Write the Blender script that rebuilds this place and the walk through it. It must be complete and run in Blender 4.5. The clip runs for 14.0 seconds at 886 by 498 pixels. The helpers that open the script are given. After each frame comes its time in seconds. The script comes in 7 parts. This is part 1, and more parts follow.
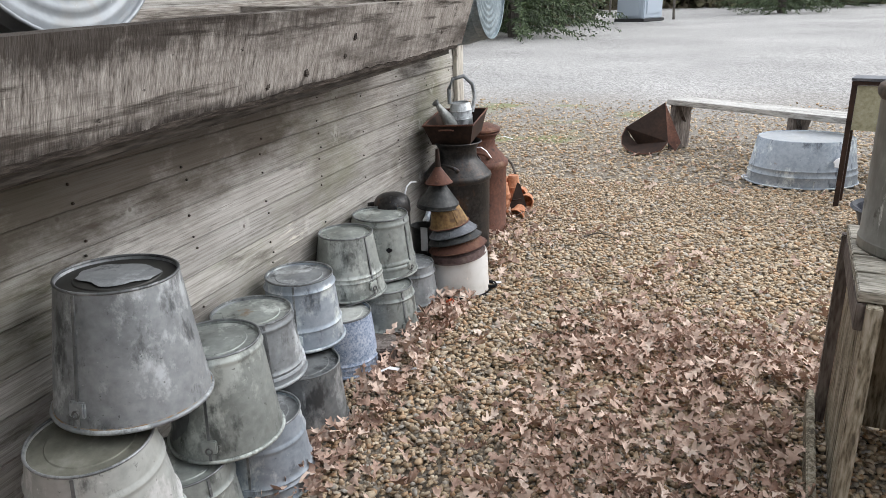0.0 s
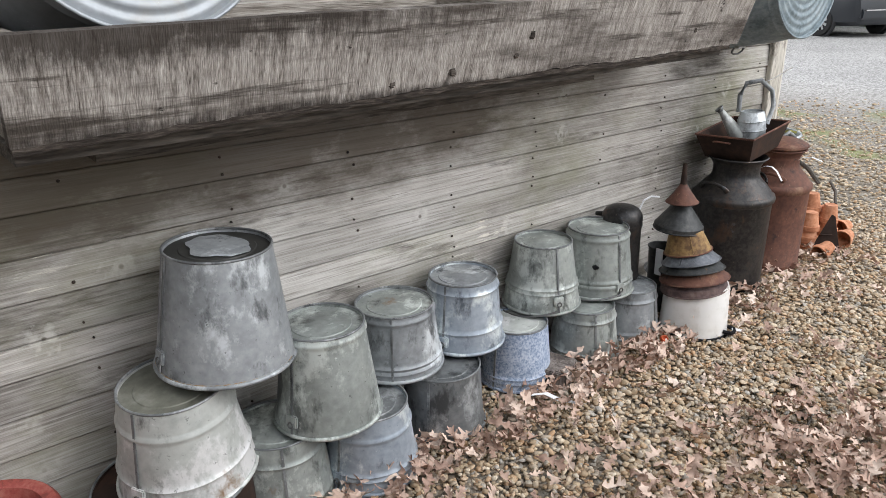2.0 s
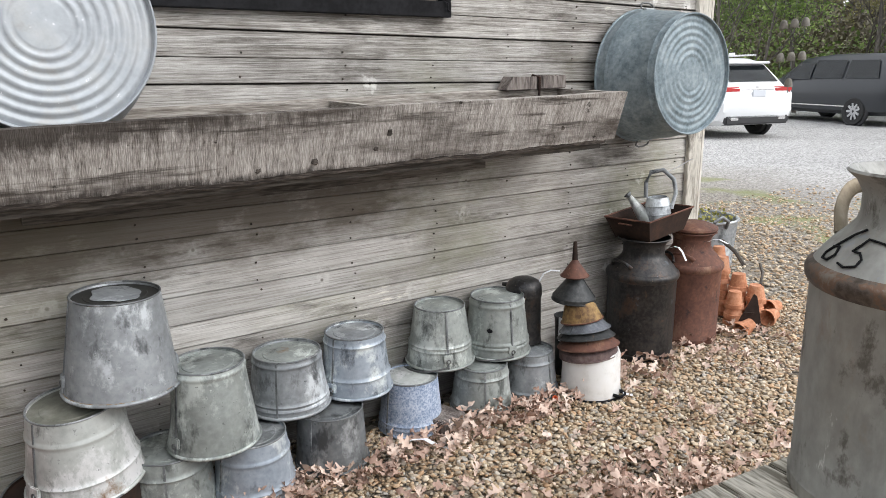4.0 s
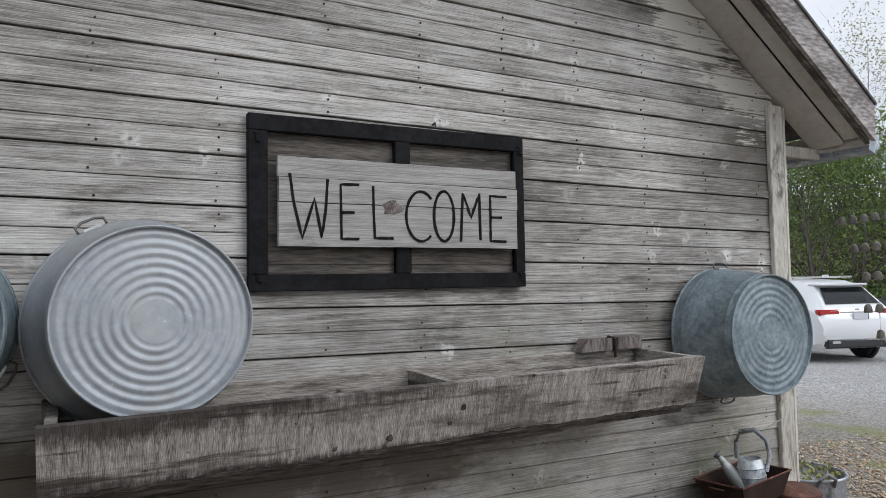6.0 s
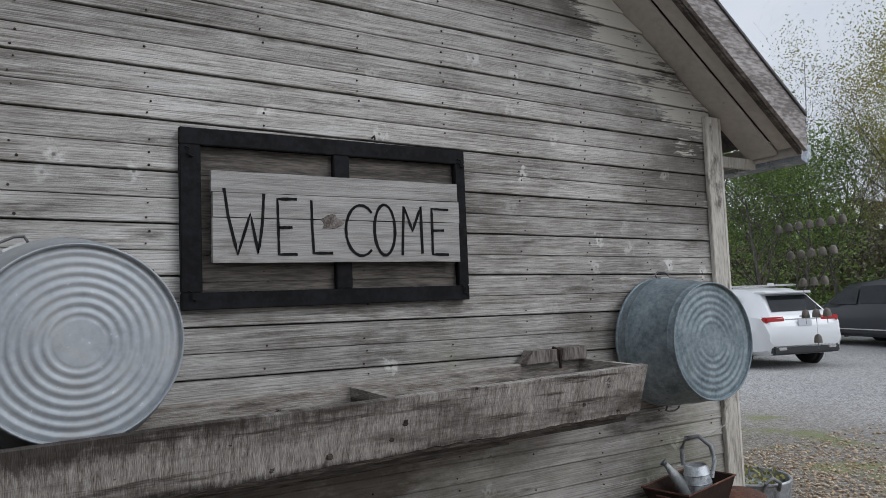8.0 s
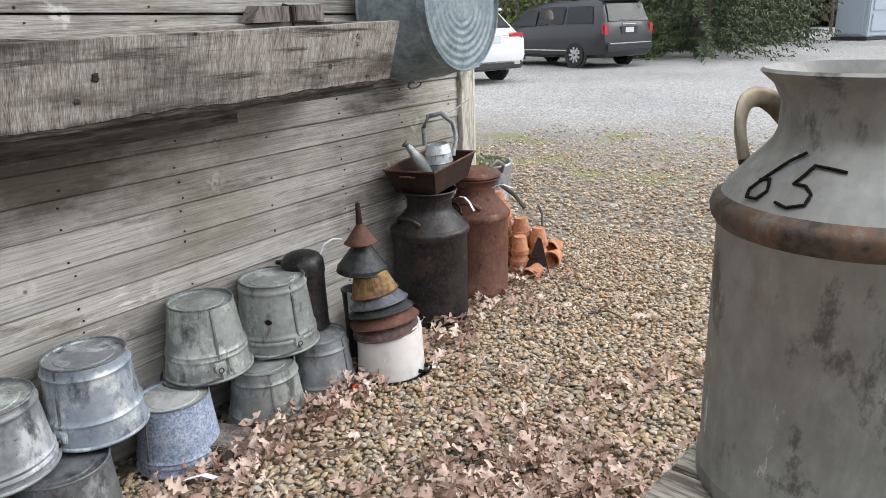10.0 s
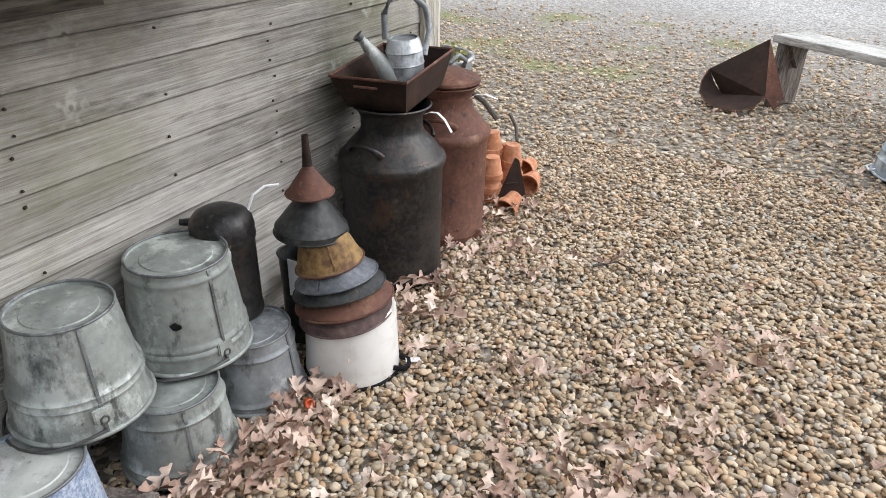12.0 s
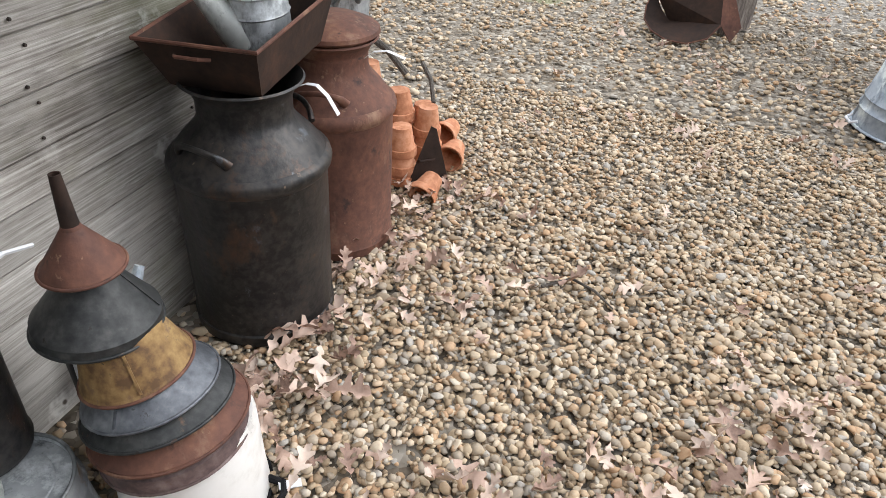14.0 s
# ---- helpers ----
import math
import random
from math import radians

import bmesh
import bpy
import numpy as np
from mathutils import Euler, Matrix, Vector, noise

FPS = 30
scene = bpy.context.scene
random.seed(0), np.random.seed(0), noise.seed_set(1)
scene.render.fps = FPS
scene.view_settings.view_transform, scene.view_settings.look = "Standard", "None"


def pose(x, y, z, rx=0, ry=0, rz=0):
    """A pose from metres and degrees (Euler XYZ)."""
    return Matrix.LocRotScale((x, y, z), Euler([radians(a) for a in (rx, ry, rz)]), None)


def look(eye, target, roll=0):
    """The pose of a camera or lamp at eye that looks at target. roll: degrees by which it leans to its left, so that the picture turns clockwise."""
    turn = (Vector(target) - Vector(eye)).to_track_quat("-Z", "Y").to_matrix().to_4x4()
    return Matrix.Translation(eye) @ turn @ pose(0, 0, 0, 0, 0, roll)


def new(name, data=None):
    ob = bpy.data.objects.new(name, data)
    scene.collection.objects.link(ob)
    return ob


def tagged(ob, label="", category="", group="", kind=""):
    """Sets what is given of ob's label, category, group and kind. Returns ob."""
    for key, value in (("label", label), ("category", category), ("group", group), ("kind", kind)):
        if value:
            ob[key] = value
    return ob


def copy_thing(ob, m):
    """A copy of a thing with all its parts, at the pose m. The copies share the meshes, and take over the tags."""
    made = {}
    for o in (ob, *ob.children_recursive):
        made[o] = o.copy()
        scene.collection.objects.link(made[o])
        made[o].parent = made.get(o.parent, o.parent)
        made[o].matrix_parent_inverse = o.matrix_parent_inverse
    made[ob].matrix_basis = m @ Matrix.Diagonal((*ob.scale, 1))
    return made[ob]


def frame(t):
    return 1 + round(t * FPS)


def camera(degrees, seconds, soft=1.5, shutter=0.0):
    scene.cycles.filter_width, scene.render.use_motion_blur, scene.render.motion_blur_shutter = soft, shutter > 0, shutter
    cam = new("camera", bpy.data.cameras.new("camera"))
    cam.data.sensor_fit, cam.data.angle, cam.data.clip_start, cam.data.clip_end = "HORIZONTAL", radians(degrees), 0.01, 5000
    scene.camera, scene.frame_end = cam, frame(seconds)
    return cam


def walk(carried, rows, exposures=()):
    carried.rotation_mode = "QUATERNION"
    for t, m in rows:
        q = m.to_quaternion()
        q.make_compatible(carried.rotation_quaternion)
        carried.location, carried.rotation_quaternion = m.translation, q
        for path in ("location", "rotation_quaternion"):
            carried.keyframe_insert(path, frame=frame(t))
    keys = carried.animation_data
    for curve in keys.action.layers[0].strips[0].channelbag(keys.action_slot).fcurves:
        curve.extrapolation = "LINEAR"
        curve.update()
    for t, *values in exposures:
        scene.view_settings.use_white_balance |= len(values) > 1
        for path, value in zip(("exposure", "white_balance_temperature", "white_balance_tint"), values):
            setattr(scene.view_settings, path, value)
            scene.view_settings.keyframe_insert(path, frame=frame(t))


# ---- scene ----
# the camera and its walk
cam = camera(63.7, 14.0, soft=0.8)
PATH = [
    (0, (1.419, 0.164, 1.361), (0.78, 1.939, 0.695), -1.7),
    (0.5, (1.413, 0.471, 1.397), (0.501, 2.115, 0.716), -1.2),
    (1, (1.515, 0.678, 1.398), (0.314, 2.122, 0.709), -1.0),
    (1.5, (1.659, 0.73, 1.393), (0.305, 2.026, 0.695), -1.1),
    (2, (1.852, 0.711, 1.394), (0.397, 1.892, 0.694), -0.9),
    (2.2, (1.923, 0.723, 1.405), (0.433, 1.856, 0.7), -0.7),
    (4.3, (2.575, 0.996, 1.475), (0.949, 2.087, 1.069), -0.5),
    (4.5, (2.579, 1.013, 1.495), (0.937, 2.104, 1.158), -0.8),
    (5, (2.608, 1.015, 1.592), (0.911, 2.056, 1.4), -0.8),
    (5.5, (2.615, 0.996, 1.631), (0.871, 1.973, 1.592), -0.9),
    (6, (2.619, 0.98, 1.681), (0.85, 1.907, 1.782), -1.0),
    (6.5, (2.637, 0.988, 1.716), (0.867, 1.89, 1.943), -1.5),
    (7, (2.653, 1.01, 1.737), (0.894, 1.916, 2.03), -2.0),
    (7.5, (2.65, 1.033, 1.725), (0.907, 1.978, 1.988), -2.2),
    (8, (2.627, 1.047, 1.668), (0.919, 2.079, 1.812), -2.3),
    (8.5, (2.603, 1.049, 1.616), (0.976, 2.21, 1.549), -2.6),
    (9, (2.534, 1.052, 1.496), (1.06, 2.374, 1.213), -2.6),
    (9.2, (2.476, 1.069, 1.449), (1.082, 2.457, 1.092), -2.7),
    (11.3, (1.555, 1.629, 1.321), (0.701, 3.221, 0.463), 0.8),
    (11.5, (1.506, 1.678, 1.312), (0.672, 3.27, 0.434), 1.1),
    (12, (1.397, 1.836, 1.293), (0.605, 3.42, 0.363), 1.4),
    (12.5, (1.275, 1.995, 1.278), (0.509, 3.558, 0.293), 2.0),
    (13, (1.189, 2.165, 1.248), (0.41, 3.686, 0.209), 2.8),
    (13.5, (1.142, 2.362, 1.228), (0.418, 3.859, 0.118), 3.5),
    (14, (1.092, 2.584, 1.206), (0.572, 4.146, 0.071), 3.6),
]
EXPOSURES = [(0, 0.28, 6480, 10), (1, 0.18, 6450, 10), (2.2, 0.32, 6480, 10), (4.3, 0.38, 6500, 10), (5.5, -0.07, 6380, 10), (6.5, -0.68, 6100, 10), (7.2, -0.88, 6080, 10), (8, -0.70, 6120, 10), (8.5, -0.33, 6280, 10), (9, 0.06, 6400, 10), (11.3, 0.33, 6450, 10), (14, 0.41, 6480, 10)]
walk(cam, [(t, look(eye, target, roll)) for t, eye, target, roll in PATH], EXPOSURES)

# overcast sky, more than twice as bright overhead as at the horizon: a high cloud cover over a clear-sky base, and a wide soft sun behind it
world = bpy.data.worlds.new("overcast_sky")
scene.world = world
world.use_nodes = True
wt = world.node_tree
wt.nodes.clear()
w_out = wt.nodes.new("ShaderNodeOutputWorld")
w_bg = wt.nodes.new("ShaderNodeBackground")
w_sky = wt.nodes.new("ShaderNodeTexSky")
w_sky.sky_type = "NISHITA"
w_sky.sun_disc = False
SUN_EL, SUN_AZ = 35.0, 57.0
w_sky.sun_elevation, w_sky.sun_rotation = radians(SUN_EL), radians(SUN_AZ)
w_co = wt.nodes.new("ShaderNodeTexCoord")
w_no = wt.nodes.new("ShaderNodeTexNoise")
w_no.inputs["Scale"].default_value, w_no.inputs["Detail"].default_value = 2.2, 5
w_map = wt.nodes.new("ShaderNodeMapping")
w_map.inputs["Scale"].default_value = (1, 1, 2.6)
w_ra = wt.nodes.new("ShaderNodeValToRGB")
w_ra.color_ramp.elements[0].position, w_ra.color_ramp.elements[0].color = 0.32, (10.4, 10.9, 11.7, 1)
w_ra.color_ramp.elements[1].position, w_ra.color_ramp.elements[1].color = 0.68, (14.2, 14.4, 14.8, 1)
w_mix = wt.nodes.new("ShaderNodeMixRGB")
w_mix.inputs[0].default_value = 0.9
wt.links.new(w_co.outputs["Generated"], w_map.inputs["Vector"])
wt.links.new(w_map.outputs[0], w_no.inputs["Vector"])
wt.links.new(w_no.outputs["Fac"], w_ra.inputs[0])
wt.links.new(w_sky.outputs[0], w_mix.inputs[1])
wt.links.new(w_ra.outputs[0], w_mix.inputs[2])
w_sep = wt.nodes.new("ShaderNodeSeparateXYZ")
w_up = wt.nodes.new("ShaderNodeMath")
w_up.operation = "MAXIMUM"
w_up.inputs[1].default_value = 0.0
w_cie = wt.nodes.new("ShaderNodeMath")
w_cie.operation = "MULTIPLY_ADD"
w_cie.inputs[1].default_value, w_cie.inputs[2].default_value = 0.30, 0.58
w_mul = wt.nodes.new("ShaderNodeMixRGB")
w_mul.blend_type = "MULTIPLY"
w_mul.inputs[0].default_value = 1.0
wt.links.new(w_co.outputs["Generated"], w_sep.inputs[0])
wt.links.new(w_sep.outputs["Z"], w_up.inputs[0])
wt.links.new(w_up.outputs[0], w_cie.inputs[0])
wt.links.new(w_mix.outputs[0], w_mul.inputs[1])
wt.links.new(w_cie.outputs[0], w_mul.inputs[2])
wt.links.new(w_mul.outputs[0], w_bg.inputs["Color"])
w_bg.inputs["Strength"].default_value = 0.15
wt.links.new(w_bg.outputs[0], w_out.inputs[0])
sun = new("sun", bpy.data.lights.new("sun", "SUN"))
sun.data.energy, sun.data.angle, sun.data.color = 1.5, radians(35), (1.0, 0.985, 0.96)
sun.matrix_world = look((6.8, 4.4, 5.7), (0, 0, 0))


# ---- materials ----
def surface(name, cols, scale=6.0, stretch=(1, 1, 1), rough=(0.5, 0.8), metal=0.0, bump=0.3, depth=0.004, fine=60.0,
            fine_mix=0.35, spots=None, second=None, vary=0.0, detail=8, coat=0.0, where="Object", island=None, contrast=1.9, patches=(), spec=0.5):
    """A weathered surface: broad colour from a stretched noise, fine grain over it, optional spots and a second stain colour."""
    m = bpy.data.materials.new(name)
    m.use_nodes = True
    nt = m.node_tree
    N, L = nt.nodes.new, nt.links.new
    bs = nt.nodes["Principled BSDF"]
    co = N("ShaderNodeTexCoord")
    info = N("ShaderNodeObjectInfo")
    mul = N("ShaderNodeMath"); mul.operation = "MULTIPLY"; mul.inputs[1].default_value = 57.0
    L(info.outputs["Random"], mul.inputs[0])
    mp = N("ShaderNodeMapping"); mp.inputs["Scale"].default_value = stretch
    add = N("ShaderNodeVectorMath"); add.operation = "ADD"
    L(co.outputs[where], mp.inputs["Vector"])
    L(mp.outputs[0], add.inputs[0]); L(mul.outputs[0], add.inputs[1])
    n1 = N("ShaderNodeTexNoise"); n1.inputs["Scale"].default_value = scale; n1.inputs["Detail"].default_value = detail
    n1.inputs["Roughness"].default_value = 0.72
    L(add.outputs[0], n1.inputs["Vector"])
    n2 = N("ShaderNodeTexNoise"); n2.inputs["Scale"].default_value = fine; n2.inputs["Detail"].default_value = 4
    L(add.outputs[0], n2.inputs["Vector"])
    mx = N("ShaderNodeMath"); mx.operation = "MULTIPLY_ADD"
    sub = N("ShaderNodeMath"); sub.operation = "SUBTRACT"; sub.inputs[1].default_value = 0.5
    L(n2.outputs["Fac"], sub.inputs[0]); L(sub.outputs[0], mx.inputs[0]); mx.inputs[1].default_value = fine_mix
    L(n1.outputs["Fac"], mx.inputs[2])
    ra = N("ShaderNodeValToRGB")
    els = ra.color_ramp.elements
    while len(els) < len(cols):
        els.new(0.5)
    for e, (p, c) in zip(els, cols):
        e.position, e.color = p, (*c, 1)
    con = N("ShaderNodeMapRange"); con.inputs[1].default_value, con.inputs[2].default_value = 0.5 - 0.5 / contrast, 0.5 + 0.5 / contrast
    L(mx.outputs[0], con.inputs[0])
    fac = con.outputs[0]
    if island:
        geo = N("ShaderNodeNewGeometry")
        a2 = N("ShaderNodeMath"); a2.operation = "MULTIPLY_ADD"; a2.inputs[1].default_value = 1 - island
        s2 = N("ShaderNodeMath"); s2.operation = "MULTIPLY"; s2.inputs[1].default_value = island
        L(con.outputs[0], s2.inputs[0]); L(geo.outputs["Random Per Island"], a2.inputs[0]); L(s2.outputs[0], a2.inputs[2])
        fac = a2.outputs[0]
    L(fac, ra.inputs[0])
    col = ra.outputs[0]
    for sc, lo, hi, rgb, st in ([second] if second else []) + list(patches):
        mp2 = N("ShaderNodeMapping"); mp2.inputs["Scale"].default_value = st
        L(co.outputs[where], mp2.inputs["Vector"])
        ad2 = N("ShaderNodeVectorMath"); ad2.operation = "ADD"
        L(mp2.outputs[0], ad2.inputs[0]); L(mul.outputs[0], ad2.inputs[1])
        n3 = N("ShaderNodeTexNoise"); n3.inputs["Scale"].default_value = sc; n3.inputs["Detail"].default_value = 7
        n3.inputs["Roughness"].default_value = 0.7
        L(ad2.outputs[0], n3.inputs["Vector"])
        rm = N("ShaderNodeMapRange"); rm.inputs[1].default_value, rm.inputs[2].default_value = lo, hi
        L(n3.outputs["Fac"], rm.inputs[0])
        mixc = N("ShaderNodeMixRGB"); mixc.inputs[2].default_value = (*rgb, 1)
        L(rm.outputs[0], mixc.inputs[0]); L(col, mixc.inputs[1])
        col = mixc.outputs[0]
    if spots:
        sc, size, rgb = spots
        vo = N("ShaderNodeTexVoronoi"); vo.inputs["Scale"].default_value = sc
        L(add.outputs[0], vo.inputs["Vector"])
        rm = N("ShaderNodeMapRange"); rm.inputs[1].default_value, rm.inputs[2].default_value = size, size * 0.45
        L(vo.outputs["Distance"], rm.inputs[0])
        mixc = N("ShaderNodeMixRGB"); mixc.inputs[2].default_value = (*rgb, 1)
        L(rm.outputs[0], mixc.inputs[0]); L(col, mixc.inputs[1])
        col = mixc.outputs[0]
    if vary:
        hsv = N("ShaderNodeHueSaturation")
        vr = N("ShaderNodeMapRange"); vr.inputs[3].default_value, vr.inputs[4].default_value = 1 - vary, 1 + vary
        L(info.outputs["Random"], vr.inputs[0]); L(vr.outputs[0], hsv.inputs["Value"]); L(col, hsv.inputs["Color"])
        col = hsv.outputs[0]
    L(col, bs.inputs["Base Color"])
    rr = N("ShaderNodeMapRange"); rr.inputs[3].default_value, rr.inputs[4].default_value = rough
    L(mx.outputs[0], rr.inputs[0]); L(rr.outputs[0], bs.inputs["Roughness"])
    bs.inputs["Metallic"].default_value, bs.inputs["Specular IOR Level"].default_value = metal, spec
    if coat:
        bs.inputs["Coat Weight"].default_value = coat
    if bump:
        bp = N("ShaderNodeBump"); bp.inputs["Strength"].default_value, bp.inputs["Distance"].default_value = bump, depth
        L(mx.outputs[0], bp.inputs["Height"]); L(bp.outputs[0], bs.inputs["Normal"])
    return m


def siding_boards():
    """Silvered clapboard: fine streaks along the grain, cloudy wear, knots in pale halos, algae, and flaked cream paint high up under the rake."""
    m = bpy.data.materials.new("weathered_siding")
    m.use_nodes = True
    nt = m.node_tree
    N, L = nt.nodes.new, nt.links.new
    bs = nt.nodes["Principled BSDF"]
    co = N("ShaderNodeTexCoord")
    info = N("ShaderNodeObjectInfo")
    off = N("ShaderNodeMath"); off.operation = "MULTIPLY"; off.inputs[1].default_value = 41.0
    L(info.outputs["Random"], off.inputs[0])

    def cloud(scale, stretch, detail=6, rough=0.65, own=True, shift=0.0):
        mp = N("ShaderNodeMapping"); mp.inputs["Scale"].default_value = stretch; mp.inputs["Location"].default_value = (shift, shift, shift)
        L(co.outputs["Object"], mp.inputs["Vector"])
        v = mp.outputs[0]
        if own:
            ad = N("ShaderNodeVectorMath"); ad.operation = "ADD"
            L(v, ad.inputs[0]); L(off.outputs[0], ad.inputs[1])
            v = ad.outputs[0]
        n = N("ShaderNodeTexNoise")
        n.inputs["Scale"].default_value, n.inputs["Detail"].default_value, n.inputs["Roughness"].default_value = scale, detail, rough
        L(v, n.inputs["Vector"])
        return n.outputs["Fac"]

    def span(v, lo, hi, to_lo=0.0, to_hi=1.0):
        r = N("ShaderNodeMapRange")
        r.inputs[1].default_value, r.inputs[2].default_value, r.inputs[3].default_value, r.inputs[4].default_value = lo, hi, to_lo, to_hi
        L(v, r.inputs[0])
        return r.outputs[0]

    def calc(op, a, b):
        n = N("ShaderNodeMath"); n.operation = op
        for k, v in enumerate((a, b)):
            if isinstance(v, (int, float)):
                n.inputs[k].default_value = v
            else:
                L(v, n.inputs[k])
        return n.outputs[0]

    def blend(col, rgb, fac):
        n = N("ShaderNodeMixRGB"); n.inputs[2].default_value = (*rgb, 1)
        L(fac, n.inputs[0]); L(col, n.inputs[1])
        return n.outputs[0]

    streak = cloud(1.0, (6, 3.5, 190), 5, 0.7)
    hair = cloud(1.0, (9, 16, 520), 3, 0.6)
    band = cloud(1.0, (3, 0.8, 22), 6, 0.65)
    tone = calc("ADD", calc("MULTIPLY", streak, 0.50), calc("ADD", calc("MULTIPLY", band, 0.20), calc("MULTIPLY", hair, 0.30)))
    sep = N("ShaderNodeSeparateXYZ"); L(co.outputs["Object"], sep.inputs[0])
    # the sheltered lower courses are less worn than the upper ones
    tone = calc("ADD", calc("MULTIPLY", calc("SUBTRACT", tone, 0.5), span(sep.outputs["Z"], 0.8, 1.7, 0.62, 1.15)), 0.515)
    ra = N("ShaderNodeValToRGB")
    els = ra.color_ramp.elements
    tints = [(0.04, (0.075, 0.066, 0.057)), (0.26, (0.20, 0.184, 0.165)), (0.5, (0.385, 0.364, 0.337)), (0.75, (0.54, 0.52, 0.49)), (0.97, (0.70, 0.685, 0.66))]
    while len(els) < len(tints):
        els.new(0.5)
    for e, (p, c) in zip(els, tints):
        e.position, e.color = p, (*c, 1)
    L(span(tone, 0.33, 0.66), ra.inputs[0])
    col = ra.outputs[0]
    # cloudy weathering across boards
    broad = cloud(1.0, (1, 0.62, 1.15), 7, 0.66, False, 5.2)
    col = blend(col, (0.105, 0.092, 0.08), calc("MULTIPLY", span(broad, 0.47, 0.62), span(streak, 0.66, 0.38, 0.35, 1.0)))
    col = blend(col, (0.66, 0.645, 0.62), calc("MULTIPLY", span(broad, 0.47, 0.34), span(streak, 0.38, 0.56, 0.0, 0.8)))
    # mildew in dark drawn-out patches, and worn pale ones
    mild = cloud(1.0, (1, 1.6, 9), 7, 0.72, True)
    col = blend(col, (0.085, 0.075, 0.065), span(mild, 0.56, 0.68, 0.0, 0.85))
    col = blend(col, (0.70, 0.69, 0.665), calc("MULTIPLY", span(mild, 0.40, 0.30), span(hair, 0.45, 0.62)))
    # knots: a dark eye in a raw pale burst
    flat = N("ShaderNodeCombineXYZ"); L(sep.outputs["Y"], flat.inputs[0]); L(calc("MULTIPLY", sep.outputs["Z"], 1.0), flat.inputs[1])
    wob = N("ShaderNodeTexNoise"); wob.inputs["Scale"].default_value, wob.inputs["Detail"].default_value = 38, 4
    L(co.outputs["Object"], wob.inputs["Vector"])
    vo = N("ShaderNodeTexVoronoi"); vo.voronoi_dimensions = "2D"; vo.inputs["Scale"].default_value = 4.2
    L(flat.outputs[0], vo.inputs["Vector"])
    dist = calc("ADD", vo.outputs["Distance"], calc("MULTIPLY", calc("SUBTRACT", wob.outputs["Fac"], 0.5), 0.62))
    pick = N("ShaderNodeSeparateColor"); L(vo.outputs["Color"], pick.inputs[0])
    some = span(pick.outputs[0], 0.5, 1.0)
    col = blend(col, (0.70, 0.685, 0.655), calc("MULTIPLY", some, span(dist, 0.15, 0.02, 0.0, 1.0)))
    col = blend(col, (0.10, 0.08, 0.066), calc("MULTIPLY", some, span(vo.outputs["Distance"], 0.036, 0.016)))
    # green algae low down and by the corner
    alg = cloud(1.0, (1, 0.8, 1.3), 6, 0.7, False, 9.1)
    low = calc("MULTIPLY", span(sep.outputs["Z"], 1.75, 1.2), span(alg, 0.49, 0.66, 0.0, 0.6))
    col = blend(col, (0.21, 0.215, 0.12), low)
    # brown stain, ragged at its edge, with the trough's shade painted into it
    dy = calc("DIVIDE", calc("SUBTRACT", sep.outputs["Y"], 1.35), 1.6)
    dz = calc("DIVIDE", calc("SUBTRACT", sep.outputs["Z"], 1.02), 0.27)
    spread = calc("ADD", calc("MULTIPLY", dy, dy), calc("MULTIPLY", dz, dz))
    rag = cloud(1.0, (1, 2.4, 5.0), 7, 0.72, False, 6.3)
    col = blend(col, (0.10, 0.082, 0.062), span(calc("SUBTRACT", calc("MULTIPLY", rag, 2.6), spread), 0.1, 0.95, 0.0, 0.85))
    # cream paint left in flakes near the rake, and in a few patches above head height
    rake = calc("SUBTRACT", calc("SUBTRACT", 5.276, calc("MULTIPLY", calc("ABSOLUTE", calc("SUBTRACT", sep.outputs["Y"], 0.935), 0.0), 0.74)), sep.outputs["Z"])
    flake = calc("ADD", calc("MULTIPLY", cloud(1.0, (2, 4.5, 60), 6, 0.75), 0.45), calc("MULTIPLY", cloud(1.0, (1, 1.3, 2.5), 5, 0.6, False, 1.3), 0.55))
    hold = calc("ADD", span(rake, 0.15, 0.85, 0.105, -0.075), calc("MULTIPLY", span(sep.outputs["Z"], 2.6, 2.95), span(sep.outputs["Y"], 1.4, 0.5, 0.0, 0.10)))
    # the bare wood under the paint darkens towards the rake, unevenly
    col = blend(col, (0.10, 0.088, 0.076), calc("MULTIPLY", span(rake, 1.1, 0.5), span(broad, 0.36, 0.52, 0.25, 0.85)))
    col = blend(col, (0.62, 0.595, 0.53), span(calc("ADD", flake, hold), 0.555, 0.585))
    hs = N("ShaderNodeHueSaturation")
    L(span(info.outputs["Random"], 0, 1, 0.84, 1.14), hs.inputs["Value"]); L(col, hs.inputs["Color"])
    L(hs.outputs[0], bs.inputs["Base Color"])
    L(span(tone, 0.3, 0.7, 0.95, 0.8), bs.inputs["Roughness"])
    bs.inputs["Specular IOR Level"].default_value = 0.2
    bp = N("ShaderNodeBump"); bp.inputs["Strength"].default_value, bp.inputs["Distance"].default_value = 0.8, 0.004
    L(tone, bp.inputs["Height"]); L(bp.outputs[0], bs.inputs["Normal"])
    return m


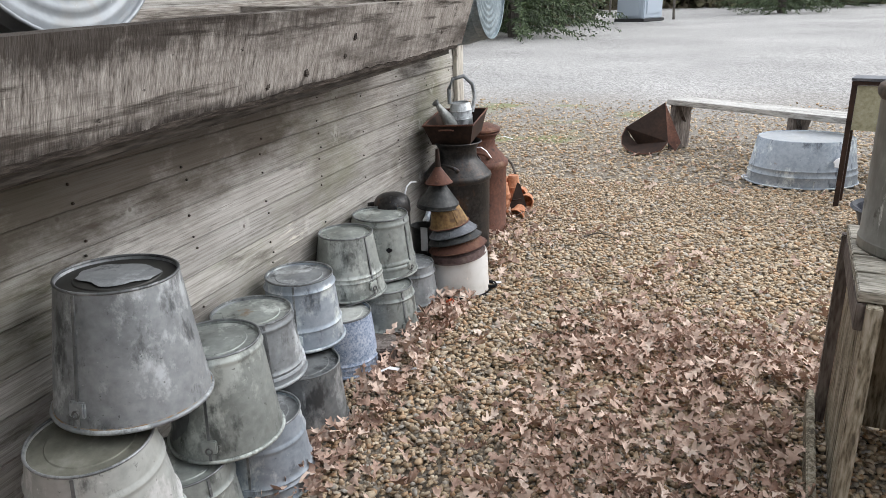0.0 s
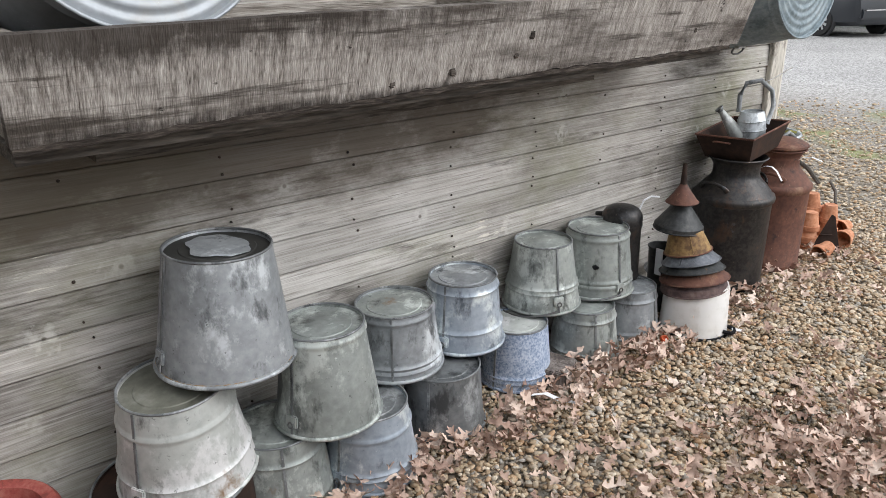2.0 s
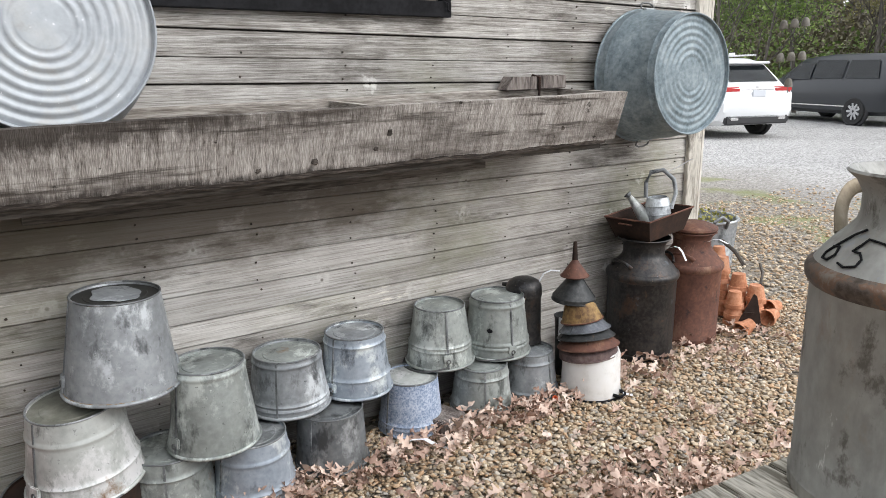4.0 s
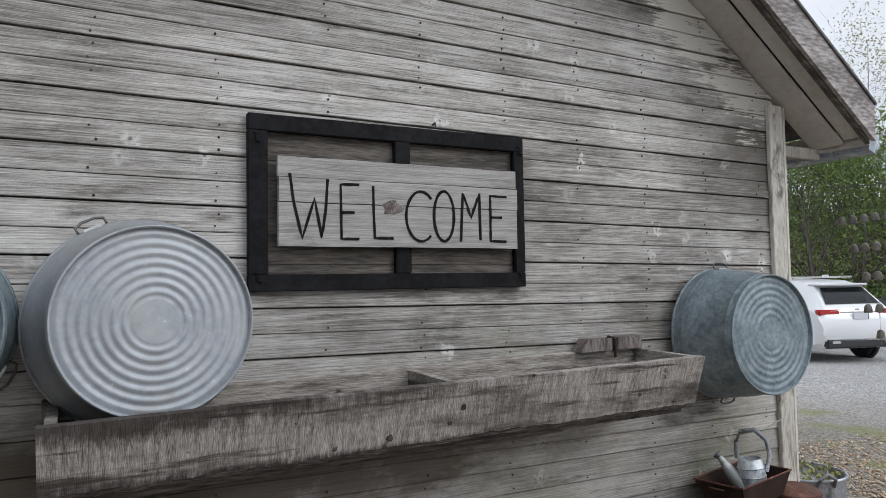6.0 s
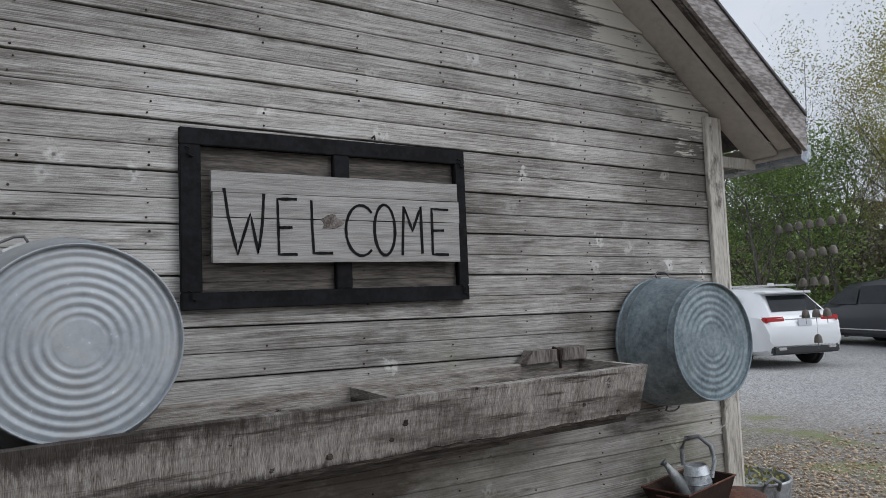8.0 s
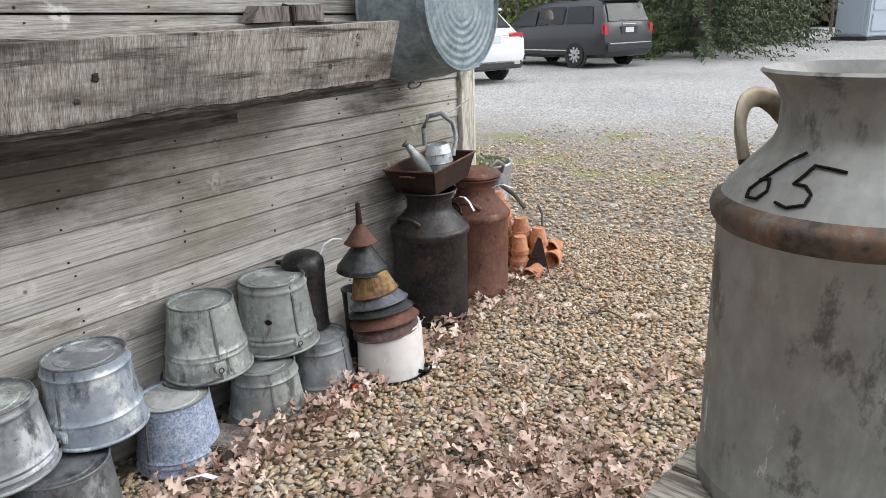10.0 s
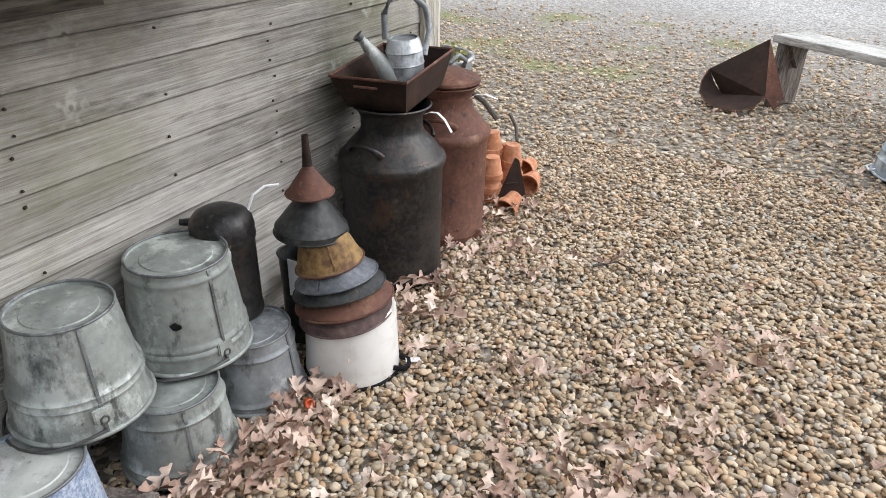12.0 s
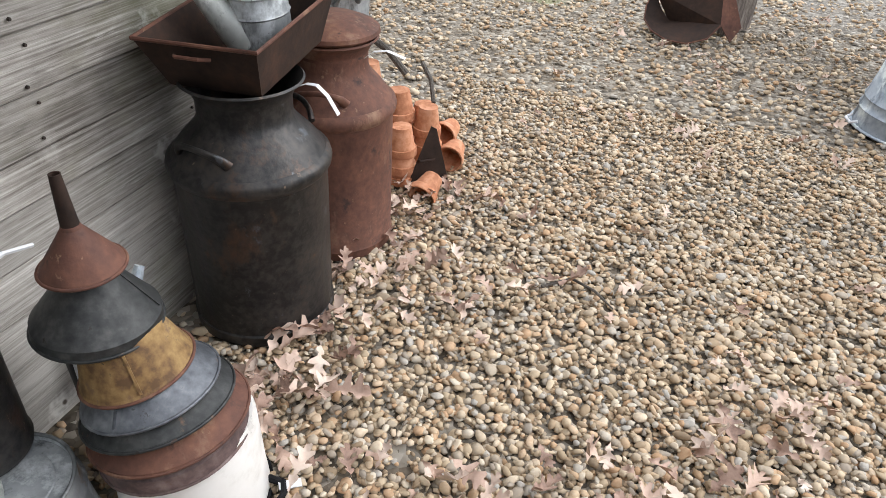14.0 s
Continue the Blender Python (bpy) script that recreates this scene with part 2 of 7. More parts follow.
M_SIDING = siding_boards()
M_TROUGH = surface("hewn_plank", [(0.02, (0.07, 0.058, 0.05)), (0.3, (0.21, 0.185, 0.16)), (0.62, (0.37, 0.34, 0.305)), (0.98, (0.56, 0.53, 0.49))],
                   scale=1.5, stretch=(5, 2.2, 40), rough=(0.85, 0.95), bump=0.9, depth=0.005, fine=8, fine_mix=0.7, contrast=1.6, vary=0.08, spec=0.15,
                   patches=((1.6, 0.54, 0.66, (0.08, 0.066, 0.056), (1, 0.8, 5)), (6.0, 0.62, 0.68, (0.04, 0.034, 0.03), (1, 0.8, 1.2))))
M_HEWN = surface("sawn_trough_face", [(0.02, (0.085, 0.072, 0.064)), (0.28, (0.235, 0.212, 0.192)), (0.6, (0.40, 0.37, 0.342)), (0.98, (0.60, 0.57, 0.535))],
                 scale=1.5, stretch=(5, 38, 5.0), rough=(0.85, 0.95), bump=0.9, depth=0.004, fine=9, fine_mix=0.8, contrast=1.7, spec=0.15,
                 patches=((1.0, 0.50, 0.64, (0.085, 0.072, 0.063), (1, 0.9, 5.0)), (2.6, 0.57, 0.67, (0.07, 0.06, 0.052), (1, 0.5, 8.0)), (12.0, 0.64, 0.69, (0.03, 0.026, 0.022), (1, 0.8, 1.4))))


def ragged_stain_shade(m, y, z, wide, tall, rgb):
    """A dark patch with a torn outline on a board, for an old water stain and for painted shade."""
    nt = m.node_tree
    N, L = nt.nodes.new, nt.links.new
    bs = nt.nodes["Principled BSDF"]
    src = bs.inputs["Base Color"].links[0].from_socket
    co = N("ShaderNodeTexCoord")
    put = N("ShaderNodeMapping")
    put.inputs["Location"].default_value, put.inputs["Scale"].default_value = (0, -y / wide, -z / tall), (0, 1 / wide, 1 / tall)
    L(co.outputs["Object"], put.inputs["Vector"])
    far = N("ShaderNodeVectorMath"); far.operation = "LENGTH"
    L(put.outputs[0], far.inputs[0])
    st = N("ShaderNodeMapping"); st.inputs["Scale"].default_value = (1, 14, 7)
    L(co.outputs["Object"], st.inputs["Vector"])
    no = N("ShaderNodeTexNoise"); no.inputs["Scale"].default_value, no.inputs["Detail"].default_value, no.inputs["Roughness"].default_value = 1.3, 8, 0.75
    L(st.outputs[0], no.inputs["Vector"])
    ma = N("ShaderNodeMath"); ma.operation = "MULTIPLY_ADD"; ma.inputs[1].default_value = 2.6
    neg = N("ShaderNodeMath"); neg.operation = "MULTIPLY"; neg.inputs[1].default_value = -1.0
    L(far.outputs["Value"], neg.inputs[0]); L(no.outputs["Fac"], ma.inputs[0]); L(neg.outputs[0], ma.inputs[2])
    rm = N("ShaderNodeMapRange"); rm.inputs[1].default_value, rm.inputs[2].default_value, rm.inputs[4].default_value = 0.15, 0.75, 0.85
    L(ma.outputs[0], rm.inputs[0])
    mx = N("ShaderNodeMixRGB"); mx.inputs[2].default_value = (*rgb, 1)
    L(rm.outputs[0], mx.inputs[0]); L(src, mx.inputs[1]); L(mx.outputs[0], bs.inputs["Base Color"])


# old stain at the upper left
ragged_stain_shade(M_HEWN, 0.95, 1.335, 0.95, 0.075, (0.045, 0.037, 0.032))
# shade painted along the bottom edge
ragged_stain_shade(M_HEWN, 2.0, 1.125, 1.3, 0.03, (0.03, 0.025, 0.022))
# near-black: gives the trough's lower lip its shade, and colours the knots
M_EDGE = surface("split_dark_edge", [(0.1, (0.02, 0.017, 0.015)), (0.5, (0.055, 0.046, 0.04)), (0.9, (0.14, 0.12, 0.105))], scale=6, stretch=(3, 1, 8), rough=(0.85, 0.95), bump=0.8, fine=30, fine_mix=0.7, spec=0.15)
M_TRIM = surface("peeling_trim", [(0.1, (0.30, 0.275, 0.235)), (0.4, (0.52, 0.49, 0.43)), (0.7, (0.63, 0.60, 0.54)), (0.9, (0.70, 0.67, 0.62))],
                 scale=3.0, stretch=(3, 3, 0.7), rough=(0.6, 0.9), bump=0.4, fine=25, fine_mix=0.6, vary=0.05, second=(5, 0.58, 0.66, (0.16, 0.14, 0.12), (1, 1, 0.5)))
M_SOFFIT = surface("painted_soffit", [(0.1, (0.36, 0.33, 0.30)), (0.45, (0.50, 0.47, 0.43)), (0.8, (0.60, 0.57, 0.53))], scale=3.0, rough=(0.6, 0.9), contrast=1.2,
                   bump=0.3, fine=30, fine_mix=0.5, second=(4, 0.66, 0.74, (0.22, 0.17, 0.14), (1, 1, 1)))
M_RAKE = surface("rake_board", [(0.3, (0.18, 0.16, 0.15)), (0.5, (0.34, 0.31, 0.30)), (0.75, (0.5, 0.47, 0.45))], scale=3.0, stretch=(3, 0.8, 3), rough=(0.7, 0.9),
                 bump=0.4, fine=25, fine_mix=0.6)
M_ROOF = surface("roof_shingle", [(0.3, (0.06, 0.06, 0.065)), (0.7, (0.16, 0.15, 0.15))], scale=8, rough=(0.8, 0.95))
M_BLACK = surface("black_paint", [(0.3, (0.007, 0.007, 0.008)), (0.7, (0.016, 0.016, 0.018))], scale=5, stretch=(3, 1, 1), rough=(0.6, 0.75), bump=0.25, fine=40, spec=0.12)
M_SIGN = surface("sign_plank", [(0.02, (0.10, 0.092, 0.085)), (0.3, (0.27, 0.258, 0.245)), (0.6, (0.40, 0.387, 0.37)), (0.98, (0.54, 0.525, 0.505))], scale=1.4,
                 stretch=(4, 1.8, 60), rough=(0.8, 0.95), bump=0.6, fine=6, fine_mix=0.6, contrast=1.5, vary=0.06, spec=0.2, patches=((3.0, 0.60, 0.72, (0.22, 0.20, 0.18), (1, 0.6, 1.5)),))
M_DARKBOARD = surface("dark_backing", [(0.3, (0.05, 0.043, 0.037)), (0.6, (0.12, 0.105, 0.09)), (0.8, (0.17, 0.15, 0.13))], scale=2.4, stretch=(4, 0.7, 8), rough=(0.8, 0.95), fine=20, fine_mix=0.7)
M_NAIL = surface("rusty_nail", [(0.3, (0.02, 0.015, 0.012)), (0.7, (0.06, 0.04, 0.03))], scale=30, rough=(0.7, 0.9))


def galvanised(name, lo, mid, hi, **kw):
    """Old zinc: cloudy grey, white oxide blotches, dark scuffs and a little rust."""
    pale = tuple(min(0.75, v * 1.45) for v in hi)
    dark = tuple(v * 0.55 for v in lo)
    pats = list(kw.pop("patches", ())) + [(7.0, 0.53, 0.62, pale, (1, 1, 0.7)), (11.0, 0.55, 0.65, dark, (1, 1, 0.5)), (60.0, 0.62, 0.70, dark, (1, 1, 1)), (38.0, 0.66, 0.72, pale, (1, 1, 1)), (4.0, 0.66, 0.74, (0.25, 0.15, 0.075), (1, 1, 0.8))]
    return surface(name, [(0.1, lo), (0.5, mid), (0.9, hi)], scale=kw.pop("scale", 5.0), rough=kw.pop("rough", (0.42, 0.66)), metal=kw.pop("metal", 0.35), bump=0.15, depth=0.003,
                   fine=45, fine_mix=0.5, vary=kw.pop("vary", 0.06), contrast=1.6, patches=pats, **kw)


M_GALV = galvanised("galvanised_grey", (0.18, 0.193, 0.203), (0.30, 0.318, 0.333), (0.42, 0.443, 0.458))
M_GALV_GREEN = galvanised("galvanised_greenish", (0.20, 0.22, 0.21), (0.31, 0.335, 0.32), (0.43, 0.46, 0.44))
M_GALV_PALE = galvanised("galvanised_pale", (0.36, 0.375, 0.36), (0.50, 0.52, 0.50), (0.60, 0.62, 0.60), metal=0.2)
M_GALV_DARK = galvanised("galvanised_dark", (0.10, 0.105, 0.11), (0.17, 0.18, 0.185), (0.26, 0.27, 0.275))
M_GALV_BLUE = galvanised("galvanised_blue", (0.23, 0.27, 0.32), (0.36, 0.41, 0.47), (0.48, 0.53, 0.59))
M_ENAMEL_BLUE = surface("blue_speckled_enamel", [(0.35, (0.18, 0.24, 0.36)), (0.5, (0.36, 0.43, 0.56)), (0.65, (0.55, 0.60, 0.68))], scale=110, detail=3, rough=(0.3, 0.5), contrast=1.1,
                        fine=25, fine_mix=0.3, bump=0.05, second=(4.5, 0.6, 0.64, (0.62, 0.6, 0.55), (1, 1, 1)))
M_STAIN_OLIVE = surface("olive_bucket_base", [(0.2, (0.10, 0.10, 0.08)), (0.55, (0.20, 0.20, 0.165)), (0.9, (0.36, 0.36, 0.32))], scale=7, rough=(0.5, 0.75), metal=0.2, bump=0.1, fine=30, contrast=1.4)
M_STAIN_DARK = surface("tarred_bucket_base", [(0.2, (0.02, 0.02, 0.019)), (0.6, (0.05, 0.05, 0.047)), (0.95, (0.13, 0.13, 0.125))], scale=9, rough=(0.4, 0.7), metal=0.2, bump=0.15, fine=40, contrast=1.3)
M_TUB = surface("tub_sheet", [(0.15, (0.27, 0.29, 0.31)), (0.5, (0.36, 0.385, 0.41)), (0.85, (0.45, 0.48, 0.51))], scale=2.2, rough=(0.4, 0.58), metal=0.28, bump=0.1, fine=40, fine_mix=0.45, contrast=1.7, patches=((5.0, 0.58, 0.70, (0.30, 0.30, 0.29), (1, 1, 1)), (40.0, 0.64, 0.70, (0.66, 0.68, 0.70), (1, 1, 1))),
                second=(2.2, 0.52, 0.8, (0.42, 0.41, 0.38), (1, 1, 1)))
M_TUB_DARK = surface("tub_sheet_spangled", [(0.3, (0.13, 0.17, 0.19)), (0.5, (0.22, 0.27, 0.295)), (0.7, (0.32, 0.37, 0.395))], scale=14, rough=(0.45, 0.65), metal=0.3, bump=0.08, fine=60, fine_mix=0.5, contrast=1.1, patches=((45.0, 0.64, 0.70, (0.40, 0.44, 0.46), (1, 1, 1)),))
M_RUST = surface("rust", [(0.1, (0.07, 0.034, 0.026)), (0.45, (0.13, 0.06, 0.044)), (0.7, (0.18, 0.085, 0.058)), (0.95, (0.28, 0.145, 0.085))], scale=6, rough=(0.55, 0.9), metal=0.15, bump=0.4, fine=55, fine_mix=0.55, contrast=1.5, spec=0.35,
                 patches=((6.0, 0.56, 0.66, (0.26, 0.155, 0.105), (1, 1, 0.5)), (11.0, 0.60, 0.67, (0.055, 0.034, 0.03), (1, 1, 0.7)), (32.0, 0.63, 0.70, (0.33, 0.21, 0.13), (1, 1, 0.8))))
M_RUST_DARK = surface("dark_rust", [(0.3, (0.019, 0.012, 0.010)), (0.55, (0.041, 0.025, 0.019)), (0.8, (0.075, 0.039, 0.027)), (0.97, (0.135, 0.068, 0.038))], scale=7, rough=(0.6, 0.9), metal=0.2, bump=0.35, fine=50, contrast=1.25, spec=0.3)
M_CAN_BLACK = surface("blackened_milk_can", [(0.35, (0.022, 0.022, 0.023)), (0.6, (0.05, 0.047, 0.046)), (0.85, (0.075, 0.063, 0.055)), (0.98, (0.13, 0.08, 0.052))], scale=6, rough=(0.28, 0.6), metal=0.5, bump=0.4, fine=60, fine_mix=0.6, contrast=1.5, spec=0.5,
                      patches=((7.0, 0.57, 0.68, (0.10, 0.058, 0.04), (1, 1, 0.6)), (16.0, 0.62, 0.69, (0.10, 0.11, 0.125), (1, 1, 0.7)), (45.0, 0.65, 0.70, (0.20, 0.15, 0.11), (1, 1, 0.6))))
M_CAN_GREY = surface("tarnished_milk_can", [(0.1, (0.179, 0.177, 0.163)), (0.45, (0.304, 0.304, 0.283)), (0.7, (0.414, 0.414, 0.393)), (0.95, (0.580, 0.580, 0.552))], contrast=1.1, scale=4.5, stretch=(1, 1, 0.55), rough=(0.36, 0.62), metal=0.4,
                     bump=0.12, fine=40, fine_mix=0.5, second=(5, 0.60, 0.76, (0.276, 0.200, 0.138), (1, 1, 0.4)), patches=((3.0, 0.52, 0.66, (0.179, 0.177, 0.166), (1, 1, 0.35)), (14.0, 0.58, 0.66, (0.138, 0.131, 0.117), (1, 1, 0.5)), (22.0, 0.64, 0.69, (0.662, 0.662, 0.635), (1, 1, 0.25)), (8.0, 0.62, 0.70, (0.276, 0.304, 0.359), (1, 1, 0.6))))
M_STRAP = surface("bronzed_strap", [(0.2, (0.16, 0.125, 0.085)), (0.55, (0.30, 0.25, 0.18)), (0.9, (0.42, 0.37, 0.29))], scale=8, rough=(0.4, 0.65), metal=0.5, bump=0.15, fine=40)
M_BAND = surface("rusted_band", [(0.3, (0.07, 0.055, 0.045)), (0.5, (0.15, 0.12, 0.10)), (0.62, (0.2, 0.12, 0.08)), (0.8, (0.25, 0.22, 0.19))], scale=9, rough=(0.4, 0.7), metal=0.5, bump=0.2)
M_FUNNEL_DARK = surface("dark_tin", [(0.3, (0.024, 0.026, 0.027)), (0.55, (0.051, 0.053, 0.054)), (0.8, (0.102, 0.102, 0.099))], scale=8, rough=(0.4, 0.65), metal=0.5, bump=0.15, fine=60, fine_mix=0.5, contrast=1.35, patches=((14.0, 0.60, 0.68, (0.17, 0.10, 0.065), (1, 1, 1)), (30.0, 0.63, 0.69, (0.035, 0.03, 0.028), (1, 1, 1))))
M_FUNNEL_BLUE = surface("blue_grey_tin", [(0.3, (0.075, 0.082, 0.095)), (0.55, (0.145, 0.155, 0.175)), (0.8, (0.25, 0.26, 0.28))], scale=8, rough=(0.4, 0.65), metal=0.5, bump=0.15, fine=60, fine_mix=0.5, contrast=1.35, patches=((14.0, 0.60, 0.68, (0.17, 0.10, 0.065), (1, 1, 1)), (30.0, 0.63, 0.69, (0.035, 0.03, 0.028), (1, 1, 1))))
M_FUNNEL_YELLOW = surface("ochre_rusted_tin", [(0.3, (0.12, 0.065, 0.03)), (0.5, (0.25, 0.15, 0.06)), (0.7, (0.36, 0.24, 0.10))], scale=9, rough=(0.6, 0.85), metal=0.2, bump=0.25, fine=60, fine_mix=0.5, contrast=1.35, patches=((14.0, 0.60, 0.68, (0.17, 0.10, 0.065), (1, 1, 1)), (30.0, 0.63, 0.69, (0.035, 0.03, 0.028), (1, 1, 1))))
M_FUNNEL_PURPLE = surface("plum_rusted_tin", [(0.3, (0.075, 0.05, 0.05)), (0.55, (0.155, 0.105, 0.10)), (0.8, (0.26, 0.2, 0.19))], scale=9, rough=(0.6, 0.85), metal=0.2, bump=0.2, fine=60, fine_mix=0.5, contrast=1.35, patches=((14.0, 0.60, 0.68, (0.17, 0.10, 0.065), (1, 1, 1)), (30.0, 0.63, 0.69, (0.035, 0.03, 0.028), (1, 1, 1))))
M_ENAMEL = surface("white_enamel", [(0.2, (0.62, 0.60, 0.57)), (0.5, (0.78, 0.77, 0.75)), (0.8, (0.82, 0.81, 0.8))], scale=4, rough=(0.2, 0.4), bump=0.03, fine=20, spots=(9, 0.05, (0.12, 0.07, 0.05)))
M_TERRA = surface("terracotta", [(0.3, (0.40, 0.16, 0.08)), (0.5, (0.53, 0.235, 0.125)), (0.75, (0.63, 0.33, 0.205))], scale=9, rough=(0.75, 0.9), bump=0.15, fine=60, vary=0.12)
M_OLDWOOD = surface("old_crate_wood", [(0.25, (0.12, 0.10, 0.07)), (0.45, (0.27, 0.235, 0.17)), (0.6, (0.38, 0.34, 0.26)), (0.8, (0.5, 0.46, 0.38))], scale=3, stretch=(6, 6, 1.0), rough=(0.75, 0.95), bump=0.6, fine=20, fine_mix=0.8, vary=0.12)
M_OLDWOOD_TOP = surface("crate_top_wood", [(0.25, (0.16, 0.145, 0.115)), (0.45, (0.33, 0.31, 0.26)), (0.6, (0.46, 0.43, 0.37)), (0.8, (0.58, 0.55, 0.48))], scale=3, stretch=(1.0, 7, 6), rough=(0.75, 0.95), bump=0.6, fine=20, fine_mix=0.8, vary=0.1)
M_BENCH = surface("bench_wood", [(0.25, (0.26, 0.25, 0.235)), (0.5, (0.43, 0.42, 0.40)), (0.8, (0.56, 0.55, 0.53))], scale=3, stretch=(1, 6, 6), rough=(0.7, 0.95), bump=0.4, fine=20, fine_mix=0.7)
M_BENCH_LEG = surface("bench_leg_wood", [(0.25, (0.07, 0.055, 0.05)), (0.5, (0.15, 0.125, 0.11)), (0.8, (0.25, 0.22, 0.2))], scale=3, stretch=(6, 6, 1), rough=(0.7, 0.95), bump=0.4, fine=20, fine_mix=0.7)
M_TAG = surface("paper_tag", [(0.3, (0.72, 0.73, 0.76)), (0.7, (0.8, 0.81, 0.84))], scale=10, rough=(0.4, 0.5), bump=0)
M_INK = surface("marker_ink", [(0.3, (0.008, 0.008, 0.009)), (0.7, (0.018, 0.018, 0.02))], scale=20, rough=(0.7, 0.8), bump=0, spec=0.1)
M_RED = surface("flaking_red_paint", [(0.3, (0.22, 0.05, 0.04)), (0.5, (0.36, 0.08, 0.065)), (0.75, (0.45, 0.16, 0.13))], scale=14, rough=(0.5, 0.8), bump=0.3, fine=70, spots=(24, 0.12, (0.09, 0.045, 0.035)))
M_PLASTIC = surface("dark_blue_plastic", [(0.3, (0.012, 0.014, 0.022)), (0.7, (0.03, 0.034, 0.05))], scale=5, rough=(0.25, 0.45), bump=0.05)
M_STONE = surface("river_pebble", [(0.0, (0.154, 0.122, 0.091)), (0.14, (0.339, 0.249, 0.160)), (0.3, (0.492, 0.390, 0.269)), (0.42, (0.349, 0.302, 0.251)), (0.54, (0.616, 0.497, 0.351)), (0.66, (0.462, 0.293, 0.169)),
                                  (0.8, (0.677, 0.580, 0.447)), (0.9, (0.390, 0.366, 0.333)), (1.0, (0.800, 0.731, 0.629))],
                  scale=30, rough=(0.6, 0.85), spec=0.3, bump=0.2, depth=0.002, fine=140, fine_mix=0.5, island=0.16, contrast=1.0)
M_LEAF = surface("dry_oak_leaf", [(0.03, (0.12, 0.073, 0.056)), (0.22, (0.37, 0.240, 0.185)), (0.5, (0.56, 0.405, 0.325)), (0.8, (0.69, 0.545, 0.455)), (0.97, (0.79, 0.68, 0.60))], scale=25, rough=(0.5, 0.8), bump=0.3, depth=0.002, fine=90, island=0.3)
M_BARK = surface("bark", [(0.2, (0.05, 0.044, 0.038)), (0.55, (0.11, 0.097, 0.084)), (0.8, (0.19, 0.172, 0.152))], scale=3, stretch=(3, 3, 0.6), rough=(0.85, 0.95), bump=0.6, depth=0.03, fine=10)
M_SPRING = surface("spring_leaves", [(0.1, (0.07, 0.115, 0.025)), (0.5, (0.15, 0.235, 0.05)), (0.9, (0.28, 0.36, 0.10))], scale=2, rough=(0.6, 0.8), bump=0, island=0.4)
M_BUDS = surface("budding_twigs", [(0.1, (0.07, 0.055, 0.04)), (0.5, (0.13, 0.112, 0.072)), (0.9, (0.20, 0.195, 0.10))], scale=2, rough=(0.6, 0.8), bump=0, island=0.4)
M_YELLOW = surface("yellow_buds", [(0.1, (0.21, 0.205, 0.045)), (0.5, (0.33, 0.31, 0.08)), (0.9, (0.45, 0.41, 0.13))], scale=2, rough=(0.6, 0.8), bump=0, island=0.4)
M_NEEDLE = surface("spruce_needles", [(0.1, (0.022, 0.036, 0.016)), (0.5, (0.052, 0.08, 0.034)), (0.85, (0.10, 0.14, 0.058)), (0.97, (0.18, 0.21, 0.095))], scale=2, rough=(0.5, 0.75), bump=0, island=0.3)


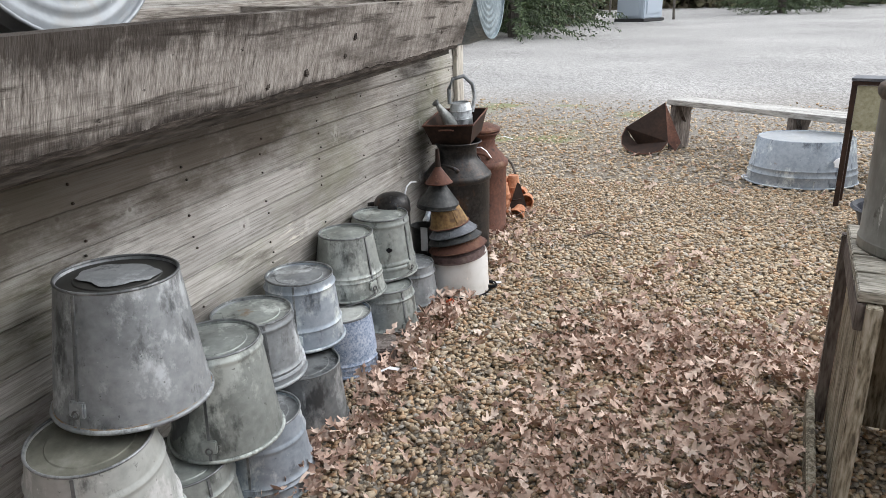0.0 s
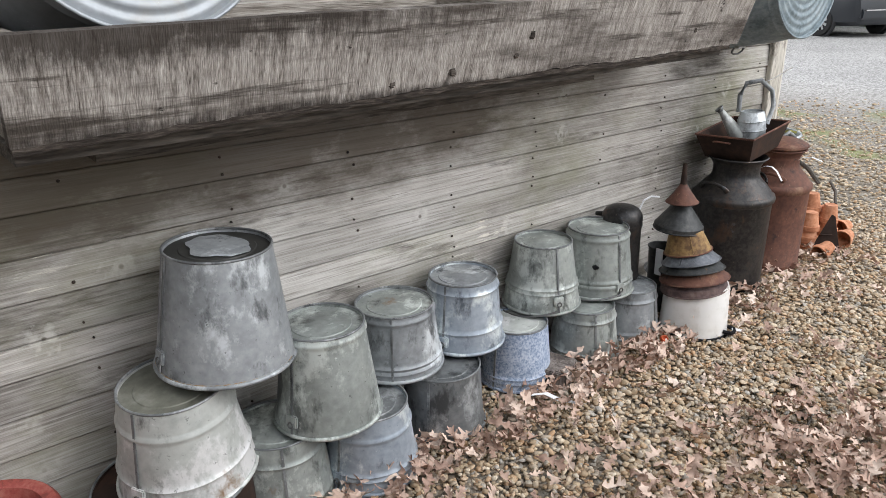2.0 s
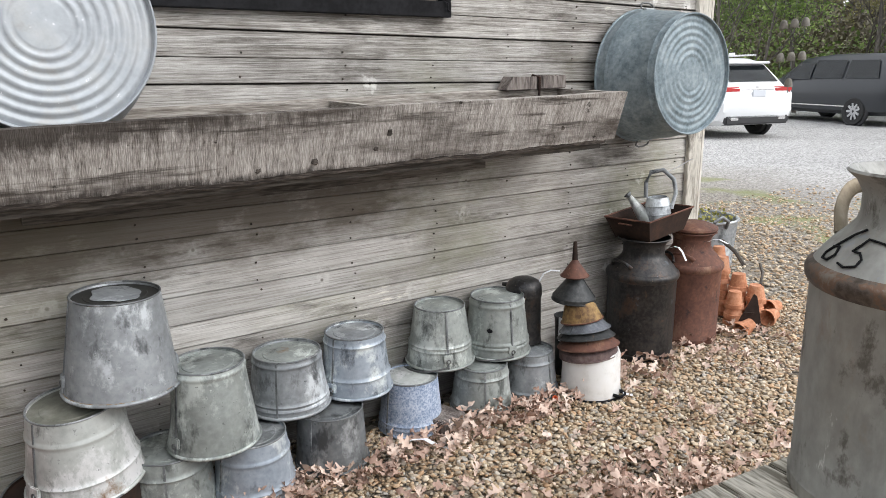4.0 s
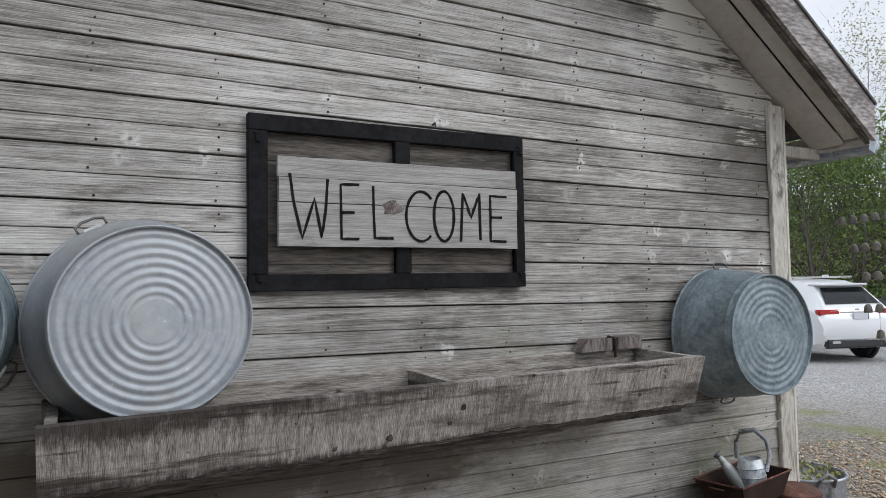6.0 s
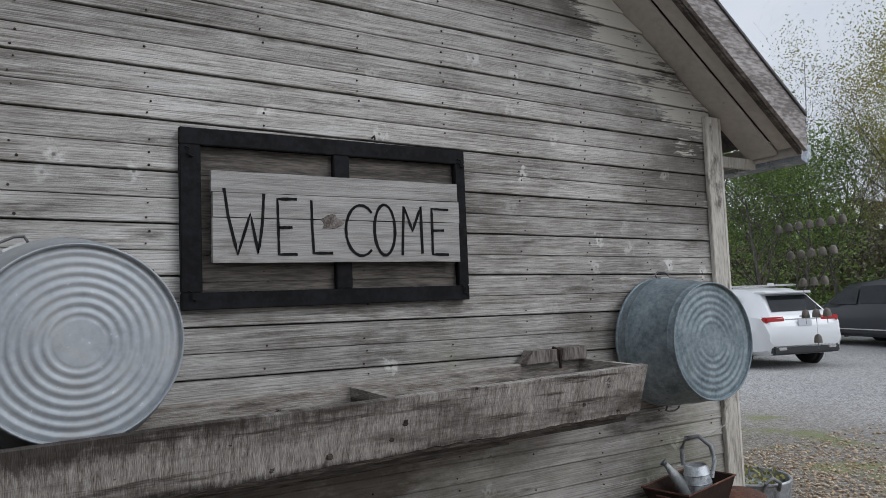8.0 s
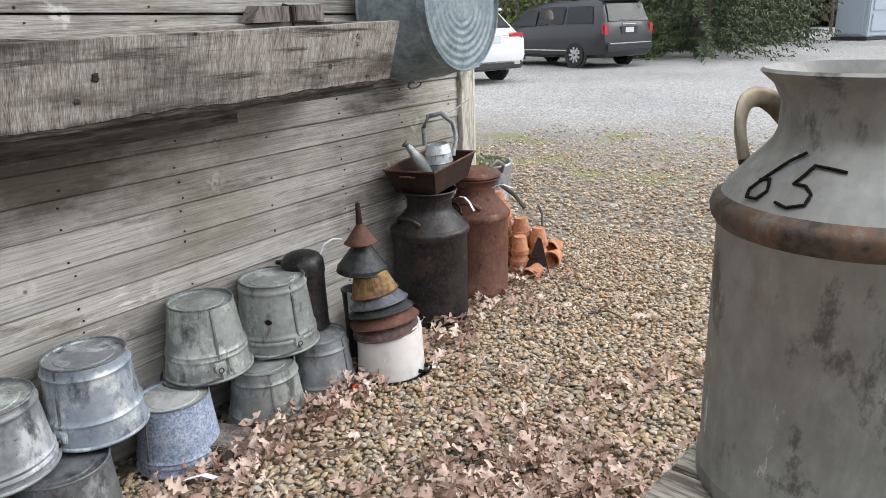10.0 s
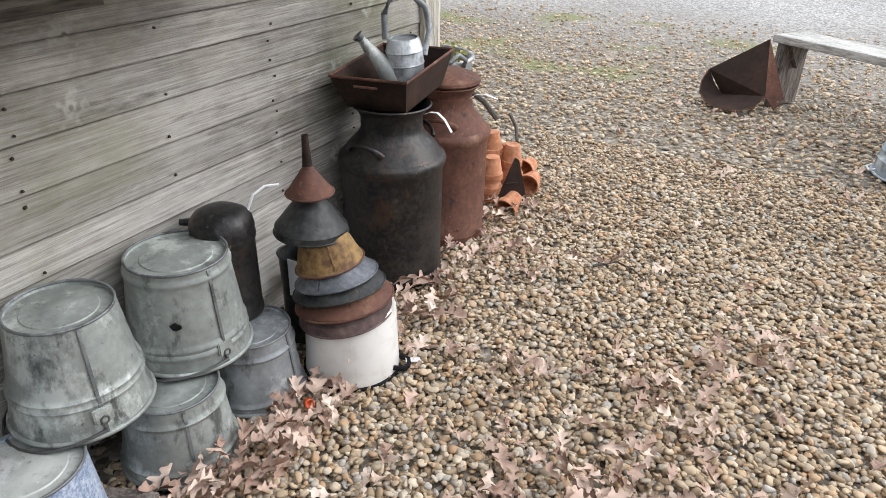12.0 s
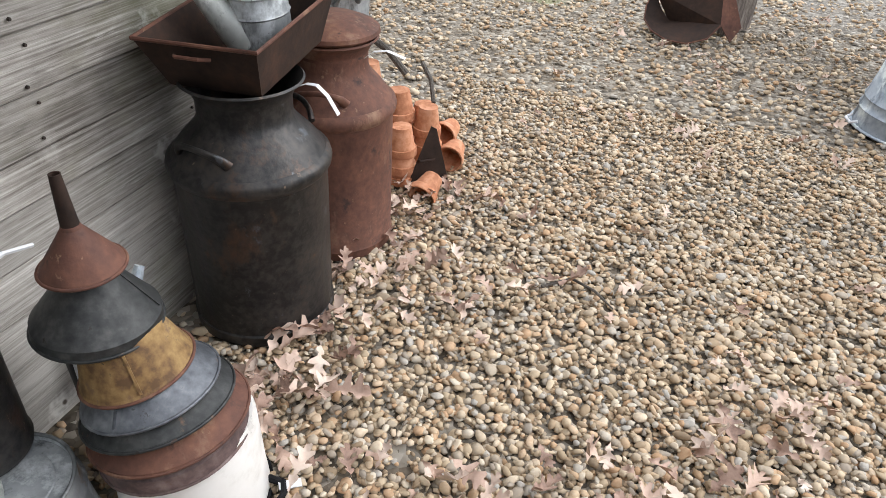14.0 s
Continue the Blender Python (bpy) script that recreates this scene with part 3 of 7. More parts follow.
def gravel_ground():
    """Loose stone over earth: tan near the building, paler crushed stone on the lot, patches of grass between."""
    m = bpy.data.materials.new("gravel_ground")
    m.use_nodes = True
    nt = m.node_tree
    N, L = nt.nodes.new, nt.links.new
    bs = nt.nodes["Principled BSDF"]
    co = N("ShaderNodeTexCoord")
    v = N("ShaderNodeTexVoronoi"); v.inputs["Scale"].default_value = 46
    L(co.outputs["Object"], v.inputs["Vector"])
    wob = N("ShaderNodeTexNoise"); wob.inputs["Scale"].default_value = 60; wob.inputs["Detail"].default_value = 3
    L(co.outputs["Object"], wob.inputs["Vector"])
    ra = N("ShaderNodeValToRGB")
    els = ra.color_ramp.elements
    tints = [(0.0, (0.06, 0.05, 0.04)), (0.2, (0.13, 0.107, 0.08)), (0.4, (0.22, 0.18, 0.135)), (0.6, (0.19, 0.172, 0.145)), (0.8, (0.29, 0.25, 0.20)), (1.0, (0.40, 0.37, 0.32))]
    while len(els) < len(tints):
        els.new(0.5)
    for e, (p, c) in zip(els, tints):
        e.position, e.color = p, (*c, 1)
    sep = N("ShaderNodeSeparateColor")
    L(v.outputs["Color"], sep.inputs[0]); L(sep.outputs[0], ra.inputs[0])
    rb = N("ShaderNodeValToRGB")
    els = rb.color_ramp.elements
    els[0].position, els[0].color = 0.0, (0.17, 0.166, 0.16, 1)
    els[1].position, els[1].color = 1.0, (0.53, 0.522, 0.512, 1)
    L(sep.outputs[1], rb.inputs[0])
    sx = N("ShaderNodeSeparateXYZ")
    L(co.outputs["Object"], sx.inputs[0])
    big = N("ShaderNodeTexNoise"); big.inputs["Scale"].default_value = 0.55; big.inputs["Detail"].default_value = 5
    L(co.outputs["Object"], big.inputs["Vector"])
    bw = N("ShaderNodeMath"); bw.operation = "MULTIPLY_ADD"; bw.inputs[1].default_value = 3.0
    L(big.outputs["Fac"], bw.inputs[0]); L(sx.outputs["Y"], bw.inputs[2])
    lot = N("ShaderNodeMapRange"); lot.inputs[1].default_value, lot.inputs[2].default_value = 8.6, 13.0
    L(bw.outputs[0], lot.inputs[0])
    mixl = N("ShaderNodeMixRGB"); L(lot.outputs[0], mixl.inputs[0]); L(ra.outputs[0], mixl.inputs[1]); L(rb.outputs[0], mixl.inputs[2])
    # mossy grass at the lot's edge
    gm = N("ShaderNodeTexNoise"); gm.inputs["Scale"].default_value = 1.3; gm.inputs["Detail"].default_value = 6
    L(co.outputs["Object"], gm.inputs["Vector"])
    band = N("ShaderNodeMath"); band.operation = "COMPARE"; band.inputs[1].default_value, band.inputs[2].default_value = 8.3, 1.3
    L(sx.outputs["Y"], band.inputs[0])
    side = N("ShaderNodeMath"); side.operation = "LESS_THAN"; side.inputs[1].default_value = 1.2
    L(sx.outputs["X"], side.inputs[0])
    gr = N("ShaderNodeMapRange"); gr.inputs[1].default_value, gr.inputs[2].default_value, gr.inputs[4].default_value = 0.52, 0.64, 0.75
    L(gm.outputs["Fac"], gr.inputs[0])
    g1 = N("ShaderNodeMath"); g1.operation = "MULTIPLY"; L(gr.outputs[0], g1.inputs[0]); L(band.outputs[0], g1.inputs[1])
    g2 = N("ShaderNodeMath"); g2.operation = "MULTIPLY"; L(g1.outputs[0], g2.inputs[0]); L(side.outputs[0], g2.inputs[1])
    mixg = N("ShaderNodeMixRGB"); mixg.inputs[2].default_value = (0.19, 0.21, 0.07, 1)
    L(g2.outputs[0], mixg.inputs[0]); L(mixl.outputs[0], mixg.inputs[1])
    # tyre-worn darker and lighter stretches
    worn = N("ShaderNodeTexNoise"); worn.inputs["Scale"].default_value = 0.25; worn.inputs["Detail"].default_value = 6
    L(co.outputs["Object"], worn.inputs["Vector"])
    wr = N("ShaderNodeMapRange"); wr.inputs[1].default_value, wr.inputs[2].default_value, wr.inputs[3].default_value, wr.inputs[4].default_value = 0.35, 0.65, 0.86, 1.12
    L(worn.outputs["Fac"], wr.inputs[0])
    hs = N("ShaderNodeHueSaturation"); L(wr.outputs[0], hs.inputs["Value"]); L(mixg.outputs[0], hs.inputs["Color"])
    L(hs.outputs[0], bs.inputs["Base Color"])
    bs.inputs["Roughness"].default_value = 0.85
    bp = N("ShaderNodeBump"); bp.inputs["Strength"].default_value, bp.inputs["Distance"].default_value = 0.9, 0.012
    bp.invert = True
    L(v.outputs["Distance"], bp.inputs["Height"]); L(bp.outputs[0], bs.inputs["Normal"])
    return m


M_GROUND = gravel_ground()


def plain(name, rgb, rough=0.5, metal=0.0, coat=0.0, emit=None):
    m = bpy.data.materials.new(name)
    m.use_nodes = True
    b = m.node_tree.nodes["Principled BSDF"]
    b.inputs["Base Color"].default_value = (*rgb, 1)
    b.inputs["Roughness"].default_value, b.inputs["Metallic"].default_value, b.inputs["Coat Weight"].default_value = rough, metal, coat
    return m


M_CAR_WHITE = plain("pearl_white_paint", (0.76, 0.77, 0.78), 0.25, 0, 0.6)
M_CAR_GREY = plain("slate_grey_paint", (0.022, 0.025, 0.030), 0.35, 0.1, 0.25)
M_GLASS_DARK = plain("tinted_glass", (0.02, 0.025, 0.028), 0.06, 0, 0.3)
M_TYRE = plain("tyre_rubber", (0.02, 0.02, 0.02), 0.85)
M_RIM = plain("wheel_alloy", (0.5, 0.51, 0.52), 0.3, 0.8)
M_RIM_DARK = plain("wheel_alloy_dark", (0.06, 0.06, 0.065), 0.35, 0.7)
M_LAMP_RED = plain("tail_lamp_red", (0.42, 0.02, 0.02), 0.15, 0, 0.5)
M_TRIM_BLACK = plain("bumper_plastic", (0.03, 0.03, 0.032), 0.6)
M_CHROME = plain("chrome", (0.7, 0.7, 0.7), 0.15, 1.0)
M_PLATE = plain("plate_white", (0.6, 0.62, 0.66), 0.4)
M_BOOTH = plain("booth_plastic", (0.42, 0.48, 0.55), 0.5)
M_WIRE = plain("steel_wire", (0.16, 0.16, 0.16), 0.5, 0.8)
M_WHITE_GRIP = plain("white_grip", (0.7, 0.7, 0.68), 0.5)
M_ORANGE = plain("orange_plastic", (0.6, 0.10, 0.03), 0.5)
M_BELL = surface("weathered_bell", [(0.3, (0.11, 0.10, 0.085)), (0.7, (0.22, 0.2, 0.17))], scale=12, rough=(0.6, 0.8))


# ---- mesh helpers ----
def mesh_ob(name, bm, mat, parent=None, label="", smooth=None):
    me = bpy.data.meshes.new(name)
    bm.normal_update()
    bm.to_mesh(me)
    bm.free()
    me.materials.append(mat)
    if smooth is not None:
        me.shade_smooth()
        me.set_sharp_from_angle(angle=radians(smooth))
    ob = new(name, me)
    if parent:
        ob.parent = parent
    if label:
        ob["label"] = label
    return ob


def part(name, bm, mat, parent, label="", smooth=None):
    return mesh_ob(name, bm, mat, parent, label, smooth)


def thing(name, m, label, category, group="", kind=""):
    ob = new(name)
    ob.matrix_basis = m
    return tagged(ob, label, category, group, kind)


def box(x0, x1, y0, y1, z0, z1, bevel=0.0, bm=None):
    bm = bm or bmesh.new()
    r = bmesh.ops.create_cube(bm, size=1)
    bmesh.ops.scale(bm, vec=(x1 - x0, y1 - y0, z1 - z0), verts=r["verts"])
    bmesh.ops.translate(bm, vec=((x0 + x1) / 2, (y0 + y1) / 2, (z0 + z1) / 2), verts=r["verts"])
    if bevel:
        edges = {e for v in r["verts"] for e in v.link_edges}
        bmesh.ops.bevel(bm, geom=list(edges), offset=bevel, segments=2, affect="EDGES")
    return bm


def lathe(profile, seg=40, bm=None, wobble=0.0, sx=1.0, seed=0):
    """Turns (radius, height) pairs round the z axis; a radius of 0 closes the end."""
    bm = bm or bmesh.new()
    rings = []
    for r, z in profile:
        if r < 1e-6:
            rings.append([bm.verts.new((0, 0, z))])
            continue
        ring = []
        for i in range(seg):
            a = 2 * math.pi * i / seg
            d = 1 + wobble * noise.noise(Vector((math.cos(a) * 1.7, math.sin(a) * 1.7, z * 6 + seed)))
            ring.append(bm.verts.new((r * d * sx * math.cos(a), r * d * math.sin(a), z)))
        rings.append(ring)
    for a, b in zip(rings, rings[1:]):
        if len(a) == 1 and len(b) == 1:
            continue
        for i in range(seg):
            j = (i + 1) % seg
            if len(a) == 1:
                bm.faces.new((a[0], b[j], b[i]))
            elif len(b) == 1:
                bm.faces.new((a[i], a[j], b[0]))
            else:
                bm.faces.new((a[i], a[j], b[j], b[i]))
    bmesh.ops.recalc_face_normals(bm, faces=bm.faces)
    return bm


def tube(points, radius, seg=8, bm=None, taper=None, squash=1.0):
    """A round bar through the points; taper gives a radius for each one."""
    bm = bm or bmesh.new()
    pts = [Vector(p) for p in points]
    rings = []
    up = Vector((0.13, 0.27, 0.95))
    for i, p in enumerate(pts):
        d = (pts[min(i + 1, len(pts) - 1)] - pts[max(i - 1, 0)]).normalized()
        a = d.cross(up)
        if a.length < 1e-3:
            a = d.cross(Vector((1, 0, 0)))
        a.normalize()
        b = d.cross(a)
        r = taper[i] if taper else radius
        rings.append([bm.verts.new(p + (a * squash * math.cos(2 * math.pi * k / seg) + b * math.sin(2 * math.pi * k / seg)) * r) for k in range(seg)])
    for a, b in zip(rings, rings[1:]):
        for k in range(seg):
            j = (k + 1) % seg
            bm.faces.new((a[k], a[j], b[j], b[k]))
    bm.faces.new(rings[0][::-1])
    bm.faces.new(rings[-1])
    bmesh.ops.recalc_face_normals(bm, faces=bm.faces)
    return bm


def torus(R, r, z, seg=48, ring=8, bm=None, sx=1.0):
    bm = bm or bmesh.new()
    vs = [[bm.verts.new(((R + r * math.cos(b)) * math.cos(a) * sx, (R + r * math.cos(b)) * math.sin(a), z + r * math.sin(b)))
           for b in (2 * math.pi * j / ring for j in range(ring))] for a in (2 * math.pi * i / seg for i in range(seg))]
    for i in range(seg):
        for j in range(ring):
            bm.faces.new((vs[i][j], vs[(i + 1) % seg][j], vs[(i + 1) % seg][(j + 1) % ring], vs[i][(j + 1) % ring]))
    return bm


def prism(outline, axis, lo, hi, bm=None):
    """A flat outline given in the two other axes, drawn out along axis from lo to hi."""
    bm = bm or bmesh.new()
    put = {"x": lambda u, v, w: (w, u, v), "y": lambda u, v, w: (u, w, v), "z": lambda u, v, w: (u, v, w)}[axis]
    a = [bm.verts.new(put(u, v, lo)) for u, v in outline]
    b = [bm.verts.new(put(u, v, hi)) for u, v in outline]
    n = len(outline)
    bm.faces.new(a)
    bm.faces.new(b[::-1])
    for i in range(n):
        bm.faces.new((a[i], b[i], b[(i + 1) % n], a[(i + 1) % n]))
    bmesh.ops.recalc_face_normals(bm, faces=bm.faces)
    return bm


def roughen(bm, amount, scale, cuts=0, seed=0):
    if cuts:
        bmesh.ops.subdivide_edges(bm, edges=list(bm.edges), cuts=cuts, use_grid_fill=True)
    for v in bm.verts:
        p = v.co * scale + Vector((seed * 3.1, seed * 1.7, seed))
        v.co += Vector((noise.noise(p), noise.noise(p + Vector((9, 2, 4))), noise.noise(p + Vector((3, 8, 1))))) * amount
    return bm


# ---- ground ----
CORNER_Y, WALL_LO, SLOPE, EAVE_Z = 4.47, -2.6, 0.74, 2.66
RIDGE_Y = (CORNER_Y + WALL_LO) / 2
RIDGE_Z = EAVE_Z + (CORNER_Y - RIDGE_Y) * SLOPE
gb = bmesh.new()
bmesh.ops.create_grid(gb, x_segments=2, y_segments=2, size=900)
ground = tagged(mesh_ob("ground", gb, M_GROUND), "tan pebble gravel running into a pale crushed-stone lot", "ground", kind="structure")
ground.location = (0, 0, -0.012)

# ---- building ----
wall = thing("wall_east", Matrix(), "weathered grey clapboard gable wall with stained, peeling boards", "wall", kind="structure")
gable = [(WALL_LO, -0.1), (CORNER_Y, -0.1), (CORNER_Y, EAVE_Z), (RIDGE_Y, RIDGE_Z), (WALL_LO, EAVE_Z)]
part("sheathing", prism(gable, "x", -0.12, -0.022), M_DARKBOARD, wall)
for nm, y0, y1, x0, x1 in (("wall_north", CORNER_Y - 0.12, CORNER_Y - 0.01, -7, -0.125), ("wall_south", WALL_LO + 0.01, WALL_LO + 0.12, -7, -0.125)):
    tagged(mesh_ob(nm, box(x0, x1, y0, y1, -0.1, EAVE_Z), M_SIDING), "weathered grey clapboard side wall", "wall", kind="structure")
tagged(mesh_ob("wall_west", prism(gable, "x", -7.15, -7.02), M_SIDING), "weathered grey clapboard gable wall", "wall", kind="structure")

# an unseen plain wall closes the yard, added to hold back light from the south
tagged(mesh_ob("wall_wing", box(0.35, 7.0, -1.33, -1.2, -0.1, 3.2), M_DARKBOARD), "unseen plain dark weathered wooden wall added to block light from the south", "wall", kind="structure")

# siding: wide boards with a mid groove above the trough, single ones below
rng = random.Random(4)
LEVELS = [-0.036, 0.067, 0.170, 0.272, 0.375, 0.477, 0.567, 0.673, 0.782, 0.886, 0.975, 1.085, 1.192, 1.30] + [1.40 + 0.0921 * i for i in range(44)]
FIRST_WIDE = 14


def lean(z):
    """The courses sink slightly towards the corner; z at y = 3.1 against the fall for each metre."""
    return -0.006 - 0.007 * min(1.0, max(0.0, (z - 1.0) / 0.4))


def gable_limit(z):
    """The wall's extent along y at height z."""
    if z <= EAVE_Z:
        return WALL_LO, CORNER_Y
    d = (z - EAVE_Z) / SLOPE
    return WALL_LO + d, CORNER_Y - d


def plank(y0, y1, z0, z1, proud, slant, k0, k1):
    """One clapboard: thicker at its lower edge, with a slightly crooked face."""
    bm = bmesh.new()
    n = max(2, int((y1 - y0) / 0.45))
    rows = []
    lo1, hi1 = gable_limit(z1)
    cut0, cut1 = max(y0, lo1), min(y1, hi1)
    for i in range(n + 1):
        f = i / n
        ya, yb = y0 + (y1 - y0) * f, cut0 + (cut1 - cut0) * f
        w = noise.noise(Vector((ya * 0.9, z0 * 7, 0.3))) * 0.0016
        za, zb = z0 + k0 * (ya - 3.1), z1 + k1 * (yb - 3.1)
        rows.append([bm.verts.new(p) for p in ((-0.02, ya, za), (proud + slant + w - 0.002, ya, za), (proud + slant + w, ya, za + 0.003), (proud + w, yb, zb - 0.003), (proud + w - 0.003, yb, zb), (-0.02, yb, zb))])
    for a, b in zip(rows, rows[1:]):
        for k in range(5):
            bm.faces.new((a[k], b[k], b[k + 1], a[k + 1]))
    bm.faces.new(rows[0][::-1])
    bm.faces.new(rows[-1])
    bmesh.ops.recalc_face_normals(bm, faces=bm.faces)
    return bm


nail_bm = bmesh.new()
STUDS = [-2.2 + 0.405 * i for i in range(17)]
for li, (za, zb) in enumerate(zip(LEVELS, LEVELS[1:])):
    lo, hi = gable_limit(za)
    if hi - lo < 0.3:
        break
    # joints fall on studs
    cuts = [lo]
    if lo < 2 < hi and rng.random() < 0.25:
        cuts += sorted(rng.sample([s for s in STUDS if lo + 0.5 < s < hi - 0.5], 1)) if hi - lo > 2.2 else []
    cuts.append(hi)
    major = li < FIRST_WIDE or (li - FIRST_WIDE) % 2 == 0
    gap = (0.0035 if li < FIRST_WIDE else 0.006) if major else 0.0022
    slant = 0.008 if major else 0.002
    for y0, y1 in zip(cuts, cuts[1:]):
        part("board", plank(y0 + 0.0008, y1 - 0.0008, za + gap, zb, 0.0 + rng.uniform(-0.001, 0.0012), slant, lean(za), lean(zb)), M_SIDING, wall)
    for s in STUDS:
        if lo + 0.05 < s < hi - 0.05:
            for z in (za + 0.022, zb - 0.022):
                if rng.random() < 0.62:
                    yy, zz = s + rng.uniform(-0.014, 0.014), z + rng.uniform(-0.006, 0.006)
                    r = bmesh.ops.create_cone(nail_bm, cap_ends=True, segments=7, radius1=0.0042 * rng.uniform(0.7, 1.25), radius2=0.003, depth=0.004,
                                              matrix=Matrix.Translation((0.005 + slant * (zb - z) / (zb - za), yy, zz + lean(z) * (yy - 3.1))) @ pose(0, 0, 0, 0, 90, 0))
nails = part("nail_heads", nail_bm, M_NAIL, wall, "dark rusty nail heads")
nails["kind"] = "stuff"

# corner board, roof and its trim
trim = thing("corner_board", Matrix(), "cracked cream-painted vertical corner board", "trim", kind="structure")
part("face_board", roughen(box(0.004, 0.03, 4.365, 4.475, -0.02, EAVE_Z - 0.02, 0.003), 0.002, 5), M_TRIM, trim)
part("return_board", box(-0.09, 0.028, 4.477, 4.50, -0.02, EAVE_Z - 0.02, 0.003), M_TRIM, trim)
OVER_X, OVER_Y = 0.31, 0.34


def roof_slab(name, x0, x1, drop0, drop1, y_end, mat, parent, side=1, ridge_drop=0.0):
    """A strip parallel to the roof slope, between two depths below its top line, from the ridge to y_end."""
    def z_at(y, d):
        return RIDGE_Z + 0.20 - SLOPE * abs(y - RIDGE_Y) - d
    ye = y_end if side > 0 else 2 * RIDGE_Y - y_end
    o = [(RIDGE_Y, z_at(RIDGE_Y, drop0)), (ye, z_at(ye, drop0)), (ye, z_at(ye, drop1)), (RIDGE_Y, z_at(RIDGE_Y, drop1))]
    return part(name, prism(o, "x", x0, x1), mat, parent)


roof = thing("roof", Matrix(), "gabled roof with peeling painted soffit and grey rake boards", "roof", kind="structure")
for side in (1, -1):
    roof_slab("roof_deck", -7.4, OVER_X - 0.002, 0.0, 0.10, CORNER_Y + OVER_Y, M_ROOF, roof, side)
    roof_slab("soffit_board", -0.02, 0.17, 0.184, 0.20, CORNER_Y + OVER_Y - 0.02, M_SOFFIT, roof, side)
    roof_slab("soffit_board", 0.182, OVER_X - 0.03, 0.160, 0.185, CORNER_Y + OVER_Y - 0.03, M_SOFFIT, roof, side)
    # dark strip standing in for the shade behind the rake board
    roof_slab("rake_backing", OVER_X - 0.028, OVER_X - 0.004, 0.101, 0.205, CORNER_Y + OVER_Y, M_DARKBOARD, roof, side)
    roof_slab("rake_board", OVER_X, OVER_X + 0.024, -0.012, 0.185, CORNER_Y + OVER_Y + 0.01, M_RAKE, roof, side)
    roof_slab("drip_edge", OVER_X - 0.05, OVER_X + 0.034, -0.03, -0.014, CORNER_Y + OVER_Y + 0.015, M_ROOF, roof, side)
part("eave_lookout", roughen(box(-0.03, 0.0, CORNER_Y + 0.034, CORNER_Y + OVER_Y + 0.02, 2.37, 2.43, 0.002), 0.002, 6), M_TRIM, roof)
part("eave_fascia", box(-7.3, 0.30, CORNER_Y + OVER_Y + 0.002, CORNER_Y + OVER_Y + 0.022, 2.40, 2.5, 0.002), M_SOFFIT, roof)
gut = bmesh.new()
prism([(CORNER_Y + OVER_Y + 0.03, 2.46), (CORNER_Y + OVER_Y + 0.035, 2.38), (CORNER_Y + OVER_Y + 0.09, 2.36), (CORNER_Y + OVER_Y + 0.13, 2.40), (CORNER_Y + OVER_Y + 0.135, 2.47)], "x", -7.3, 0.28, gut)
part("gutter", gut, M_GALV_BLUE, roof, "pale blue metal gutter end")

# ---- trough on the wall ----
TY0, TY1 = 0.906, 3.35
trough = thing("wall_trough", pose(0, 0, 0), "long hewn grey wooden feed trough fixed to the wall", "trough")


def along(bm, cuts=24, n=0.004, seed=0, low=0.0):
    """A long board: cut across, roughened, its lower edge split, and set to the trough's slight rise towards the corner."""
    bmesh.ops.subdivide_edges(bm, edges=[e for e in bm.edges if abs(e.verts[0].co.y - e.verts[1].co.y) > 1], cuts=cuts)
    if low:
        for v in bm.verts:
            if v.co.z < 1.2:
                v.co.z += low * noise.noise(Vector((3.0, v.co.y * 3.1, 0.5))) + low * noise.noise(Vector((7.0, v.co.y * 27.0, 0.5)))
    roughen(bm, n, 4.2, seed=seed)
    return rising(bm)


def rising(bm):
    for v in bm.verts:
        v.co.z += 0.0150 * (v.co.y - 1.06)
    return bm


part("front_board", along(prism([(0.355, 1.136), (0.390, 1.128), (0.452, 1.327), (0.414, 1.330)], "y", TY0, TY1), 110, 0.005, low=0.006), M_HEWN, trough, "rough-sawn plank with split edge, stained on top, shade painted along the bottom")
# irregular lip, coloured dark for the shade beneath the front board
part("split_edge", along(prism([(0.340, 1.118), (0.384, 1.112), (0.389, 1.127), (0.352, 1.134)], "y", TY0 + 0.004, TY1 - 0.05), 110, 0.004, 3, low=0.005), M_EDGE, trough, "split lower edge with its shade in the dark colour")
part("back_board", along(prism([(0.03, 1.12), (0.062, 1.12), (0.062, 1.340), (0.03, 1.345)], "y", TY0, TY1)), M_TROUGH, trough)
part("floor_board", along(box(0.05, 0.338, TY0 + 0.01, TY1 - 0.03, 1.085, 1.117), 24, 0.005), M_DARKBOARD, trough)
for y, zt in ((TY0 + 0.015, 1.326), (2.155, 1.327), (TY1 - 0.034, 1.328)):
    part("divider" if 2 < y < 3 else "end_board", rising(prism([(0.064, 1.123), (0.35, 1.123), (0.412, zt), (0.064, zt + 0.008)], "y", y, y + 0.032)), M_TROUGH, trough)
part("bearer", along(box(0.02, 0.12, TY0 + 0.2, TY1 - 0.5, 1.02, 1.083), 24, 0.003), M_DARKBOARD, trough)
for y, z in ((1.93, 1.165), (1.74, 1.155), (2.155, 1.19), (2.20, 1.24), (3.02, 1.2)):
    part("knot", rising(roughen(box(0.386 + 0.31 * (z - 1.128) - 0.004, 0.3925 + 0.31 * (z - 1.128), y - 0.011, y + 0.011, z - 0.012, z + 0.012, 0.004), 0.004, 40, seed=int(y * 50))), M_EDGE, trough, "dark decayed knot")
hw = thing("hinged_block", pose(0.07, 3.185, 1.373), "small dark wooden block with an iron strap on the trough", "block")
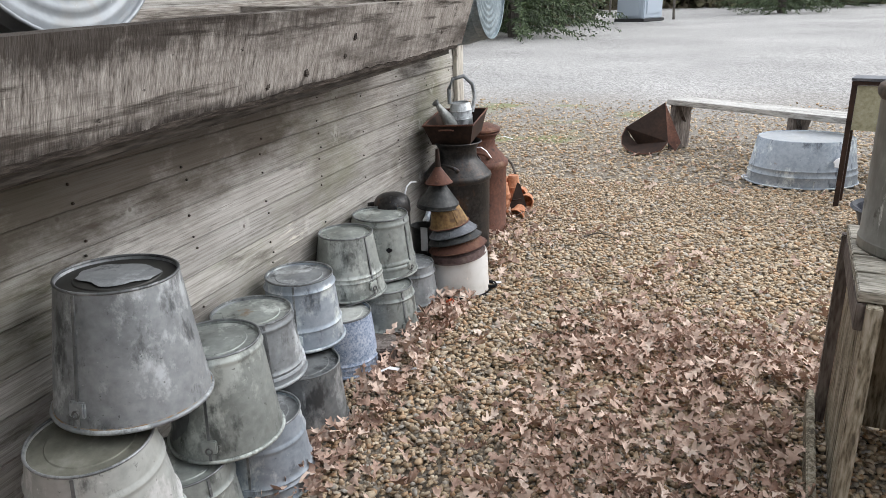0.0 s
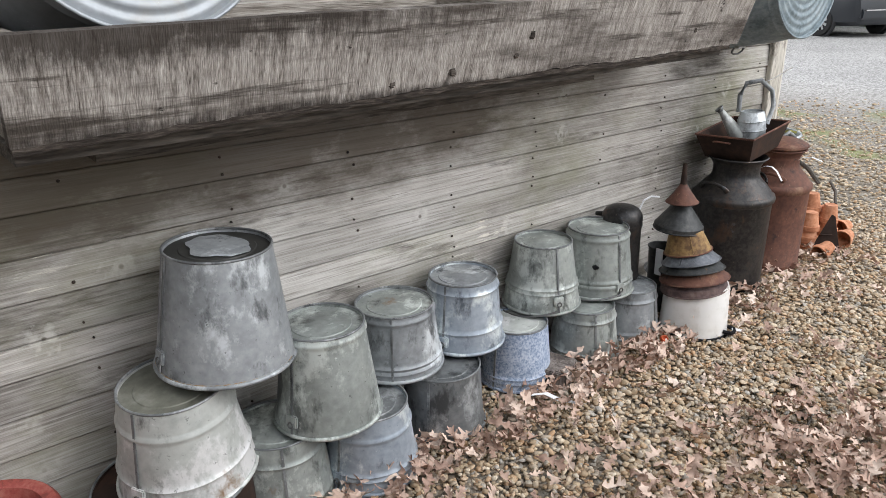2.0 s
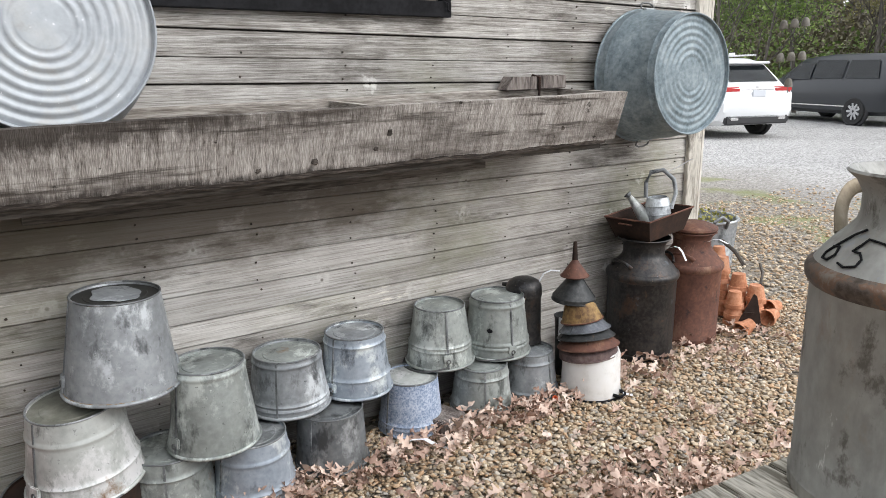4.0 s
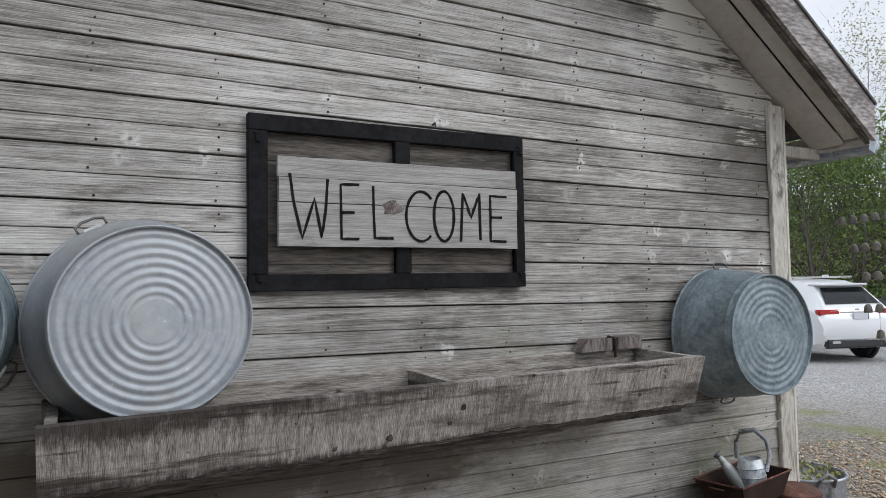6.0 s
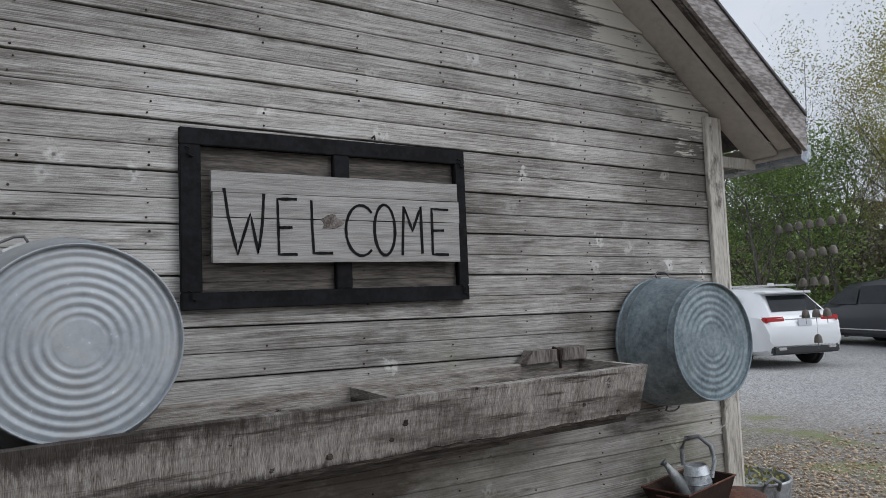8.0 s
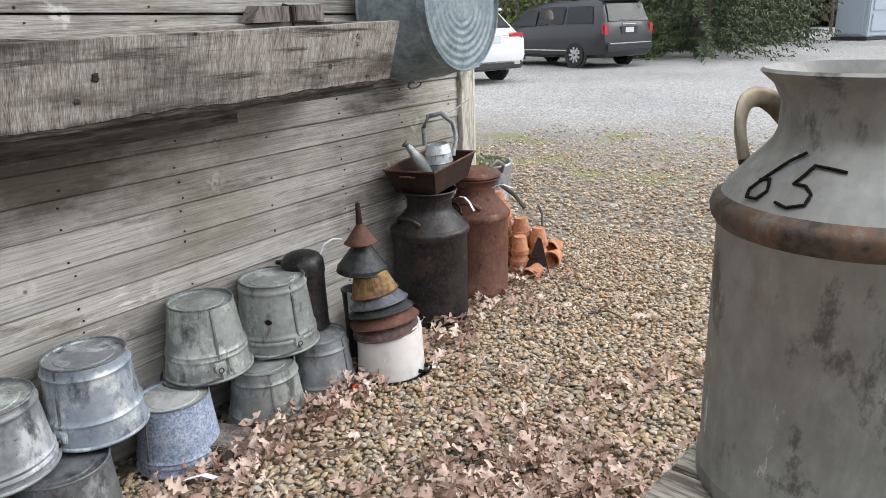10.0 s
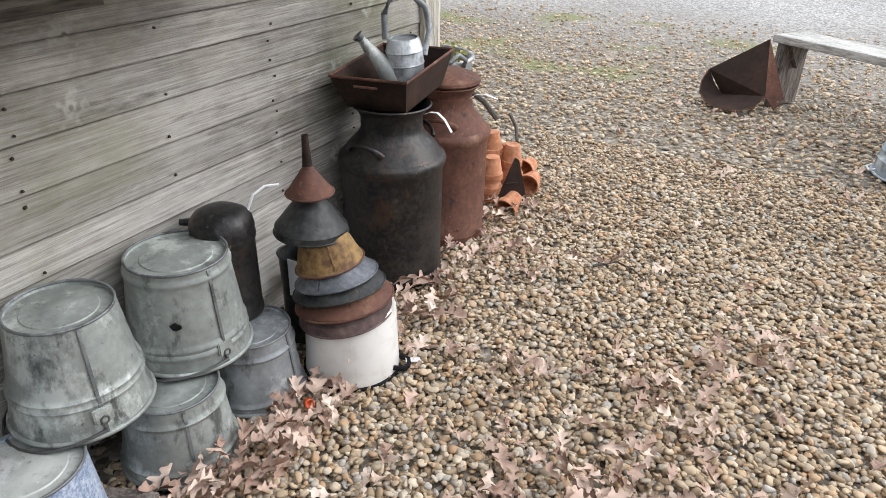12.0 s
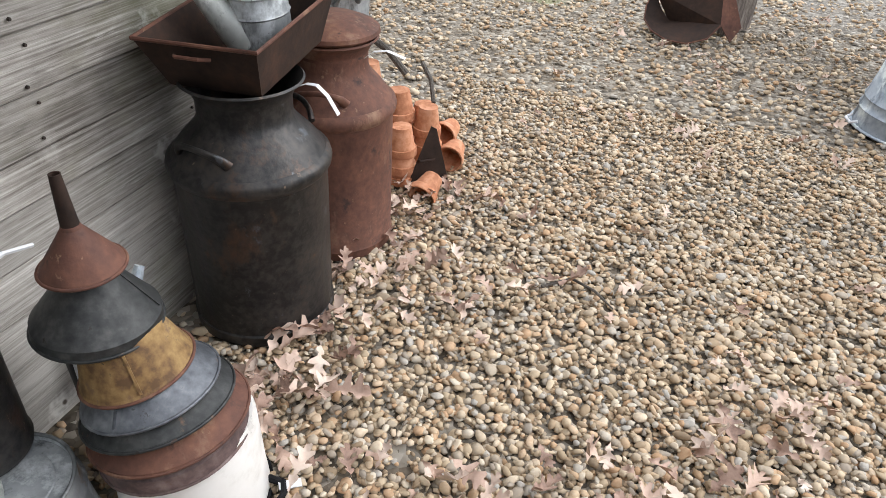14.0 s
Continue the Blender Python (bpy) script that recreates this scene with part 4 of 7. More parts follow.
part("block", roughen(prism([(-0.205, 0.0), (-0.03, 0.0), (-0.03, 0.055), (-0.165, 0.055)], "x", -0.04, 0.03), 0.002, 12), M_BENCH_LEG, hw)
part("block", roughen(box(-0.04, 0.03, 0.0, 0.15, 0, 0.06, 0.004), 0.002, 12, seed=4), M_BENCH_LEG, hw)
part("strap", tube([(0.034, -0.018, -0.03), (0.036, -0.018, 0.05), (-0.01, -0.018, 0.06), (-0.036, -0.018, 0.03)], 0.006), M_RUST_DARK, hw)

# ---- sign ----
SY0, SY1, SZ0, SZ1 = 1.545, 2.735, 1.668, 2.318
sign = thing("welcome_sign", Matrix(), "weathered plank sign reading WELCOME in a black wooden frame", "sign")
F = 0.072
for nm, a in (("frame_rail", (SY0, SY1, SZ1 - 0.062, SZ1)), ("frame_rail", (SY0, SY1, SZ0, SZ0 + 0.062)), ("frame_stile", (SY0, SY0 + F, SZ0 + 0.0625, SZ1 - 0.0625)),
              ("frame_stile", (SY1 - 0.05, SY1, SZ0 + 0.0625, SZ1 - 0.0625)), ("frame_stile", (2.123, 2.19, SZ0 + 0.0625, SZ1 - 0.0625))):
    part(nm, box(0.012, 0.042, a[0], a[1], a[2], a[3], 0.003), M_BLACK, sign, "matt black painted wood")
# added boards, coloured darker than the wall behind, fill the frame
for z0, z1 in ((1.731, 1.765), (1.768, 1.86), (1.863, 1.957), (1.96, 2.055), (2.058, 2.15), (2.153, 2.255)):
    part("backing_board", box(0.009, 0.0115, SY0 + F, SY1 - 0.05, z0, z1), M_DARKBOARD, sign)
for z0, z1, off in ((1.832, 1.993, 0.0), (1.996, 2.085, 0.003), (2.088, 2.163, -0.002)):
    sb = box(0.0425, 0.066 + off * 0.3, 1.648 + off, 2.678 + off, z0, z1)
    bmesh.ops.subdivide_edges(sb, edges=[e for e in sb.edges if abs(e.verts[0].co.y - e.verts[1].co.y) > 0.5], cuts=14)
    part("sign_board", roughen(sb, 0.0018, 9, seed=int(z0 * 10)), M_SIGN, sign)


def arc(cy, cz, ry, rz, a0, a1, n=12):
    return [(cy + ry * math.cos(radians(a0 + (a1 - a0) * i / n)), cz + rz * math.sin(radians(a0 + (a1 - a0) * i / n))) for i in range(n + 1)]


def stroke(pts, width, x):
    """A brushed line: a thin raised ribbon along the points."""
    bm = bmesh.new()
    prev = None
    P = [Vector(p) for p in pts]
    for i, p in enumerate(P):
        d = (P[min(i + 1, len(P) - 1)] - P[max(i - 1, 0)]).normalized()
        w = width * (0.5 + 0.16 * noise.noise(Vector((p.x * 30, p.y * 30, 1))))
        nrm = Vector((-d.y, d.x)) * w
        q = [bm.verts.new((x, *(p + nrm))), bm.verts.new((x, *(p - nrm))), bm.verts.new((x - 0.006, *(p + nrm))), bm.verts.new((x - 0.006, *(p - nrm)))]
        if prev:
            for a, b in ((0, 1), (1, 3), (3, 2), (2, 0)):
                bm.faces.new((prev[a], prev[b], q[b], q[a]))
        prev = q
    bmesh.ops.recalc_face_normals(bm, faces=bm.faces)
    return bm


LETTERS = {
    "w": [[(1.690, 2.10), (1.703, 2.0), (1.735, 1.862), (1.783, 2.01), (1.81, 1.866), (1.826, 1.97), (1.834, 2.085)]],
    "e": [[(1.96, 2.07), (1.885, 2.068), (1.886, 1.97), (1.887, 1.862), (1.958, 1.862)], [(1.887, 1.961), (1.94, 1.963)]],
    "l": [[(2.017, 2.068), (2.018, 1.97), (2.022, 1.867), (2.10, 1.866)]],
    "c": [arc(2.222, 1.956, 0.066, 0.1, 45, 310, 16)],
    "o": [arc(2.325, 1.960, 0.046, 0.102, 95, 460, 20)],
    "m": [[(2.402, 1.858), (2.413, 2.058), (2.452, 1.958), (2.492, 2.06), (2.495, 1.865)]],
    "final_e": [[(2.627, 2.05), (2.545, 2.052), (2.545, 1.96), (2.544, 1.862), (2.622, 1.860)], [(2.546, 1.961), (2.602, 1.962)]],
}
for nm, strokes in LETTERS.items():
    for s in strokes:
        fine = []
        for a, b in zip(s, s[1:]):
            fine += [(a[0] + (b[0] - a[0]) * k / 4, a[1] + (b[1] - a[1]) * k / 4) for k in range(4)]
        fine.append(s[-1])
        part("letter", stroke(fine, 0.0105, 0.0685), M_INK, sign, "black brushed lettering")
part("knot_stain", lathe([(0.04, 0), (0.036, 0.0012), (0, 0.0015)], 20, wobble=0.5, sx=0.8), M_BENCH_LEG, sign, "dark wood knot").matrix_basis = pose(0.0665, 2.10, 1.985, 0, 90, 0)
for y, z in ((SY0 + 0.03, SZ1 - 0.09), (SY1 - 0.025, SZ1 - 0.06), (SY0 + 0.035, SZ0 + 0.05), (SY1 - 0.025, SZ0 + 0.04)):
    part("hook", tube([(0.045, y - 0.012, z + 0.02), (0.052, y, z + 0.012), (0.05, y - 0.004, z - 0.01), (0.046, y + 0.014, z - 0.016)], 0.003), M_BLACK, sign)
part("hanging_nail", tube([(0.0, 2.31, 2.345), (0.03, 2.31, 2.35), (0.034, 2.31, 2.335)], 0.004), M_NAIL, sign)

ins = thing("porcelain_insulator", pose(0.0, 2.36, 3.105, 0, 90, 0), "small white porcelain knob screwed to the boards", "insulator")
part("knob", lathe([(0.018, 0), (0.026, 0.008), (0.026, 0.018), (0.017, 0.024), (0.024, 0.032), (0.022, 0.042), (0, 0.046)], 20), M_ENAMEL, ins, smooth=40)
part("screw", tube([(0, 0, 0.04), (0, 0, 0.056)], 0.006), M_NAIL, ins)


# ---- tubs ----
def wash_tub(m, R, r, depth, mat, disc, label, rings, handle=True):
    """A round galvanised tub lying with its base outwards; local z runs from rim to base."""
    t = thing("wash_tub", m, label, "tub")
    part("wall", lathe([(R + 0.002, 0.004), (R - 0.004, 0.05), (R - 0.001, 0.058), (R - 0.006, 0.066), (R - 0.004, 0.085), (R - 0.009, 0.093), (R * 0.55 + r * 0.45, depth * 0.6), (r + 0.004, depth * 0.86), (r + 0.007, depth * 0.88),
                       (r + 0.003, depth * 0.9), (r, depth), (r - 0.003, depth), (r - 0.002, depth * 0.9), (R - 0.012, 0.06), (R - 0.004, 0.004)], 64), mat, t, smooth=50)
    part("rim", torus(R, 0.007, 0.004, 64), mat, t, smooth=60)
    prof = [(r - 0.001, depth - 0.004)]
    n = 44
    for i in range(n):
        f = 1 - i / n
        rr = (r - 0.006) * f
        ripple = 0.0024 * math.cos(2 * math.pi * rings * f) if f > 0.27 else 0.0
        prof.append((rr, depth - 0.012 + ripple))
    prof.append((0, depth - 0.012))
    part("base", lathe(prof, 64), disc, t, "concentric ribbed base", smooth=60)
    part("base_rim", torus(r + 0.001, 0.004, depth - 0.001, 64), mat, t, smooth=60)
    if handle:
        for s in (1, -1):
            part("drop_handle", tube([(s * (R + 0.002), -0.045, 0.04), (s * (R + 0.022), -0.045, 0.03), (s * (R + 0.032), -0.02, 0.026), (s * (R + 0.032), 0.02, 0.026), (s * (R + 0.022), 0.045, 0.03), (s * (R + 0.002), 0.045, 0.04)], 0.0045), M_WIRE, t)
            part("handle_plate", box(s * R - 0.006, s * R + 0.006, -0.03, 0.03, 0.03, 0.055, 0.002), M_GALV_PALE, t)
    return t


wash_tub(pose(0.07, 1.185, 1.57, 0, 86, 5) @ pose(0, 0, 0, 0, 0, 25), 0.338, 0.282, 0.29, M_TUB, M_TUB, "large bright galvanised wash tub standing on edge in the trough", 9.5)
wash_tub(pose(0.035, 0.535, 1.585, 0, 88, 0) @ pose(0, 0, 0, 0, 0, 60), 0.302, 0.285, 0.28, M_TUB_DARK, M_TUB_DARK, "bluish galvanised wash tub hanging on the wall", 8)
wash_tub(pose(0.06, 3.88, 1.418, 0, 88.5, 0), 0.318, 0.274, 0.32, M_TUB_DARK, M_TUB_DARK, "blue-grey galvanised wash tub hung on the wall near the corner", 8.5)


# ---- buckets along the wall ----
def bail(R, z, swing, parent, grip=None, wire=0.0035):
    """A wire bail hinged at both ears; swing turns it down from level."""
    pts = []
    for i in range(17):
        a = math.pi * i / 16
        pts.append((math.cos(a) * (R + 0.006), -math.sin(a) * (R + 0.02) * math.cos(radians(swing)), z - math.sin(a) * (R + 0.02) * math.sin(radians(swing))))
    b = part("bail_handle", tube(pts, wire, 6), M_WIRE, parent)
    if grip:
        mid = pts[6:11]
        part("grip", tube(mid, 0.009, 10), grip, b, "white wooden grip")
    return b


def bucket(x, y, z, R, r, h, mat, label, base=None, beads=(0.2,), spin=0, tilt=(0, 0), wobble=0.012, ears=True, swing=None, grip=None, seed=0, dent=0):
    """An upturned pail: rim down at z = 0, base at z = h."""
    t = thing("bucket", pose(x, y, z, tilt[0], tilt[1], 0) @ pose(0, 0, 0, 0, 0, spin), label, "bucket", "upturned buckets along the wall")
    prof = [(R - 0.003, 0.006)]
    n = 44
    for i in range(n + 1):
        f = i / n
        rr = R + (r - R) * f
        for bpos in beads:
            rr += 0.0055 * math.exp(-(((f - bpos) * h) / 0.0055) ** 2)
        prof.append((rr, 0.006 + (h - 0.006) * f))
    prof += [(r - 0.002, h), (r - 0.004, h - 0.009)]
    bm = lathe(prof, 52, wobble=wobble, seed=seed)
    if dent:
        for v in bm.verts:
            a = Vector((v.co.x / R - math.cos(radians(dent)), v.co.y / R - math.sin(radians(dent)), (v.co.z - h * 0.45) / R))
            k = math.exp(-a.length_squared * 5)
            v.co.x -= math.cos(radians(dent)) * 0.03 * k
            v.co.y -= math.sin(radians(dent)) * 0.03 * k
    part("body", bm, mat, t, smooth=55)
    part("inside", lathe([(R - 0.005, 0.006), (r - 0.006, h - 0.014)], 40), M_GALV_DARK, t, smooth=50)
    part("base", lathe([(r - 0.003, h - 0.009), (r * 0.72, h - 0.008), (r * 0.7, h - 0.0055), (r * 0.4, h - 0.005), (r * 0.38, h - 0.0035), (0, h - 0.0035)], 48, wobble=wobble, seed=seed), base or mat, t, "recessed round base", smooth=40)
    part("rolled_rim", torus(R + 0.001, 0.006, 0.006, 52), mat, t, smooth=60)
    part("base_bead", torus(r - 0.001, 0.0035, h, 52), M_GALV_DARK, t, smooth=60)
    part("seam", box(R * 0.5, R * 0.5 + 0.003, -0.004, 0.004, 0, 1), M_GALV_DARK, t).matrix_basis = Matrix()
    sm = t.children[-1]
    sb = bmesh.new()
    prism([(R + 0.0005, 0.012), (R + 0.0035, 0.012), (r + 0.0035, h - 0.004), (r + 0.0005, h - 0.004)], "y", -0.0035, 0.0035, sb)
    sb.to_mesh(sm.data)
    sb.free()
    if ears:
        for s in (0, 180):
            e = part("ear", box(R - 0.004, R + 0.007, -0.02, 0.02, 0.014, 0.05, 0.003), mat, t)
            e.matrix_basis = pose(0, 0, 0, 0, 0, s) @ pose(-0.0, 0, 0, 0, -math.degrees(math.atan2(R - r, h)), 0)
            part("ear_ring", torus(0.008, 0.0025, 0, 14, 6), M_WIRE, e).matrix_basis = pose(R + 0.008, 0, 0.022, 0, 90, 0)
    if swing is not None:
        bail(R, 0.022, swing, t, grip)
    return t


M_RIM_RUST = surface("rust_stained_zinc", [(0.25, (0.26, 0.27, 0.275)), (0.5, (0.33, 0.33, 0.32)), (0.62, (0.30, 0.20, 0.11)), (0.9, (0.36, 0.21, 0.09))], scale=9, rough=(0.5, 0.7), metal=0.2, bump=0.1)
# under row
bucket(0.225, 1.12, 0.0, 0.205, 0.195, 0.205, M_RUST_DARK, "rusty brown upturned pot under a pail", beads=(), ears=False, wobble=0.02, seed=11)
bucket(0.215, 1.42, 0.0, 0.15, 0.125, 0.235, M_GALV_GREEN, "dull greenish galvanised bucket standing upside down on leaves", beads=(0.75, 0.15), spin=-20, seed=1)
bucket(0.285, 1.685, 0.0, 0.145, 0.118, 0.235, M_GALV_BLUE, "bluish galvanised bucket standing upside down on leaves", base=M_GALV_DARK, beads=(0.72, 0.25, 0.18), spin=-75, seed=2)
bucket(0.24, 2.01, 0.0, 0.138, 0.124, 0.22, M_GALV_DARK, "dark grey galvanised bucket standing upside down on leaves", beads=(), spin=-60, ears=False, seed=3)
bucket(0.185, 2.405, 0.0, 0.135, 0.115, 0.228, M_ENAMEL_BLUE, "worn blue speckled enamel pail standing upside down", base=M_GALV_PALE, beads=(0.2, 0.13), spin=-80, ears=False, seed=4)
bucket(0.22, 2.755, 0.0, 0.138, 0.112, 0.205, M_GALV_GREEN, "grey galvanised bucket standing upside down on leaves", beads=(0.8, 0.16), spin=-30, seed=5)
bucket(0.22, 3.035, 0.0, 0.132, 0.108, 0.205, M_GALV, "flaking grey galvanised bucket standing upside down", beads=(0.8, 0.12), spin=10, ears=False, seed=6)
# upper row
bucket(0.215, 1.17, 0.207, 0.172, 0.130, 0.275, M_GALV_PALE, "large pale galvanised pail upside down on a rusty pot", base=M_STAIN_OLIVE, beads=(0.74, 0.25), spin=-62, tilt=(3, 4), seed=7)
a1 = bucket(0.228, 1.305, 0.498, 0.172, 0.130, 0.305, M_GALV, "large rust-edged galvanised pail upside down on top", base=M_STAIN_DARK, beads=(), spin=-88, seed=8, tilt=(-2, 1))
part("dried_patch", lathe([(0.082, 0.3025), (0.085, 0.3035), (0, 0.304)], 30, wobble=0.3, sx=0.85), M_GALV, a1, "pale dried patch on the base")
part("rust_edge", lathe([(0.1738, 0.004), (0.1732, 0.013), (0.1712, 0.0135)], 40), M_RIM_RUST, a1, "rust-stained lower edge")
bucket(0.262, 1.565, 0.24, 0.152, 0.119, 0.285, M_GALV_GREEN, "dented greenish galvanised bucket upside down on two others", beads=(0.94,), spin=-70, dent=-55, seed=9, wobble=0.03)
bucket(0.155, 1.885, 0.238, 0.150, 0.124, 0.212, M_GALV, "ribbed galvanised bucket upside down on two others", base=M_GALV_GREEN, beads=(0.9, 0.2, 0.12), spin=-40, ears=False, seed=10)
bucket(0.165, 2.165, 0.232, 0.140, 0.115, 0.24, M_GALV_BLUE, "bluish galvanised bucket upside down with wire bail", base=M_GALV, beads=(0.86, 0.3), spin=-70, swing=60, seed=12)
bucket(0.130, 2.595, 0.232, 0.146, 0.108, 0.252, M_GALV_GREEN, "weathered galvanised bucket upside down with a wire bail", beads=(0.36, 0.3), spin=-20, swing=12, seed=13)
fb1 = bucket(0.145, 2.90, 0.210, 0.150, 0.12, 0.262, M_GALV_GREEN, "galvanised bucket upside down with a white bail grip", beads=(0.9, 0.24, 0.17), spin=-10, swing=8, grip=M_WHITE_GRIP, seed=14)
part("hole", lathe([(0.012, 0.0), (0.008, 0.002), (0, 0.002)], 10, wobble=0.6), M_INK, fb1, "ragged rust hole").matrix_basis = pose(0, 0, 0, 0, 0, -42) @ pose(0.1365, 0, 0.135, 0, 84, 0)

red = thing("red_vessel", pose(0.185, 0.70, -0.01), "flaking red painted iron vessel on the ground", "pot")
part("bowl", lathe([(0.10, 0.0), (0.155, 0.02), (0.17, 0.16), (0.165, 0.235), (0.175, 0.262), (0.165, 0.275), (0.14, 0.268), (0.135, 0.235), (0.14, 0.1), (0, 0.06)], 40, wobble=0.03), M_RED, red, smooth=60)

# ---- elbow of stove pipe, dark pail, funnels ----
el = thing("stove_pipe", pose(0.128, 3.075, 0.207, 0, 0, 112), "sooty black stove pipe cap standing on a bucket", "pipe")
part("pipe", lathe([(0.084, 0), (0.086, 0.01), (0.083, 0.02), (0.081, 0.222), (0.085, 0.228), (0.085, 0.24)], 32), M_CAN_BLACK, el, smooth=50)
part("cap", lathe([(0.083, 0.238), (0.084, 0.262), (0.080, 0.280), (0.068, 0.297), (0.048, 0.308), (0.02, 0.314), (0, 0.315)], 32, wobble=0.03), M_CAN_BLACK, el, smooth=50)
part("spigot", tube([(0.0, 0.055, 0.262), (0.0, 0.085, 0.264), (0.0, 0.112, 0.262)], 0.010, 12, taper=[0.017, 0.011, 0.009]), M_CAN_BLACK, el, smooth=50)
part("tag", tube([(0.03, -0.055, 0.275), (0.06, -0.07, 0.325), (0.10, -0.09, 0.335), (0.14, -0.115, 0.325)], 0.004, 6), M_TAG, el, "white paper tie tag")
dp = thing("dark_pail", pose(0.185, 3.30, 0.0), "small dark tin pail with a paper tag behind the funnels", "pail")
part("body", lathe([(0, 0), (0.05, 0.0), (0.052, 0.2), (0.056, 0.29), (0.058, 0.30), (0.055, 0.301), (0.05, 0.2), (0, 0.01)], 32), M_FUNNEL_DARK, dp, smooth=50)
part("rim", torus(0.058, 0.003, 0.30, 36), M_FUNNEL_DARK, dp, smooth=60)
part("tag", box(0.015, 0.05, -0.066, -0.062, 0.19, 0.31, 0.001), M_TAG, dp, "folded pale paper tag")
bl = thing("blue_spout", pose(0.10, 3.43, 0.12, 0, 18, 0), "grey tin funnel with a worn blue spout against the wall", "funnel")
part("cone", lathe([(0.075, 0), (0.02, 0.13), (0.018, 0.14)], 28), M_GALV, bl, smooth=50)
part("spout", tube([(0, 0, 0.135), (0.0, 0.015, 0.19), (-0.01, 0.04, 0.225)], 0.016, 12, taper=[0.02, 0.015, 0.01]), M_GALV_BLUE, bl, "worn blue painted spout")

STACK = pose(0.394, 3.262, 0.0) @ pose(0, 0, 0, 1.0, 0, 0)
wp = thing("enamel_pot", pose(0.394, 3.262, 0.0), "white enamel pot with black rim upside down on gravel", "pot")
part("body", lathe([(0.139, 0.008), (0.135, 0.06), (0.130, 0.195), (0.124, 0.212), (0, 0.214)], 48), M_ENAMEL, wp, smooth=40)
part("rim", torus(0.1405, 0.005, 0.006, 48), M_INK, wp, smooth=60)
part("lug_handle", tube([(0.133, -0.03, 0.025), (0.163, -0.025, 0.022), (0.172, 0, 0.02), (0.163, 0.025, 0.022), (0.133, 0.03, 0.025)], 0.008, 8), M_INK, wp, "black lug handle").matrix_basis = pose(0, 0, 0, 0, 0, 15)
# each funnel: rim height, rim radius, skirt, throat height, throat radius, spout
FUNNELS = [(0.195, 0.134, 0.03, 0.27, 0.06, 0.0, M_FUNNEL_PURPLE, "plum-brown rusted tin funnel nested in a stack"),
           (0.240, 0.139, 0.006, 0.32, 0.055, 0.0, M_RUST, "rusty red-brown funnel nested in a stack"),
           (0.278, 0.130, 0.004, 0.36, 0.05, 0.0, M_FUNNEL_DARK, "dark tin funnel with a wired rim in a stack"),
           (0.312, 0.116, 0.004, 0.39, 0.045, 0.0, M_FUNNEL_BLUE, "blue-grey tin funnel nested in a stack"),
           (0.352, 0.096, 0.004, 0.45, 0.055, 0.0, M_FUNNEL_YELLOW, "ochre rusted tin funnel nested in a stack"),
           (0.438, 0.100, 0.018, 0.558, 0.024, 0.03, M_FUNNEL_DARK, "dark tin funnel with a flanged rim in a stack"),
           (0.556, 0.063, 0.003, 0.631, 0.0135, 0.085, M_RUST, "small rusty funnel crowning the stack, spout upward")]
# the stack has slipped towards the wall: sideways shift and tilt of each funnel
SLIPS = [(-0.006, -8), (-0.008, -10), (-0.022, -12), (-0.028, -13), (-0.046, -12), (-0.098, 2), (-0.088, -1)]
for (zr, rr, skirt, zt, rt, spout, mat, label), (slip, tip) in zip(FUNNELS, SLIPS):
    f = thing("funnel", STACK @ pose(slip, -0.05 * zr, zr - 0.012, 2.5 * math.sin(zr * 40), tip, 0) @ pose(0, 0, 0, 0, 0, zr * 900), label, "funnel", "stacked funnels")
    part("cone", lathe([(rr, 0.0), (rr * 0.985, skirt), (rr * 0.955, skirt + 0.003), (rt * 1.15, zt - zr - 0.006), (rt, zt - zr), (rt - 0.003, zt - zr), (rr * 0.9, skirt), (rr - 0.004, 0)], 44, wobble=0.01, seed=zr * 20), mat, f, smooth=16)
    part("wired_rim", torus(rr, 0.003, 0.001, 44), mat if mat is not M_FUNNEL_YELLOW else M_RUST, f, smooth=60)
    if spout:
        part("spout", lathe([(rt, 0), (rt * 0.62, spout), (rt * 0.5, spout), (rt * 0.85, 0)], 20), M_RUST_DARK if rr < 0.07 else mat, f, smooth=50).matrix_basis = pose(0, 0, zt - zr - 0.002)
    part("seam", prism([(rr * 0.95 - 0.001, skirt + 0.005), (rr * 0.95 + 0.0025, skirt + 0.005), (rt * 1.15 + 0.003, zt - zr - 0.008), (rt * 1.15 - 0.001, zt - zr - 0.008)], "y", -0.002, 0.002), mat, f)


# ---- milk cans ----
UP = 0.040


